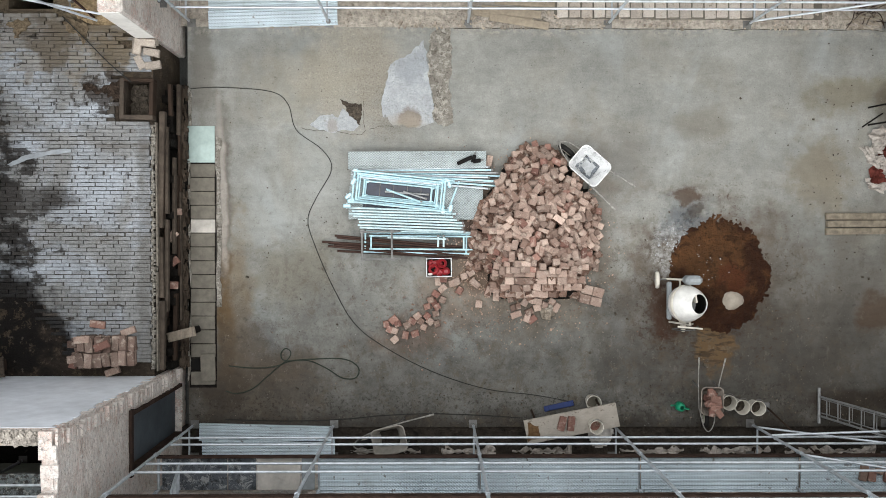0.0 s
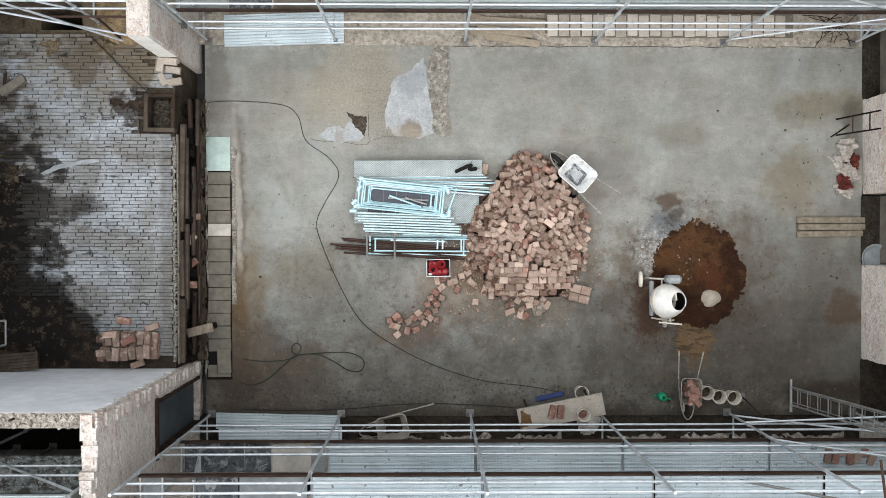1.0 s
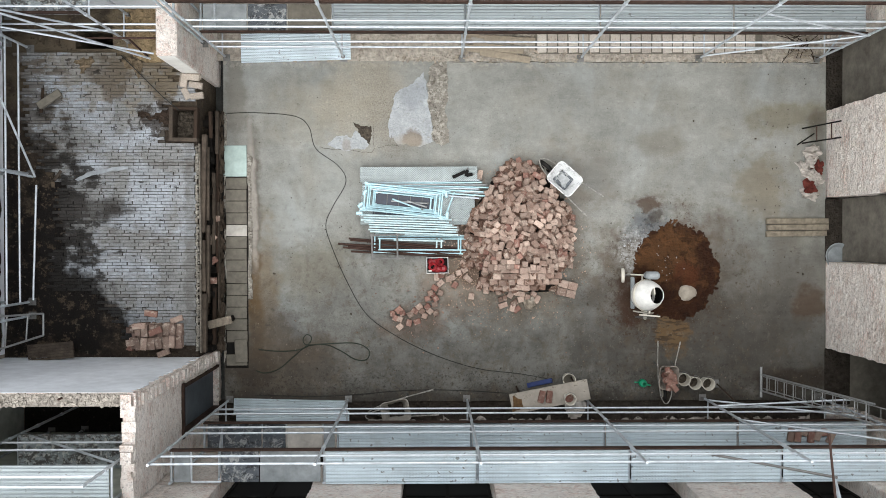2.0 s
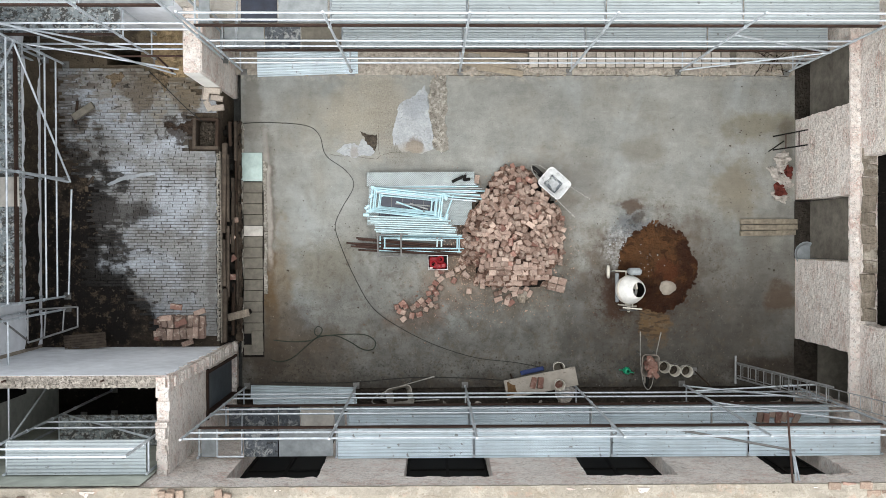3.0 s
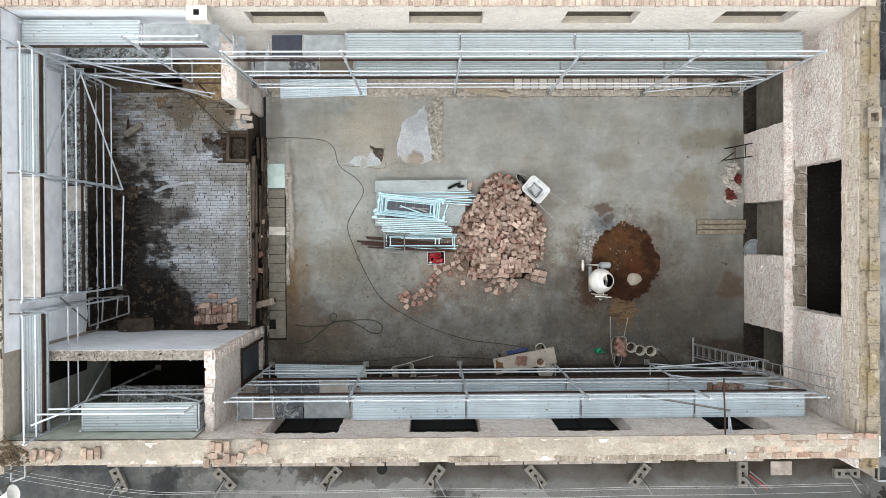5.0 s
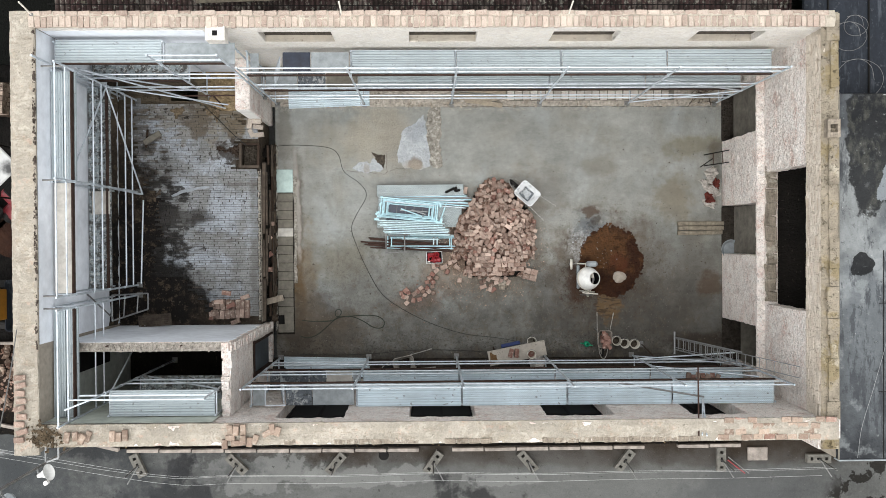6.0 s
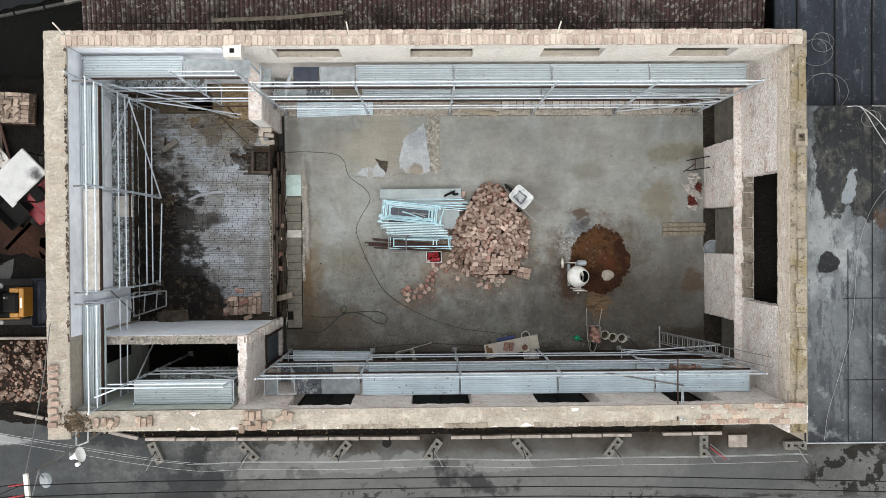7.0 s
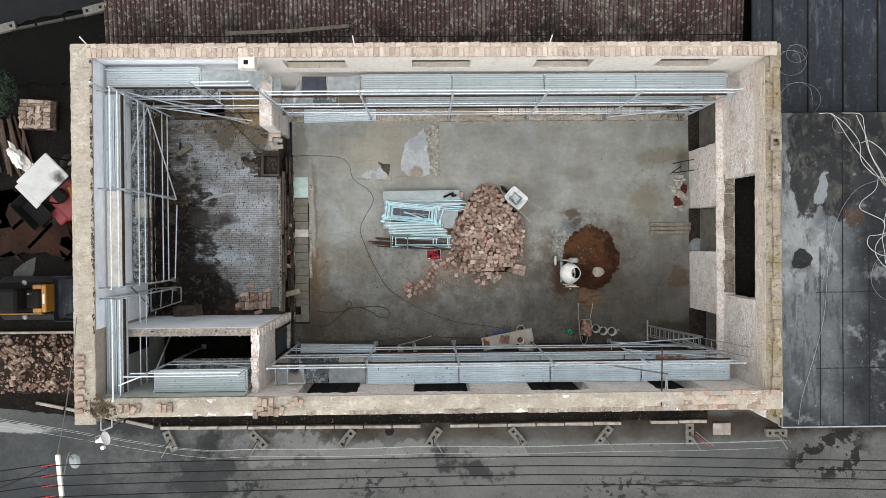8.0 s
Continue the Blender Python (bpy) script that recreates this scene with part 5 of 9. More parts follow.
def panel(parent, x0, x1, y0, y1, z, mat, label):
    part("panel", box_bm(x0 + 0.01, x1 - 0.01, y0, y1, z - 0.018, z, 0.003), mat, parent, label)


# access bays with panels and a hatch ladder
panel(front, -4.42, -4.13, -3.95, -3.42, 4.06, PLATE_GREY, "grey plywood panel")
panel(front, -3.63, -2.98, -3.95, -3.42, 4.06, PLATE_DARK, "mottled dark stained panel")
panel(front, -2.98, -1.95, -3.95, -3.42, 4.06, PLATE_GREY, "grey plywood panel")
part("hatch_ladder", ladder_bm((-4.1, -3.9, 2.1), (-3.66, -3.9, 4.05), (0, 0.4, 0), 7), STEEL, front)
part("hatch_rim", tube_bm(((-4.12, -3.95, 4.05), (-3.62, -3.95, 4.05)), ((-4.12, -3.44, 4.05), (-4.12, -3.95, 4.05)), r=0.02), STEEL, front)
panel(front, -4.4, -3.35, -3.94, -3.42, 2.06, PLATE_DARK, "mottled dark stained panel")
panel(front, -3.35, -2.89, -3.94, -3.42, 2.06, PLATE_DARK, "mottled dark stained panel")
panel(front, -2.89, -2.18, -3.94, -3.42, 2.07, SHEET_WHITE, "pale off-white board")
panel(front, -2.18, -1.95, -3.94, -3.42, 2.06, PLATE_GREY, "grey plywood panel")
panel(back, -4.42, -4.2, 4.1, 4.6, 4.06, PLATE_GREY, "grey plywood panel")
panel(back, -3.64, -2.95, 4.12, 4.62, 4.07, PLATE_NAVY, "dark navy sheet")
panel(back, -2.95, -2.02, 4.12, 4.62, 4.06, PLATE_GREY, "grey plywood panel")
part("hatch_ladder", ladder_bm((-4.2, 4.5, 2.1), (-3.7, 4.5, 4.05), (0, -0.35, 0), 7), STEEL, back)
panel(back, -4.45, -3.6, 4.1, 4.6, 2.06, PLATE_GREY, "grey plywood panel")
panel(back, -3.6, -2.84, 4.1, 4.6, 2.06, PLATE_DARK, "mottled dark stained panel")
panel(back, -2.84, -2.0, 4.1, 4.6, 2.06, SLAB, "dusty grey panel")

# braces
for s, runs in ((front, [((5.83, -3.36, 0.3), (8.36, -3.36, 2.0)), ((5.83, -3.34, 1.0), (8.3, -3.1, 1.6)), ((5.83, -3.36, 2.2), (8.0, -3.36, 4.0))]),
                (back, [((5.72, 4.02, 0.3), (8.3, 4.02, 2.1)), ((5.72, 4.02, 3.6), (8.3, 4.02, 2.1)), ((8.3, 4.02, 0.4), (8.3, 4.64, 2.0))])):
    for a, b in runs:
        part("brace", tube_bm((a, b), r=0.02), STEEL, s)

def spread(name, outline, z, mat, label, jag=0.03, thick=0.008, seed=1, sub=16, category="floor patch"):
    return tagged(finish(name, sheet_bm(outline, z - thick, z + thick, jag, sub, seed), mat), label, category, kind="structure")


# scaffold of the raised wing
WZ = WING - 0.06
wing_back = scaffold("scaffold", [-8.6, -6.15, -4.66], 4.06, 4.6, WZ, [3.2, 5.2], "galvanised scaffold over the raised wing by the back wall", skip={(1, 1), (0, 1)}, bare={(0, 1)}, open_bays={(5.2, 0)}, low=DECK_DIRTY, high=DECK_PALE, seed=5)
panel(wing_back, -6.1, -4.5, 4.1, 4.58, 5.21, PLATE_GREY, "long grey plywood panel")
for a, b in [((-8.2, 4.06, 4.9), (-5.7, 3.72, 1.3)), ((-8.1, 4.06, 4.3), (-6.15, 4.06, 2.0)), ((-8.2, 4.0, 2.9), (-5.6, 3.8, 1.4))]:
    part("brace", tube_bm((a, b), r=0.02), STEEL, wing_back)


spread("corner_earth", [(-6.2, 3.86), (-5.7, 3.62), (-5.4, 3.6), (-5.09, 3.66), (-5.09, 4.74), (-6.2, 4.74)], WING - 0.05, plain("sandy_brown_earth", (150, 131, 102), 0.95, grain=7, lo=0.5, hi=1.3, bump=0.05, local=False), "sandy brown earth in the corner behind the wall stub", 0.04, 0.02, seed=19, category="earth")


def wing_scaffold():
    s = thing("scaffold", (0, 0, 0), "galvanised scaffold along the white plastered end wall", "scaffold")
    xo, xi = -8.66, -8.15
    posts = [3.95, 1.43, -1.14, -1.42, -3.95]
    for y in posts:
        foot = WZ if y > -2 else 0.35
        base_plate(s, xi, y, foot)
        standard(s, xi, y, foot + 0.1, 6.25)
        standard(s, xo, y, foot + 0.1, 5.25)
        for z in (3.2, 5.2) if y != -1.42 else (5.2,):
            part("transom", tube_bm(((xi, y, z - 0.06), (xo, y, z - 0.06)), r=0.022), STEEL, s)
        part("top_rail", tube_bm(((xi, y, 5.72), (xo, y, 5.72)), r=0.02), STEEL_DULL, s)
    for a, b, level in ((3.95, 1.43, 2), (1.43, -1.14, 2), (-1.42, -3.95, 1)):
        for z in (WZ, 3.2, 5.2)[3 - level - 1:]:
            for dz in (0.5, 1.0):
                part("guardrail", tube_bm(((xi, a, z + dz), (xi, b, z + dz)), r=0.02), STEEL, s)
        for z in (5.2, 3.2)[:level]:
            part("toe_board", box_bm(xi - 0.05, xi - 0.02, b + 0.03, a - 0.03, z, z + 0.14, 0.004), TOE_BOARD, s)
            if z > 5 and a == 1.43:
                part("panel", box_bm(xo + 0.02, xi - 0.06, b + 0.03, a - 0.03, z - 0.02, z, 0.004), SHEET_WHITE, s, "pale stained board")
                continue
            for k in range(2):
                deck(s, xo + 0.13 + k * 0.24, (a + b) / 2, z, a - b - 0.05, 90, mat=DECK_PALE if z > 5 else DECK_DIRTY)
    for a, b in [((xi, 3.95, 3.45), (-7.98, 1.36, 1.35)), ((xi + 0.02, 3.95, 3.4), (xo + 0.3, 1.43, 5.1)), ((-8.6, 1.5, 3.1), (-8.0, 1.36, 1.4)), ((-7.98, 1.2, 1.3), (-8.06, -1.1, 1.3))]:
        part("brace", tube_bm((a, b), r=0.022), STEEL, s)
    return s


board = thing("panel_board", (-8.37, 1.03, 3.24), "pale plywood sheet lying on the lower deck", "board", rz=1)
part("sheet", box_bm(-0.21, 0.23, -0.28, 0.3, 0, 0.02, 0.004), SHEET_WHITE, board)
lean = thing("scaffolding_section", (-8.2, -1.68, WZ), "galvanised scaffold frame leaning against the plastered wall", "scaffold frame")
part("tube_frame", tube_bm(((-0.32, 0.32, 1.05), (0.28, 0.3, 0.04)), ((-0.32, -0.36, 1.05), (0.28, -0.14, 0.04)), ((0.28, 0.3, 0.04), (0.28, -0.14, 0.04)), ((-0.32, 0.32, 1.05), (-0.32, -0.36, 1.05)), r=0.021), STEEL_MID, lean)
for t in (0.35, 0.72):
    part("cross_bar", tube_bm(((-0.32 + 0.6 * t, 0.31, 1.05 - 1.01 * t), (-0.36 + 0.6 * t, -0.36 + 0.2 * t, 1.05 - 1.01 * t)), r=0.018), STEEL_MID, lean)
rod = thing("steel_bar", (-8.55, -1.6, WZ), "dark steel bar leaning against the plastered wall", "bar")
part("bar", tube_bm(((-0.1, 0.35, 2.3), (0.2, -0.35, 1.4)), r=0.02), STEEL_DULL, rod)


wing_scaffold()


def room_scaffold():
    s = thing("scaffold", (0, 0, 0), "galvanised scaffold inside the roofless corner room", "scaffold")
    for x in (-7.45, -5.02):
        for y, top in ((-3.36, 6.2), (-3.92, 5.25)):
            standard(s, x, y, 0.4, top)
            base_plate(s, x, y, 0.35)
        for z in (3.2, 5.2):
            part("transom", tube_bm(((x, -3.36, z - 0.06), (x, -3.92, z - 0.06)), r=0.022), STEEL, s)
    for z in (3.2, 5.2):
        for k in range(2):
            deck(s, -6.23, -3.5 - k * 0.28, z, 2.38, mat=DECK_PALE if z > 5 else DECK_DIRTY)
        for dz in (0.5, 1.0):
            part("guardrail", tube_bm(((-7.9 if z > 5 else -7.45, -3.36, z + dz), (-5.0, -3.36, z + dz)), r=0.02), STEEL, s)
    for a, b in [((-7.45, -3.36, 3.0), (-5.02, -3.36, 5.0)), ((-7.45, -3.36, 5.0), (-7.9, -2.55, 2.0)), ((-7.45, -3.36, 6.1), (-8.06, -3.6, 6.1))]:
        part("brace", tube_bm((a, b), r=0.02), STEEL, s)


room_scaffold()

# ---- hall: patches and covers in the floor ----
BROKEN = Mat("broken_screed_edge", rgb(164, 159, 149), 0.95)
BROKEN.tint(BROKEN.noise(3, 7, 0.7), 0.75, 1.2)
BROKEN.mix(BROKEN.ramp(BROKEN.noise(6.5, 8, 0.78), 0.54, 0.62), rgb(206, 202, 192), amount=0.85)
BROKEN.mix(BROKEN.ramp(BROKEN.noise(9, 8, 0.8, dist=0.4), 0.6, 0.7), rgb(84, 78, 68), amount=0.65)
BROKEN.mix(BROKEN.ramp(BROKEN.noise(24, 7, 0.75), 0.6, 0.75), rgb(96, 88, 76), amount=0.6)
BROKEN.bump(BROKEN.noise(14, 8, 0.78), 0.05)
BROKEN = BROKEN.m
spread("patch_dirt", [(-0.2, 3.75), (-0.06, 3.9), (0.22, 3.94), (0.26, 3.6), (0.24, 2.9), (0.28, 2.18), (0.1, 2.14), (-0.07, 2.2), (-0.1, 2.6), (-0.16, 3.2)], 0.006, BROKEN, "broken rough strip of mottled screed beside the pale patch", 0.028, 0.012, seed=4)
spread("patch_screed", [(-0.24, 3.73), (-0.48, 3.45), (-0.85, 3.29), (-0.94, 3.0), (-1.01, 2.58), (-0.97, 2.34), (-0.87, 2.16), (-0.33, 2.13), (-0.1, 2.2), (-0.08, 2.62), (-0.15, 3.0), (-0.14, 3.24), (-0.2, 3.49)], 0.01, LIME, "pale hardened screed patch with a brown damp spot", 0.022, 0.012, seed=2)
spread("patch_screed_small", [(-2.32, 2.19), (-2.16, 2.32), (-1.95, 2.35), (-1.84, 2.3), (-1.72, 2.5), (-1.62, 2.32), (-1.44, 2.14), (-1.52, 2.04), (-1.9, 2.06), (-2.2, 2.08)], 0.006, LIME, "small pale screed patch in the floor", 0.02, 0.01, seed=3)
spread("patch_hole", [(-1.78, 2.64), (-1.62, 2.56), (-1.4, 2.56), (-1.36, 2.36), (-1.4, 2.14), (-1.55, 2.22), (-1.64, 2.4)], 0.004, BROKEN_DARK, "dark gravelly hole by the screed patch", 0.022, 0.007, seed=5)
for i, pts in enumerate(([(-2.5, 2.1), (-2.2, 2.05), (-1.9, 2.04), (-1.6, 2.0), (-1.42, 1.99), (-1.3, 2.08)], [(-1.25, 2.09), (-0.98, 2.15), (-0.8, 2.12)], [(-1.355, 2.6), (-1.35, 2.4), (-1.36, 2.25), (-1.33, 2.1)])):
    line = spline([(x, y, 0.0) for x, y in pts], 8)
    tagged(finish("floor_crack", hose_bm([p + Vector((0.018 * noise.noise(p * 9), 0.018 * noise.noise(p * 9 + Vector((3, 5, i))), 0.0005)) for p in line], 0.0035, 4, 2), BROKEN_DARK), "thin dark crack in the concrete floor", "crack", kind="structure")
ch = tagged(new("channel_covers"), "row of grey concrete slabs covering a floor channel", "channel cover", kind="structure")
me = None
for k in range(16):
    y = 1.32 - 0.255 * k
    mat = SHEET_WHITE if k == 4 else SLAB
    if k == 14:
        continue
    bm = box_bm(-0.225, 0.225, -0.122, 0.122, -0.03, 0.02, 0.008)
    ob = finish("slab", bm, mat, ch)
    ob.matrix_basis = pose(-4.31 + 0.006 * math.sin(k * 5), y, 0, 0, 0, 0.6 * math.sin(k * 3))
spread("channel_edge", [(-4.05, 1.95), (-3.97, 1.9), (-3.98, 0.9), (-3.96, 0.1), (-3.99, -0.7), (-3.97, -1.2), (-4.05, -1.2)], 0.004, BROKEN, "crumbling broken screed along the channel", 0.016, 0.012, seed=15, sub=12)
spread("channel_edge", [(-4.57, 2.9), (-4.5, 2.7), (-4.55, 1.5), (-4.535, 0.4), (-4.55, -0.9), (-4.53, -2.3), (-4.58, -2.6)], 0.01, BROKEN, "crumbling mortar between step and channel", 0.02, 0.014, seed=16, sub=12)
setting("channel_bed", box_bm(-4.56, -4.06, -2.68, 1.47, 0.0, 0.006), EARTH_SHADED, "dark joint bed under the channel covers", "channel")
# black sheet gives the gap the dark of depth by colour
setting("channel_hole", box_bm(-4.53, -4.35, -2.36, -2.14, 0.006, 0.012), BLACK, "black sheet darkening the open gap in the channel covers", "hole")
p = thing("cover_plate", (-4.335, 1.8, 0.02), "pale grey-green steel cover plate over the channel", "plate")
part("plate", box_bm(-0.255, 0.255, -0.335, 0.335, 0, 0.012, 0.003), plain("grey_green_steel", (158, 176, 171), 0.5, 0.2, grain=5), p)
part("corner", box_bm(-0.25, -0.2, -0.33, -0.3, 0.012, 0.015), STEEL_DULL, p)
p = thing("loose_slab", (-4.21, -2.3, 0.02), "loose concrete slab lifted beside the open channel gap", "slab", rz=2)
part("slab", box_bm(-0.135, 0.135, -0.25, 0.25, 0, 0.045, 0.008), SLAB, p)
p = thing("fallen_slab", (-4.51, -1.62, 0.0), "pale grey broken slab bridging the step of the raised floor", "slab", rz=14)
part("slab", box_bm(-0.25, 0.25, -0.085, 0.085, 0.62, 0.68, 0.01), TRIM_GREY, p)
part("prop", box_bm(0.0, 0.16, -0.06, 0.06, 0.0, 0.62, 0.02), EARTH_SHADED, p)

# paving slabs by the back wall
pav = tagged(new("paving_strip"), "row of pale narrow paving slabs along the back wall", "paving", kind="structure")
PAVING = make_brick("pale_paving_slab", (166, 158, 148), (192, 186, 177), spread=0.14)
setting("paving_bed", box_bm(2.15, 7.1, 4.12, 4.6, 0.0, 0.045), SLAB, "dark bed of the paving strip", "paving")
slab_me = [brick_mesh("paving_slab", PAVING, 0.195, 0.42, 0.05, 90 + i, 0.012) for i in range(3)]
for k in range(21):
    share("slab", slab_me[(k * 7) % 3], pose(2.3 + 0.227 * k, 4.35 + 0.01 * math.sin(k * 3), 0.02, 0, 0, math.sin(k * 9) * 1.2), pav)
for i, (x, y, rz) in enumerate([(1.15, 4.4, -14), (1.3, 4.3, -11), (1.2, 4.16, -8), (1.5, 4.05, -9), (1.6, 4.4, -3), (1.35, 4.22, -6)]):
    w = thing("plank", (x, y, 0.05 + 0.012 * i), "weathered brown plank lying by the back wall", "plank", "planks by the back wall", rz=rz)
    part("board", box_bm(-0.55, 0.55, -0.07, 0.07, 0, 0.025, 0.004), WOOD_RAW if i != 1 else WOOD_GREY, w)

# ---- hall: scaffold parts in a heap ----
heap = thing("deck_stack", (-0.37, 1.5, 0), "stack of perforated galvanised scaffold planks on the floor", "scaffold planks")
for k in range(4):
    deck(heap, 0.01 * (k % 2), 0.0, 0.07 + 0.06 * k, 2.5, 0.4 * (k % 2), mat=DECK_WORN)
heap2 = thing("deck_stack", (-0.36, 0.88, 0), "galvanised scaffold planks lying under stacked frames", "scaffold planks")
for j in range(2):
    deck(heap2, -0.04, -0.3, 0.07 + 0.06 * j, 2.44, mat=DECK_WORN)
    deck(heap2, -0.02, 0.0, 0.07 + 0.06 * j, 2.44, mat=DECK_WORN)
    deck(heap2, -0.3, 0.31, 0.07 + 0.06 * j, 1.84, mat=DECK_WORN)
mesh_panel = thing("mesh_panel", (-0.68, 0.84, 0.145), "dark steel mesh panel lying inside the stacked frames", "panel", rz=-3)
part("panel", box_bm(-0.66, 0.66, -0.24, 0.24, 0.0, 0.012, 0.003), PLATE_NAVY, mesh_panel)
for k in range(6):
    part("wire", tube_bm(((-0.62 + 0.25 * k, -0.22, 0.02), (-0.62 + 0.25 * k, 0.22, 0.02)), r=0.008, n=5), STEEL_DULL, mesh_panel)


def frame_bm(length, width, r=0.018, plate=0.03):
    """A flat welded frame with corner plates and end spigots."""
    bm = bmesh.new()
    for y in (-width / 2, width / 2):
        add_tube(bm, (-length / 2, y, 0), (length / 2, y, 0), r)
        add_tube(bm, (length / 2, y, 0), (length / 2 + 0.07, y, 0), r * 0.75)
    for x in (-length / 2 + 0.03, length / 2 - 0.09):
        add_tube(bm, (x, -width / 2, 0), (x, width / 2, 0), r)
        for s in (-1, 1):
            add_box(bm, x - plate * 0.8, x + plate * 1.5, s * width / 2 - plate, s * width / 2 + plate, -0.008, 0.008)
    return bm


for k in range(5):
    f = thing("scaffolding_section", (-0.66 + 0.015 * math.sin(k * 2.7), 0.93 + 0.008 * math.sin(k * 4.1), 0.2 + 0.045 * (4 - k)), "pale blue galvanised scaffold frame stacked flat", "scaffold frame", "stacked scaffold frames", rz=-6.0 + 0.6 * math.sin(k * 3.3))
    part("tube_frame", frame_bm(1.76 - 0.11 * k, 0.56 - 0.072 * k), STEEL_BLUE, f)
for k, (x, y) in enumerate(((-1.62, 0.66), (-1.55, 0.76), (-1.6, 0.84), (-1.5, 1.1), (0.24, 0.62), (0.22, 1.06))):
    f = thing("frame_coupler", (x, y, 0.36 - 0.03 * (k % 3)), "pale galvanised corner coupler on the stacked frames", "coupler", "couplers", rz=20 * k)
    part("sleeve", box_bm(-0.07, 0.07, -0.035, 0.035, 0, 0.06, 0.012), STEEL_BLUE, f)
    part("pin", tube_bm(((0, -0.05, 0.03), (0, 0.06, 0.03)), r=0.012, n=6), STEEL, f)
for k in range(2):
    f = thing("scaffolding_section", (-0.36 + 0.03 * k, -0.01 + 0.008 * k, 0.05 + 0.05 * k), "grey galvanised scaffold frame stacked flat", "scaffold frame", "stacked scaffold frames", rz=-1 + 0.6 * k)
    part("tube_frame", frame_bm(1.98 - 0.16 * k, 0.36 - 0.12 * k, 0.017, 0.012), STEEL_BLUE, f)
f = thing("scaffolding_section", (-1.06, -0.05, 0.28), "small grey galvanised scaffold frame on the heap", "scaffold frame", "stacked scaffold frames", rz=1)
part("tube_frame", frame_bm(0.66, 0.5, 0.02), STEEL_DULL, f)
rnd = random.Random(12)
tubes = [(-0.64 + 0.035 * k + rnd.uniform(-0.07, 0.07), 0.6 - 0.052 * k, 0.26 + 0.02 * (k % 2), 1.92, -1.4 - rnd.uniform(0, 0.9)) for k in range(8)]
tubes += [(-0.25 + 0.06 * (k % 4) + rnd.uniform(-0.05, 0.05), 1.34 - 0.032 * k, 0.24 + 0.025 * (k % 3), 2.5, 1.2 - 0.75 * k + rnd.uniform(-0.5, 0.5)) for k in range(9)]
tubes += [(-0.3, 0.2, 0.12, 2.0, -1.0), (-0.35, 0.08, 0.26, 1.1, -1.5), (0.02, 0.03, 0.26, 0.22, 88), (0.12, 0.03, 0.26, 0.22, 90), (0.3, 0.85, 0.24, 0.65, 70), (-0.55, 0.9, 0.21, 0.8, -4), (-0.6, 0.85, 0.23, 0.7, -20), (-0.4, 0.86, 0.25, 0.45, -18)]
for x, y, z, ln, rz in tubes:
    t = thing("scaffold_tube", (x, y, z), "galvanised scaffold tube lying on the heap", "tube", "loose scaffold tubes", rz=rz)
    part("tube", tube_bm(((-ln / 2, 0, 0), (ln / 2, 0, 0)), r=0.018), (STEEL_BLUE, STEEL, STEEL_BLUE, STEEL_MID)[int(y * 97) % 4] if y > 0.62 else STEEL_PALE, t)
    part("end_clamp", box_bm(ln / 2 - 0.04, ln / 2, -0.022, 0.022, -0.022, 0.022, 0.005), STEEL_DULL, t)
for k in range(7):
    t = thing("steel_bar", (-0.75 + rnd.uniform(-0.25, 0.25), 0.02 - 0.04 * k, 0.03 + 0.02 * (k % 3)), "rusty steel bar lying beside the scaffold parts", "bar", "rusty bars", rz=-4 + rnd.uniform(-1.5, 1.0))
    part("bar", tube_bm(((-1.2, 0, 0), (1.2, 0, 0)), r=0.02, n=6), RUST, t)
for x, y, rz, ln in ((0.5, 1.49, 25, 0.3), (0.66, 1.52, 75, 0.14), (0.72, 1.48, 10, 0.14)):
    c = thing("clamp", (x, y, 0.26), "black scaffold clamp lying on the planks", "clamp", "black clamps", rz=rz)
    part("jaw", box_bm(-ln / 2, ln / 2, -0.035, 0.035, 0, 0.06, 0.012), BLACK, c)
    part("bolt", tube_bm(((ln / 2, 0, 0.02), (ln / 2 + 0.05, 0, 0.02)), r=0.012, n=6), STEEL_DULL, c)

# crate with red odds and ends
c = thing("crate", (0.035, -0.455, 0), "white plastic crate filled with red plastic bits", "crate", rz=1)
bm = bmesh.new()
add_box(bm, -0.22, 0.22, -0.16, 0.16, 0, 0.015)
for s in (-1, 1):
    add_box(bm, -0.235, 0.235, s * 0.165 - 0.005, s * 0.165 + 0.005, 0.0, 0.24)
    add_box(bm, s * 0.228 - 0.005, s * 0.228 + 0.005, -0.158, 0.158, 0.0, 0.24)
part("box", bm, TRAY, c)
part("red_hose", lathe_bm([(0.05, 0.15), (0.09, 0.17), (0.1, 0.2), (0.08, 0.22), (0.05, 0.2), (0.05, 0.15)], 14, pose(-0.1, -0.01, 0, 6, 0, 0)), PLASTIC_RED, c)
part("red_hose", lathe_bm([(0.04, 0.15), (0.08, 0.17), (0.09, 0.2), (0.07, 0.23), (0.04, 0.2), (0.04, 0.15)], 14, pose(0.06, 0.05, 0.02, -8, 0, 0)), PLASTIC_RED, c)
part("red_bag", box_bm(0.05, 0.2, -0.14, 0.0, 0.04, 0.2, 0.04), PLASTIC_RED, c)
# black block added to darken the inside of the crate like shade
part("dark_fill", box_bm(-0.21, 0.21, -0.15, 0.15, 0.015, 0.12, 0.01), BLACK, c)
part("red_bag", lump_bm(0.1, 0.08, 0.06, 3.0, 0.4), PLASTIC_RED, c).location = (-0.02, 0.06, 0.1)
part("red_bag", lump_bm(0.09, 0.08, 0.06, 5.0, 0.4), PLASTIC_RED, c).location = (0.0, -0.08, 0.1)
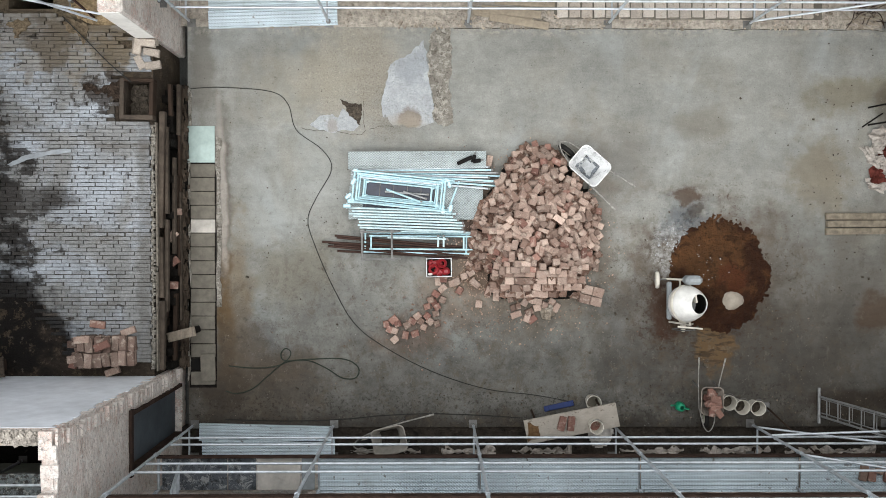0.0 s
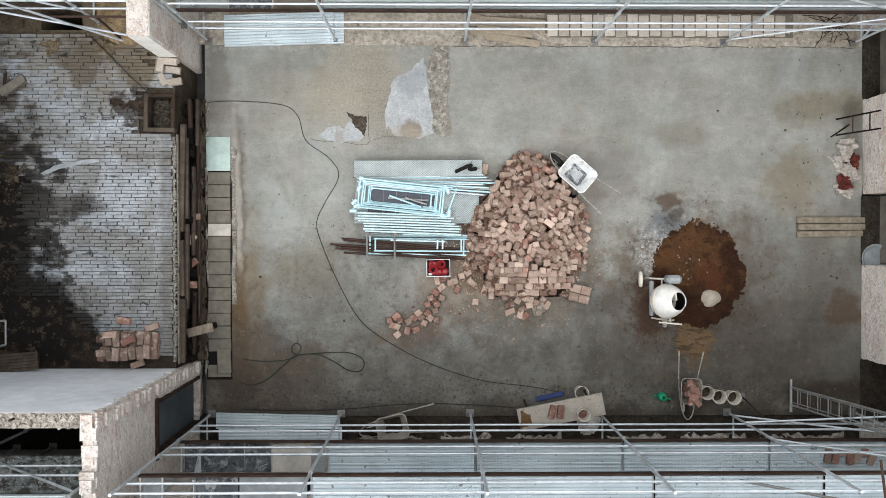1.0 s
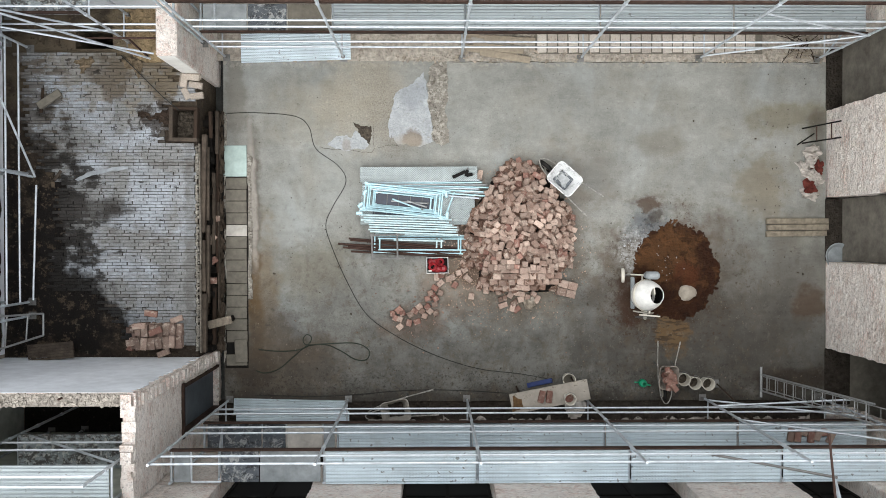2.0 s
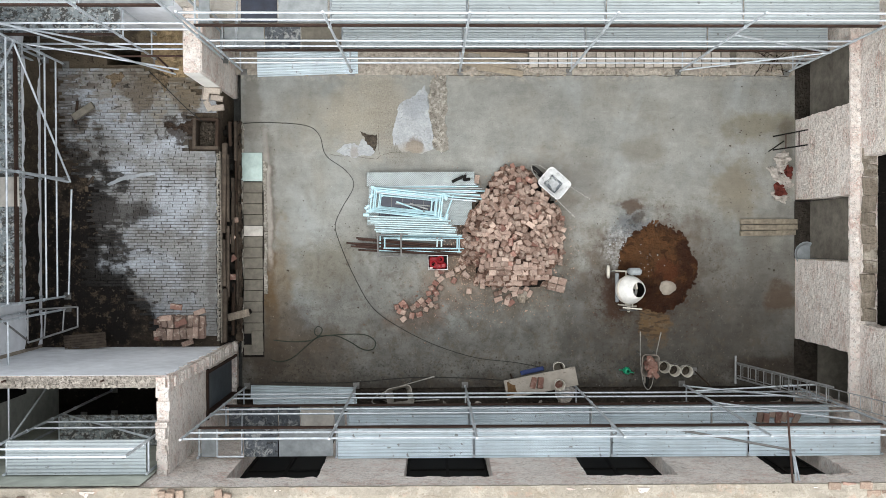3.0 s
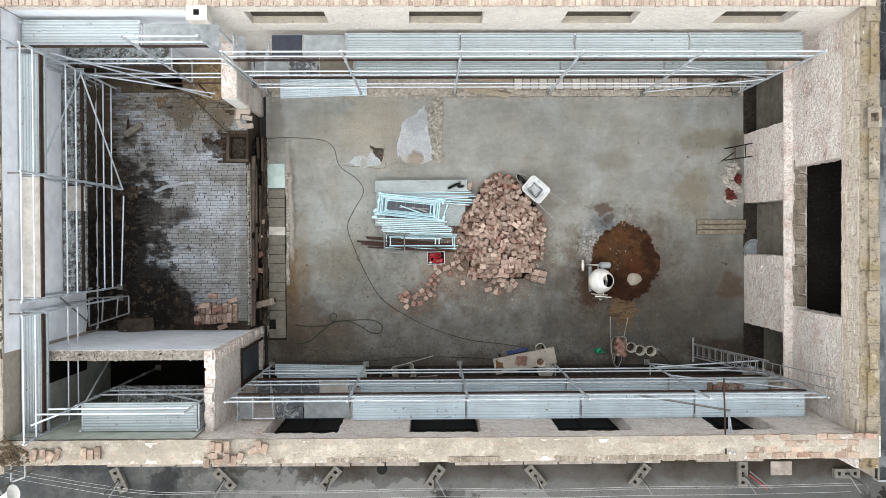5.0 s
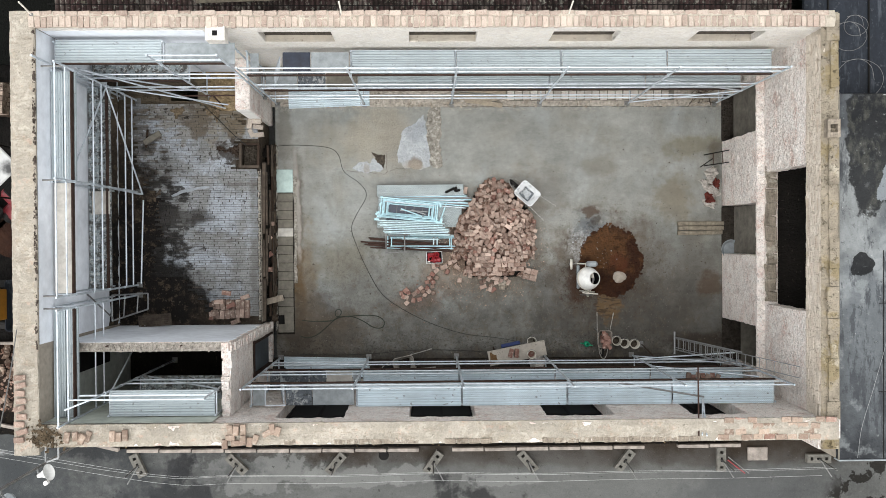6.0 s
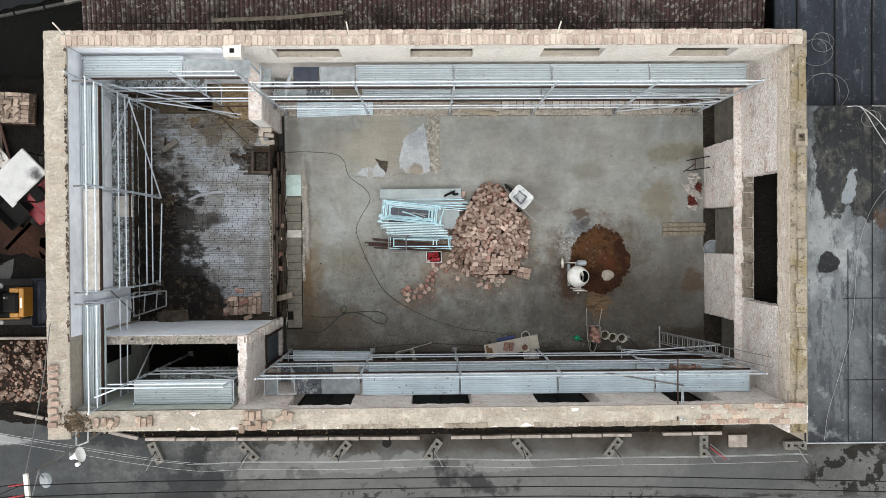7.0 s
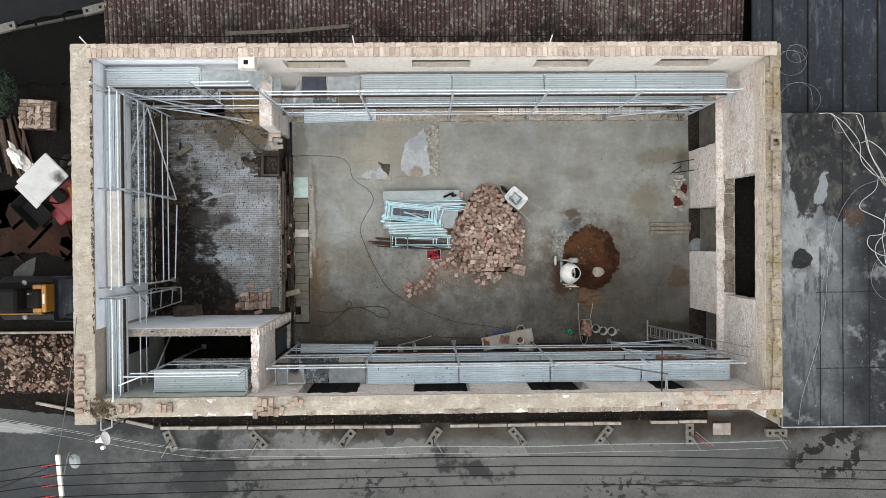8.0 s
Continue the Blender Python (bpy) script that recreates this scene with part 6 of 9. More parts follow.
part("red_bag", lump_bm(0.08, 0.08, 0.06, 9.0, 0.4), PLASTIC_RED, c).location = (-0.13, 0.06, 0.1)
part("rag", box_bm(-0.2, -0.12, -0.14, -0.1, 0.18, 0.22, 0.01), CLOTH, c)

# ---- bricks lying about ----
def heap_height(x, y):
    """The brick heap: a rounded triangle in plan, highest in its middle."""
    u = max(0.0, 1 - ((x - 1.85) / 1.2) ** 2 - ((y - 0.2) / 1.55) ** 2)
    return 0.62 * min(1.0, u * 1.3) ** 0.8


def in_heap(x, y):
    lo = 0.62 + max(0.0, (y - 0.3)) * 0.62
    hi = 2.95 - max(0.0, (y - 0.6)) * 0.75
    return -0.98 < y < 1.78 and lo < x < hi and (y > -0.45 or 0.95 < x < 2.7)


pile = thing("brick_heap", (0, 0, 0), "large heap of reclaimed pale red bricks tipped on the floor", "brick heap")
rnd = random.Random(77)
spots = []
for tries in range(9000):
    x, y = rnd.uniform(0.55, 3.0), rnd.uniform(-1.0, 1.8)
    if in_heap(x, y) and (y > -0.5 or x < 1.1) and all((x - a) ** 2 + (y - b) ** 2 > 0.0104 for a, b in spots):
        spots.append((x, y))
    if len(spots) >= 300:
        break
for x, y in spots:
    h = heap_height(x, y)
    if y < -0.35 and x > 1.0:
        tilt, rz = 5, rnd.choice((-4, 86)) + rnd.uniform(-7, 7)
    else:
        tilt, rz = 34, rnd.uniform(0, 180)
    m = pose(x, y, h + rnd.uniform(-0.01, 0.045), rnd.uniform(-tilt, tilt) + (90 if rnd.random() < 0.2 and tilt > 10 else 0), rnd.uniform(-tilt, tilt), rz)
    share("brick", rnd.choice(HALVES) if rnd.random() < 0.88 else rnd.choice(RED_HALVES), m, pile)
# the neat courses still standing along its lower edge
for j, (x0, x1, z) in enumerate(((1.15, 2.15, 0.07), (1.05, 2.6, 0.15), (1.3, 2.6, 0.22), (1.1, 2.5, 0.27))):
    x = x0
    while x < x1:
        share("brick", PALE[rnd.choice((1, 1, 2, 3))], pose(x, -0.93 + 0.128 * j + rnd.uniform(-0.01, 0.01), max(z, heap_height(x, -0.93 + 0.128 * j) - 0.02) + rnd.uniform(-0.008, 0.012), rnd.uniform(-3, 3), rnd.uniform(-3, 3), rnd.uniform(-4, 4)), pile)
        x += 0.185
# the bricks below them
# buried bricks and core are darker, the shade of the gaps in their colour
bm = bmesh.new()
for k in range(620):
    x, y = rnd.uniform(0.6, 3.0), rnd.uniform(-1.0, 1.75)
    if in_heap(x, y):
        add_box(bm, -0.11, 0.11, -0.06, 0.06, -0.035, 0.035, pose(x, y, max(0.04, heap_height(x, y) - 0.055), rnd.uniform(-40, 40), rnd.uniform(-40, 40), rnd.uniform(0, 180)))
core = grid_bm(0.5, 3.05, -1.05, 1.85, 30, 34, lambda x, y: max(-0.01, heap_height(x, y) - 0.12 if in_heap(x, y) else -0.01))
tagged(part("buried_bricks", bm, BRICK_BED, pile, "bricks deeper in the heap"), kind="stuff")
tagged(part("rubble_core", core, EARTH_SHADED, pile, "brick rubble inside the heap"), kind="stuff")

rnd = random.Random(5)


def loose(name, places, stock, label, group):
    for x, y, rz in places:
        b = thing(name, (x, y, 0.0), label, "brick", group)
        share("body", rnd.choice(stock), pose(0, 0, 0.003, rnd.uniform(-3, 3), rnd.uniform(-3, 3), rz), b)


trail = [(-0.93, -1.5, 100), (-0.8, -1.42, 40), (-0.72, -1.5, 20), (-0.78, -1.62, -20), (-0.55, -1.52, 30), (-0.45, -1.45, -30), (-0.36, -1.35, 40), (-0.3, -1.45, 60), (-0.24, -1.55, -20), (-0.18, -1.35, 50),
         (-0.12, -1.45, -40), (-0.02, -1.3, 10), (0.0, -1.5, 110), (0.0, -1.18, 30), (-0.12, -1.05, 20), (-0.02, -0.95, -30), (0.1, -1.05, 70), (0.1, -0.85, 40), (0.28, -0.75, 10), (0.36, -0.72, 110), (-0.4, -1.68, 20), (-0.58, -1.7, 80),
         (-0.78, -1.78, 40), (0.12, -0.68, 0), (0.02, -0.72, 95), (0.42, -0.88, 60), (0.5, -0.62, 15), (-0.05, -1.12, -60), (-0.18, -1.18, 15), (-0.88, -1.6, 70)]
loose("brick", trail, HALVES[1:4] + RED_HALVES[1:4], "worn reddish brick in a curved trail on the floor", "brick trail")
few = [(0.96, 1.5, 80), (0.77, -1.13, 85), (1.36, -1.05, 15), (1.4, -1.2, 110), (1.5, -1.17, 100), (1.46, -1.33, 20), (1.62, -1.1, 60), (1.74, -1.04, 70), (1.7, -1.28, 30), (1.84, -1.08, -10), (1.66, -1.38, 70), (1.76, -1.42, 40), (1.98, -1.15, 70),
       (2.12, -1.08, -30), (1.85, -1.2, 10), (2.2, -1.2, 60), (0.62, -0.55, 30), (0.72, -0.35, 80), (0.66, -0.05, 20), (0.7, -0.75, -40)]
loose("brick", few, HALVES + HALVES + RED_HALVES[:1], "worn brick lying loose beside the heap", "loose bricks")
b = thing("brick_lump", (2.03, -1.28, 0), "pale lump of mortared brickwork on the floor", "brickwork", rz=15)
for x, y, z, rz in ((-0.06, 0.0, 0.0, 92), (0.07, 0.01, 0.0, 88), (0.0, -0.03, 0.075, 70)):
    part("half_brick", box_bm(-0.11, 0.11, -0.06, 0.06, 0, 0.075, 0.012), TRIM_GREY, b).matrix_basis = pose(x, y, z, 0, 0, rz)
b = thing("brick_stack", (2.83, -0.97, 0), "neat small stack of pale bricks beside the heap", "brick stack", rz=-14)
cube = [brick_mesh("brick", BRICK_PALE, 0.2, 0.165, 0.1, 240 + i, 0.008) for i in range(2)]
for z in range(2):
    for i in range(2):
        for j in range(2):
            share("brick", cube[(i + j) % 2], pose(-0.104 + 0.208 * i, -0.087 + 0.174 * j, 0.104 * z, 0, 0, rnd.uniform(-2, 2)), b)
# mortar gravel round the heap
bm = bmesh.new()
for k in range(1500):
    a, r = rnd.uniform(0, 6.283), rnd.gauss(1.0, 0.16)
    x, y = 1.6 + 1.4 * r * math.cos(a), -0.1 + 1.5 * r * math.sin(a)
    if rnd.random() < 0.6:
        x, y = rnd.gauss(0.75, 0.3), rnd.gauss(-0.4, 0.55)
    s = rnd.uniform(0.003, 0.012) * (2 if rnd.random() < 0.08 else 1)
    add_box(bm, -s, s, -s * rnd.uniform(0.5, 1), s * 0.8, 0, s, pose(x, y, 0, rnd.uniform(-20, 20), 0, rnd.uniform(0, 90)))
tagged(finish("brick_crumbs", bm, plain("mortar_gravel", (150, 128, 112), 0.9, grain=4, lo=0.4, hi=1.5, local=False)), "small brick crumbs and mortar chips on the floor", "rubble", kind="stuff")
bm = bmesh.new()
for k in range(2600):
    x, y = rnd.uniform(-4.4, 8.3), rnd.uniform(-3.4, 3.9)
    if noise.noise(Vector((x * 0.8, y * 0.8, 2.2))) < 0.22 + 0.09 * y:
        continue
    s = rnd.choice((0.003, 0.004, 0.005, 0.006, 0.012)) * rnd.uniform(0.6, 1.4)
    add_box(bm, -s, s, -s * 0.7, s * 0.7, 0, s * 0.6, pose(x, y, 0, 0, 0, rnd.uniform(0, 180)))
tagged(finish("floor_litter", bm, plain("grit", (96, 88, 78), 0.9, grain=9, lo=0.2, hi=2.2, local=False)), "scattered splinters and grit on the floor", "litter", kind="stuff")

# ---- sand, cement and the mixer ----
def mound_bm(cx, cy, rx, ry, h, seed, rag=0.35, n=44):
    bm = bmesh.new()

    def height(x, y):
        d = math.hypot((x - cx) / rx, (y - cy) / ry) + rag * noise.noise(Vector((x * 2.2 + seed, y * 2.2, seed))) + 0.09 * noise.noise(Vector((x * 9, y * 9, seed))) + 0.07 * noise.noise(Vector((x * 21, y * 21, seed)))
        return h * max(-0.3, 1 - d ** 2) * (1 + 0.5 * noise.noise(Vector((x * 4, y * 4, seed + 3))))
    g = grid_bm(cx - rx * 1.5, cx + rx * 1.5, cy - ry * 1.5, cy + ry * 1.5, n, n, height)
    dead = [f for f in g.faces if all(v.co.z <= -0.02 * h for v in f.verts)]
    bmesh.ops.delete(g, geom=dead, context="FACES")
    bm.free()
    for v in g.verts:
        v.co.z = max(v.co.z, -0.004)
    return g


def mound(name, mat, label, *a, **k):
    return tagged(finish(name, mound_bm(*a, **k), mat, smooth=True), label, "heap", kind="stuff")


mound("sand_heap", SAND, "spread heap of wet red-brown sand round the mixer", 5.22, -0.6, 0.96, 1.06, 0.1, 3, 0.14, 170)
mound("cement_patch", plain("pale_dry_cement", (160, 152, 140), 0.95, grain=8, lo=0.8, hi=1.1), "small pale mound of cement on the sand", 5.46, -1.06, 0.23, 0.22, 0.2, 7, 0.3, 30)
bm = bmesh.new()
rnd = random.Random(88)
for k in range(130):
    cx, cy, s = rnd.choice(((5.12, -0.5, 0.11), (4.5, -0.2, 0.17), (4.45, -0.28, 0.2)))
    e = rnd.uniform(0.003, 0.012) * (2 if rnd.random() < 0.1 else 1)
    x, y = rnd.gauss(cx, s), rnd.gauss(cy, s)
    add_box(bm, -e, e, -e * 0.7, e * 0.7, 0, e, pose(x, y, 0.0 if x < 4.75 else 0.09, rnd.uniform(-20, 20), rnd.uniform(-20, 20), rnd.uniform(0, 90)))
tagged(finish("cement_crumbs", bm, LIME), "white cement crumbs on floor and sand", "crumbs", kind="stuff")
mx = thing("concrete_mixer", (4.4, -1.08, 0), "white enamelled drum concrete mixer with small wheels", "concrete mixer")
dr = pose(0.02, 0, 0.62, 0, 24, 8) @ Matrix.Diagonal((0.94, 0.94, 0.8, 1))
part("drum", lathe_bm([(0.02, -0.3), (0.2, -0.29), (0.32, -0.14), (0.345, 0.02), (0.335, 0.14), (0.27, 0.32), (0.2, 0.44), (0.185, 0.46), (0.18, 0.44), (0.25, 0.3), (0.31, 0.12), (0.31, 0.0), (0.2, -0.2)], 28, dr), ENAMEL, mx, "white drum with an open mouth", smooth=True)
# black lining puts the shade within the drum into the colour
part("drum_lining", lathe_bm([(0.178, 0.42), (0.245, 0.29), (0.3, 0.1), (0.28, -0.1), (0.001, -0.2)], 24, dr), BLACK, mx, "dark inside of the drum")
part("drum_ring", lathe_bm([(0.35, -0.03), (0.36, 0.0), (0.36, 0.04), (0.35, 0.07)], 28, dr), PLASTIC_W, mx)
part("yoke", box_bm(-0.25, -0.17, -0.3, 0.38, 0.36, 0.46, 0.02), PLATE_GREY, mx, "pale grey support arm behind the drum")
part("paddle", box_bm(-0.02, 0.02, 0.02, 0.2, 0.12, 0.38, 0.004, dr), PLASTIC_W, mx)
part("motor_box", box_bm(0.0, 0.3, 0.34, 0.5, 0.45, 0.74, 0.05), PLATE_GREY, mx, "white motor housing")
part("stand", tube_bm(((-0.25, 0.42, 0.12), (0.1, 0.42, 0.62)), ((0.1, 0.42, 0.62), (0.3, 0.42, 0.05)), ((-0.1, -0.38, 0.05), (0.1, -0.38, 0.62)), ((0.1, -0.38, 0.62), (0.33, -0.42, 0.05)), ((0.05, 0.42, 0.2), (0.05, -0.38, 0.2)), ((0.1, 0.42, 0.62), (0.1, -0.38, 0.62)), r=0.018), PLASTIC_W, mx)
part("axle", tube_bm(((-0.38, 0.42, 0.2), (0.0, 0.4, 0.2)), r=0.014), STEEL_DULL, mx)
for x, y in ((-0.36, 0.4), (0.12, -0.4)):
    w = part("wheel", lathe_bm([(0.03, -0.04), (0.12, -0.035), (0.15, -0.03), (0.16, 0.0), (0.15, 0.03), (0.12, 0.035), (0.03, 0.04)], 18, pose(x, y, 0.16, 0, 80, 0)), PLASTIC_W, mx, "small pale wheel", smooth=True)
    part("hub", lathe_bm([(0.001, -0.06), (0.03, -0.055), (0.03, 0.055), (0.001, 0.06)], 10, pose(x, y, 0.16, 0, 80, 0)), STEEL_DULL, w)
part("handwheel", lathe_bm([(0.2, -0.01), (0.215, 0), (0.2, 0.01), (0.19, 0), (0.2, -0.01)], 20, pose(0.03, -0.47, 0.5, 90, 0, 0)), STEEL_DULL, mx)
part("foot_bar", tube_bm(((-0.14, -0.4, 0.7), (0.3, -0.44, 0.7)), r=0.016), PLASTIC_W, mx)


# ---- wheelbarrows ----
def tray_bm(l0, w0, l1, w1, z0, z1, t=0.012):
    """An open tapered tray with rounded corners."""
    def ring(l, w, z, c):
        out = []
        for sx, sy, a0 in ((1, 1, 0), (-1, 1, 90), (-1, -1, 180), (1, -1, 270)):
            for k in range(5):
                a = radians(a0 + 22.5 * k)
                out.append((sx * (l / 2 - c) + c * math.cos(a), sy * (w / 2 - c) + c * math.sin(a), z))
        return out
    bm = bmesh.new()
    rings = [[bm.verts.new(p) for p in ring(*r)] for r in ((l0, w0, z0, 0.06), (l1, w1, z1, 0.09), (l1 + 0.03, w1 + 0.03, z1, 0.1), (l1 + 0.03, w1 + 0.03, z1 - 0.02, 0.1), (l0 + 0.01, w0 + 0.01, z0 - 0.01, 0.06))]
    for a, b in zip(rings, rings[1:]):
        for k in range(20):
            bm.faces.new((a[k], a[(k + 1) % 20], b[(k + 1) % 20], b[k]))
    bm.faces.new(rings[0])
    bm.faces.new(rings[-1][::-1])
    return bm


def wheelbarrow(x, y, rz, tray_mat, label, size=0.95):
    """Wheel towards -x, handles towards +x."""
    w = thing("wheelbarrow", (x, y, 0), label, "wheelbarrow", "wheelbarrows", rz=rz)
    part("tray", tray_bm(0.38 * size, 0.3 * size, 0.66 * size, 0.52 * size, 0.34, 0.62), tray_mat, w)
    for s in (-1, 1):
        part("handle", tube_bm(((-0.45, s * 0.05, 0.2), (-0.2, s * 0.17, 0.32)), ((-0.2, s * 0.17, 0.32), (0.35, s * 0.22, 0.36)), ((0.35, s * 0.22, 0.36), (0.85, s * 0.27, 0.5)), r=0.013), HANDLE, w)
        part("grip", tube_bm(((0.72, s * 0.256, 0.465), (0.87, s * 0.273, 0.505)), r=0.018), HANDLE, w)
        part("leg", tube_bm(((0.22, s * 0.2, 0.35), (0.3, s * 0.22, 0.0)), r=0.015), STEEL_DULL, w)
    wh = part("wheel", lathe_bm([(0.1, -0.03), (0.15, -0.045), (0.19, -0.03), (0.2, 0.0), (0.19, 0.03), (0.15, 0.045), (0.1, 0.03)], 20, pose(-0.45, 0, 0.2, 90, 0, 0)), RUBBER, w, smooth=True)
    part("rim", lathe_bm([(0.001, -0.02), (0.105, -0.02), (0.105, 0.02), (0.001, 0.02)], 16, pose(-0.45, 0, 0.2, 90, 0, 0)), PLASTIC_W, wh)
    part("wheel_guard", hose_bm([(-0.2, 0.17, 0.34), (-0.52, 0.11, 0.42), (-0.66, 0, 0.44), (-0.52, -0.11, 0.42), (-0.2, -0.17, 0.34)], 0.012), HANDLE, w)
    return w


wb = wheelbarrow(2.71, 1.37, -41, TRAY, "white wheelbarrow with dried mortar in its tray")
part("dried_mortar", sheet_bm([(-0.19, -0.15), (0.19, -0.15), (0.19, 0.15), (-0.19, 0.15)], 0.345, 0.375, 0.018, 5), PLATE_DARK, wb, "dark dried mortar residue")
part("pale_mortar", sheet_bm([(-0.12, -0.08), (0.13, -0.09), (0.13, 0.09), (-0.12, 0.08)], 0.37, 0.381, 0.02, 5), CEMENT, wb, "pale mortar crust")
wb2 = wheelbarrow(4.94, -2.84, 88, plain("dirty_barrow_paint", (150, 142, 132), 0.7, grain=7, lo=0.45, hi=1.2), "dusty pale wheelbarrow loaded with red bricks", 0.84)
wb2.scale = (0.88, 0.88, 0.88)
for k in range(16):
    share("brick", RED[k % 4], pose(rnd.uniform(-0.27, 0.2), rnd.uniform(-0.13, 0.11), 0.42 + 0.02 * k, rnd.uniform(-25, 25), rnd.uniform(-25, 25), rnd.uniform(0, 180)), wb2)
wb3 = wheelbarrow(-0.85, -3.52, 12, WOOD_GREY, "dirty beige wheelbarrow parked under the scaffold rails", 0.88)
part("dirt", sheet_bm([(-0.17, -0.13), (0.17, -0.13), (0.18, 0.13), (-0.17, 0.13)], 0.35, 0.4, 0.015, 5), DARK_EARTH, wb3, "dark dirt in the tray")


# ---- buckets, can, board, planks, ladder ----
def bucket(x, y, z, fill, label, r=0.132, tilt=0):
    b = thing("bucket", (x, y, z), label, "bucket", "buckets")
    part("pail", lathe_bm([(0.001, 0.004), (r * 0.8, 0.0), (r, 0.28), (r * 1.06, 0.285), (r * 1.06, 0.3), (r * 0.97, 0.3), (r * 0.78, 0.02), (0.001, 0.02)], 22, pose(0, 0, 0, tilt, 0, 0)), PLASTIC_W, b, smooth=False)
    part("contents", lathe_bm([(0.001, 0.1), (r * 0.83, 0.1)], 16, pose(0, 0, 0, tilt, 0, 0)), fill, b)
    part("bail", hose_bm([(-r, 0, 0.27), (-r * 0.7, r * 0.9, 0.3), (0, r * 1.3, 0.31), (r * 0.7, r * 0.9, 0.3), (r, 0, 0.27)], 0.005), STEEL_DULL, b)
    return b


# dark filling stands for the shade inside these pails
for x, y in ((5.34, -2.92), (5.58, -3.0), (5.87, -3.02)):
    bucket(x, y, 0, BROKEN_DARK, "dusty white plastic bucket with its inner shade as a dark filling")
bucket(2.86, -2.92, 0, SLAB, "white plastic bucket behind the trestle board")

wc = thing("watering_can", (4.5, -3.03, 0), "small green plastic watering can on the floor", "watering can", rz=-12)
part("body", lathe_bm([(0.001, 0), (0.085, 0.0), (0.09, 0.06), (0.08, 0.16), (0.045, 0.2), (0.035, 0.2), (0.07, 0.15), (0.08, 0.05), (0.001, 0.03)], 18), PLASTIC_GREEN, wc, smooth=True)
part("spout", tube_bm(((-0.07, 0, 0.05), (-0.2, 0, 0.18)), r=0.016), PLASTIC_GREEN, wc)
part("handle", hose_bm([(0.03, 0, 0.2), (0.12, 0, 0.22), (0.15, 0, 0.14), (0.085, 0, 0.06)], 0.012), PLASTIC_GREEN, wc)

BOARD = Mat("mortar_smeared_board", rgb(158, 152, 142), 0.85)
BOARD.tint(BOARD.noise(3, 7, 0.7, local=True), 0.7, 1.15).mix(BOARD.ramp(BOARD.noise(6, 7, 0.72, local=True), 0.66, 0.8), rgb(84, 72, 62), amount=0.7)
BOARD.bump(BOARD.noise(20, 5, local=True), 0.006)
BOARD = BOARD.m
bd = thing("trestle_board", (2.38, -3.19, 0), "thick stained workboard on low trestles", "board", rz=11)
part("board", box_bm(-0.83, 0.83, -0.215, 0.215, 0.7, 0.75, 0.006), BOARD, bd)
part("stain", sheet_bm([(-0.81, -0.18), (-0.6, -0.12), (-0.58, 0.1), (-0.8, 0.18)], 0.751, 0.7535, 0.02, 5), WOOD_RAW_BROWN, bd, "brown stain on the board")
for x in (-0.6, 0.6):
    part("trestle", tube_bm(((x, -0.2, 0.0), (x, -0.05, 0.7)), ((x, 0.2, 0.0), (x, 0.05, 0.7)), ((x, -0.12, 0.35), (x, 0.12, 0.35)), r=0.02), WOOD_DARK, bd)
for dx, rz in ((2.2, 76), (2.36, 84)):
    b = thing("brick", (dx, -3.18, 0.752), "red brick lying on the workboard", "brick", "bricks on the board")
    share("body", RED[0], pose(0, 0, 0, 0, 0, rz), b)
bucket(2.76, -3.19, 0.752, BRICK_RED, "white plastic bucket of brick chips on the workboard", 0.115)
pb = thing("plastic_bag", (3.02, -3.5, -0.04), "translucent crumpled plastic bag under the board", "bag")
part("bag", mound_bm(0, 0, 0.2, 0.26, 0.3, 5, 0.4, 24), CLOTH, pb)
bl = thing("blue_sheet", (2.26, -3.02, 0.01), "folded blue plastic sheet on the floor", "sheet", rz=12)
part("fold", box_bm(-0.28, 0.28, -0.06, 0.045, 0, 0.03, 0.01), PLASTIC_BLUE, bl)
part("fold", box_bm(-0.2, 0.24, -0.05, 0.05, 0.03, 0.045, 0.008), PLASTIC_BLUE, bl)
PLANK = plain("grey_weathered_plank", (126, 118, 104), 0.9, grain=9, lo=0.55, hi=1.2)
for i in range(3):
    p = thing("plank", (7.88, 0.49 - 0.135 * i, 0.03 * (i % 2)), "weathered wooden plank lying by the end wall", "plank", "planks by the doorway", rz=0.4 * i)
    part("board", box_bm(-0.68, 0.68 - 0.02 * i, -0.06, 0.062, 0.0, 0.07 + 0.02 * (i == 1), 0.005), PLANK, p)

ld = thing("ladder", (7.1, -3.03, 0.0), "long bright aluminium extension ladder leaning on the end wall", "ladder")
for i, (z1, off) in enumerate(((3.2, 0.0), (5.3, 0.05))):
    a, b = Vector((0.0, 0.0, 0.05)), Vector((1.27, -0.02, 5.3))
    b = a.lerp(b, z1 / 5.3)
    for s in (-1, 1):
        part("rail", tube_bm((a + Vector((off, s * (0.18 - off), 0)), b + Vector((off, s * (0.18 - off), 0))), r=0.02 - 0.009 * i, n=6), STEEL_MID, ld)
    for k in range(int(z1 / 0.28)):
        c = a.lerp(b, (k + 0.7) * 0.28 / z1)
        part("rung", tube_bm((c + Vector((off, -0.18 + off, 0)), c + Vector((off, 0.18 - off, 0))), r=0.013 - 0.006 * i, n=6), STEEL_MID, ld)
part("stabiliser", tube_bm(((0, -0.32, 0.05), (0, 0.34, 0.05)), r=0.03), STEEL_MID, ld)

sh = thing("shovel", (6.12, -3.05, 0.02), "worn shovel leaning by the buckets", "shovel")
part("shaft", tube_bm(((0.0, 0, 0.06), (0.5, -0.62, 0.9)), r=0.016), WOOD_DARK, sh)
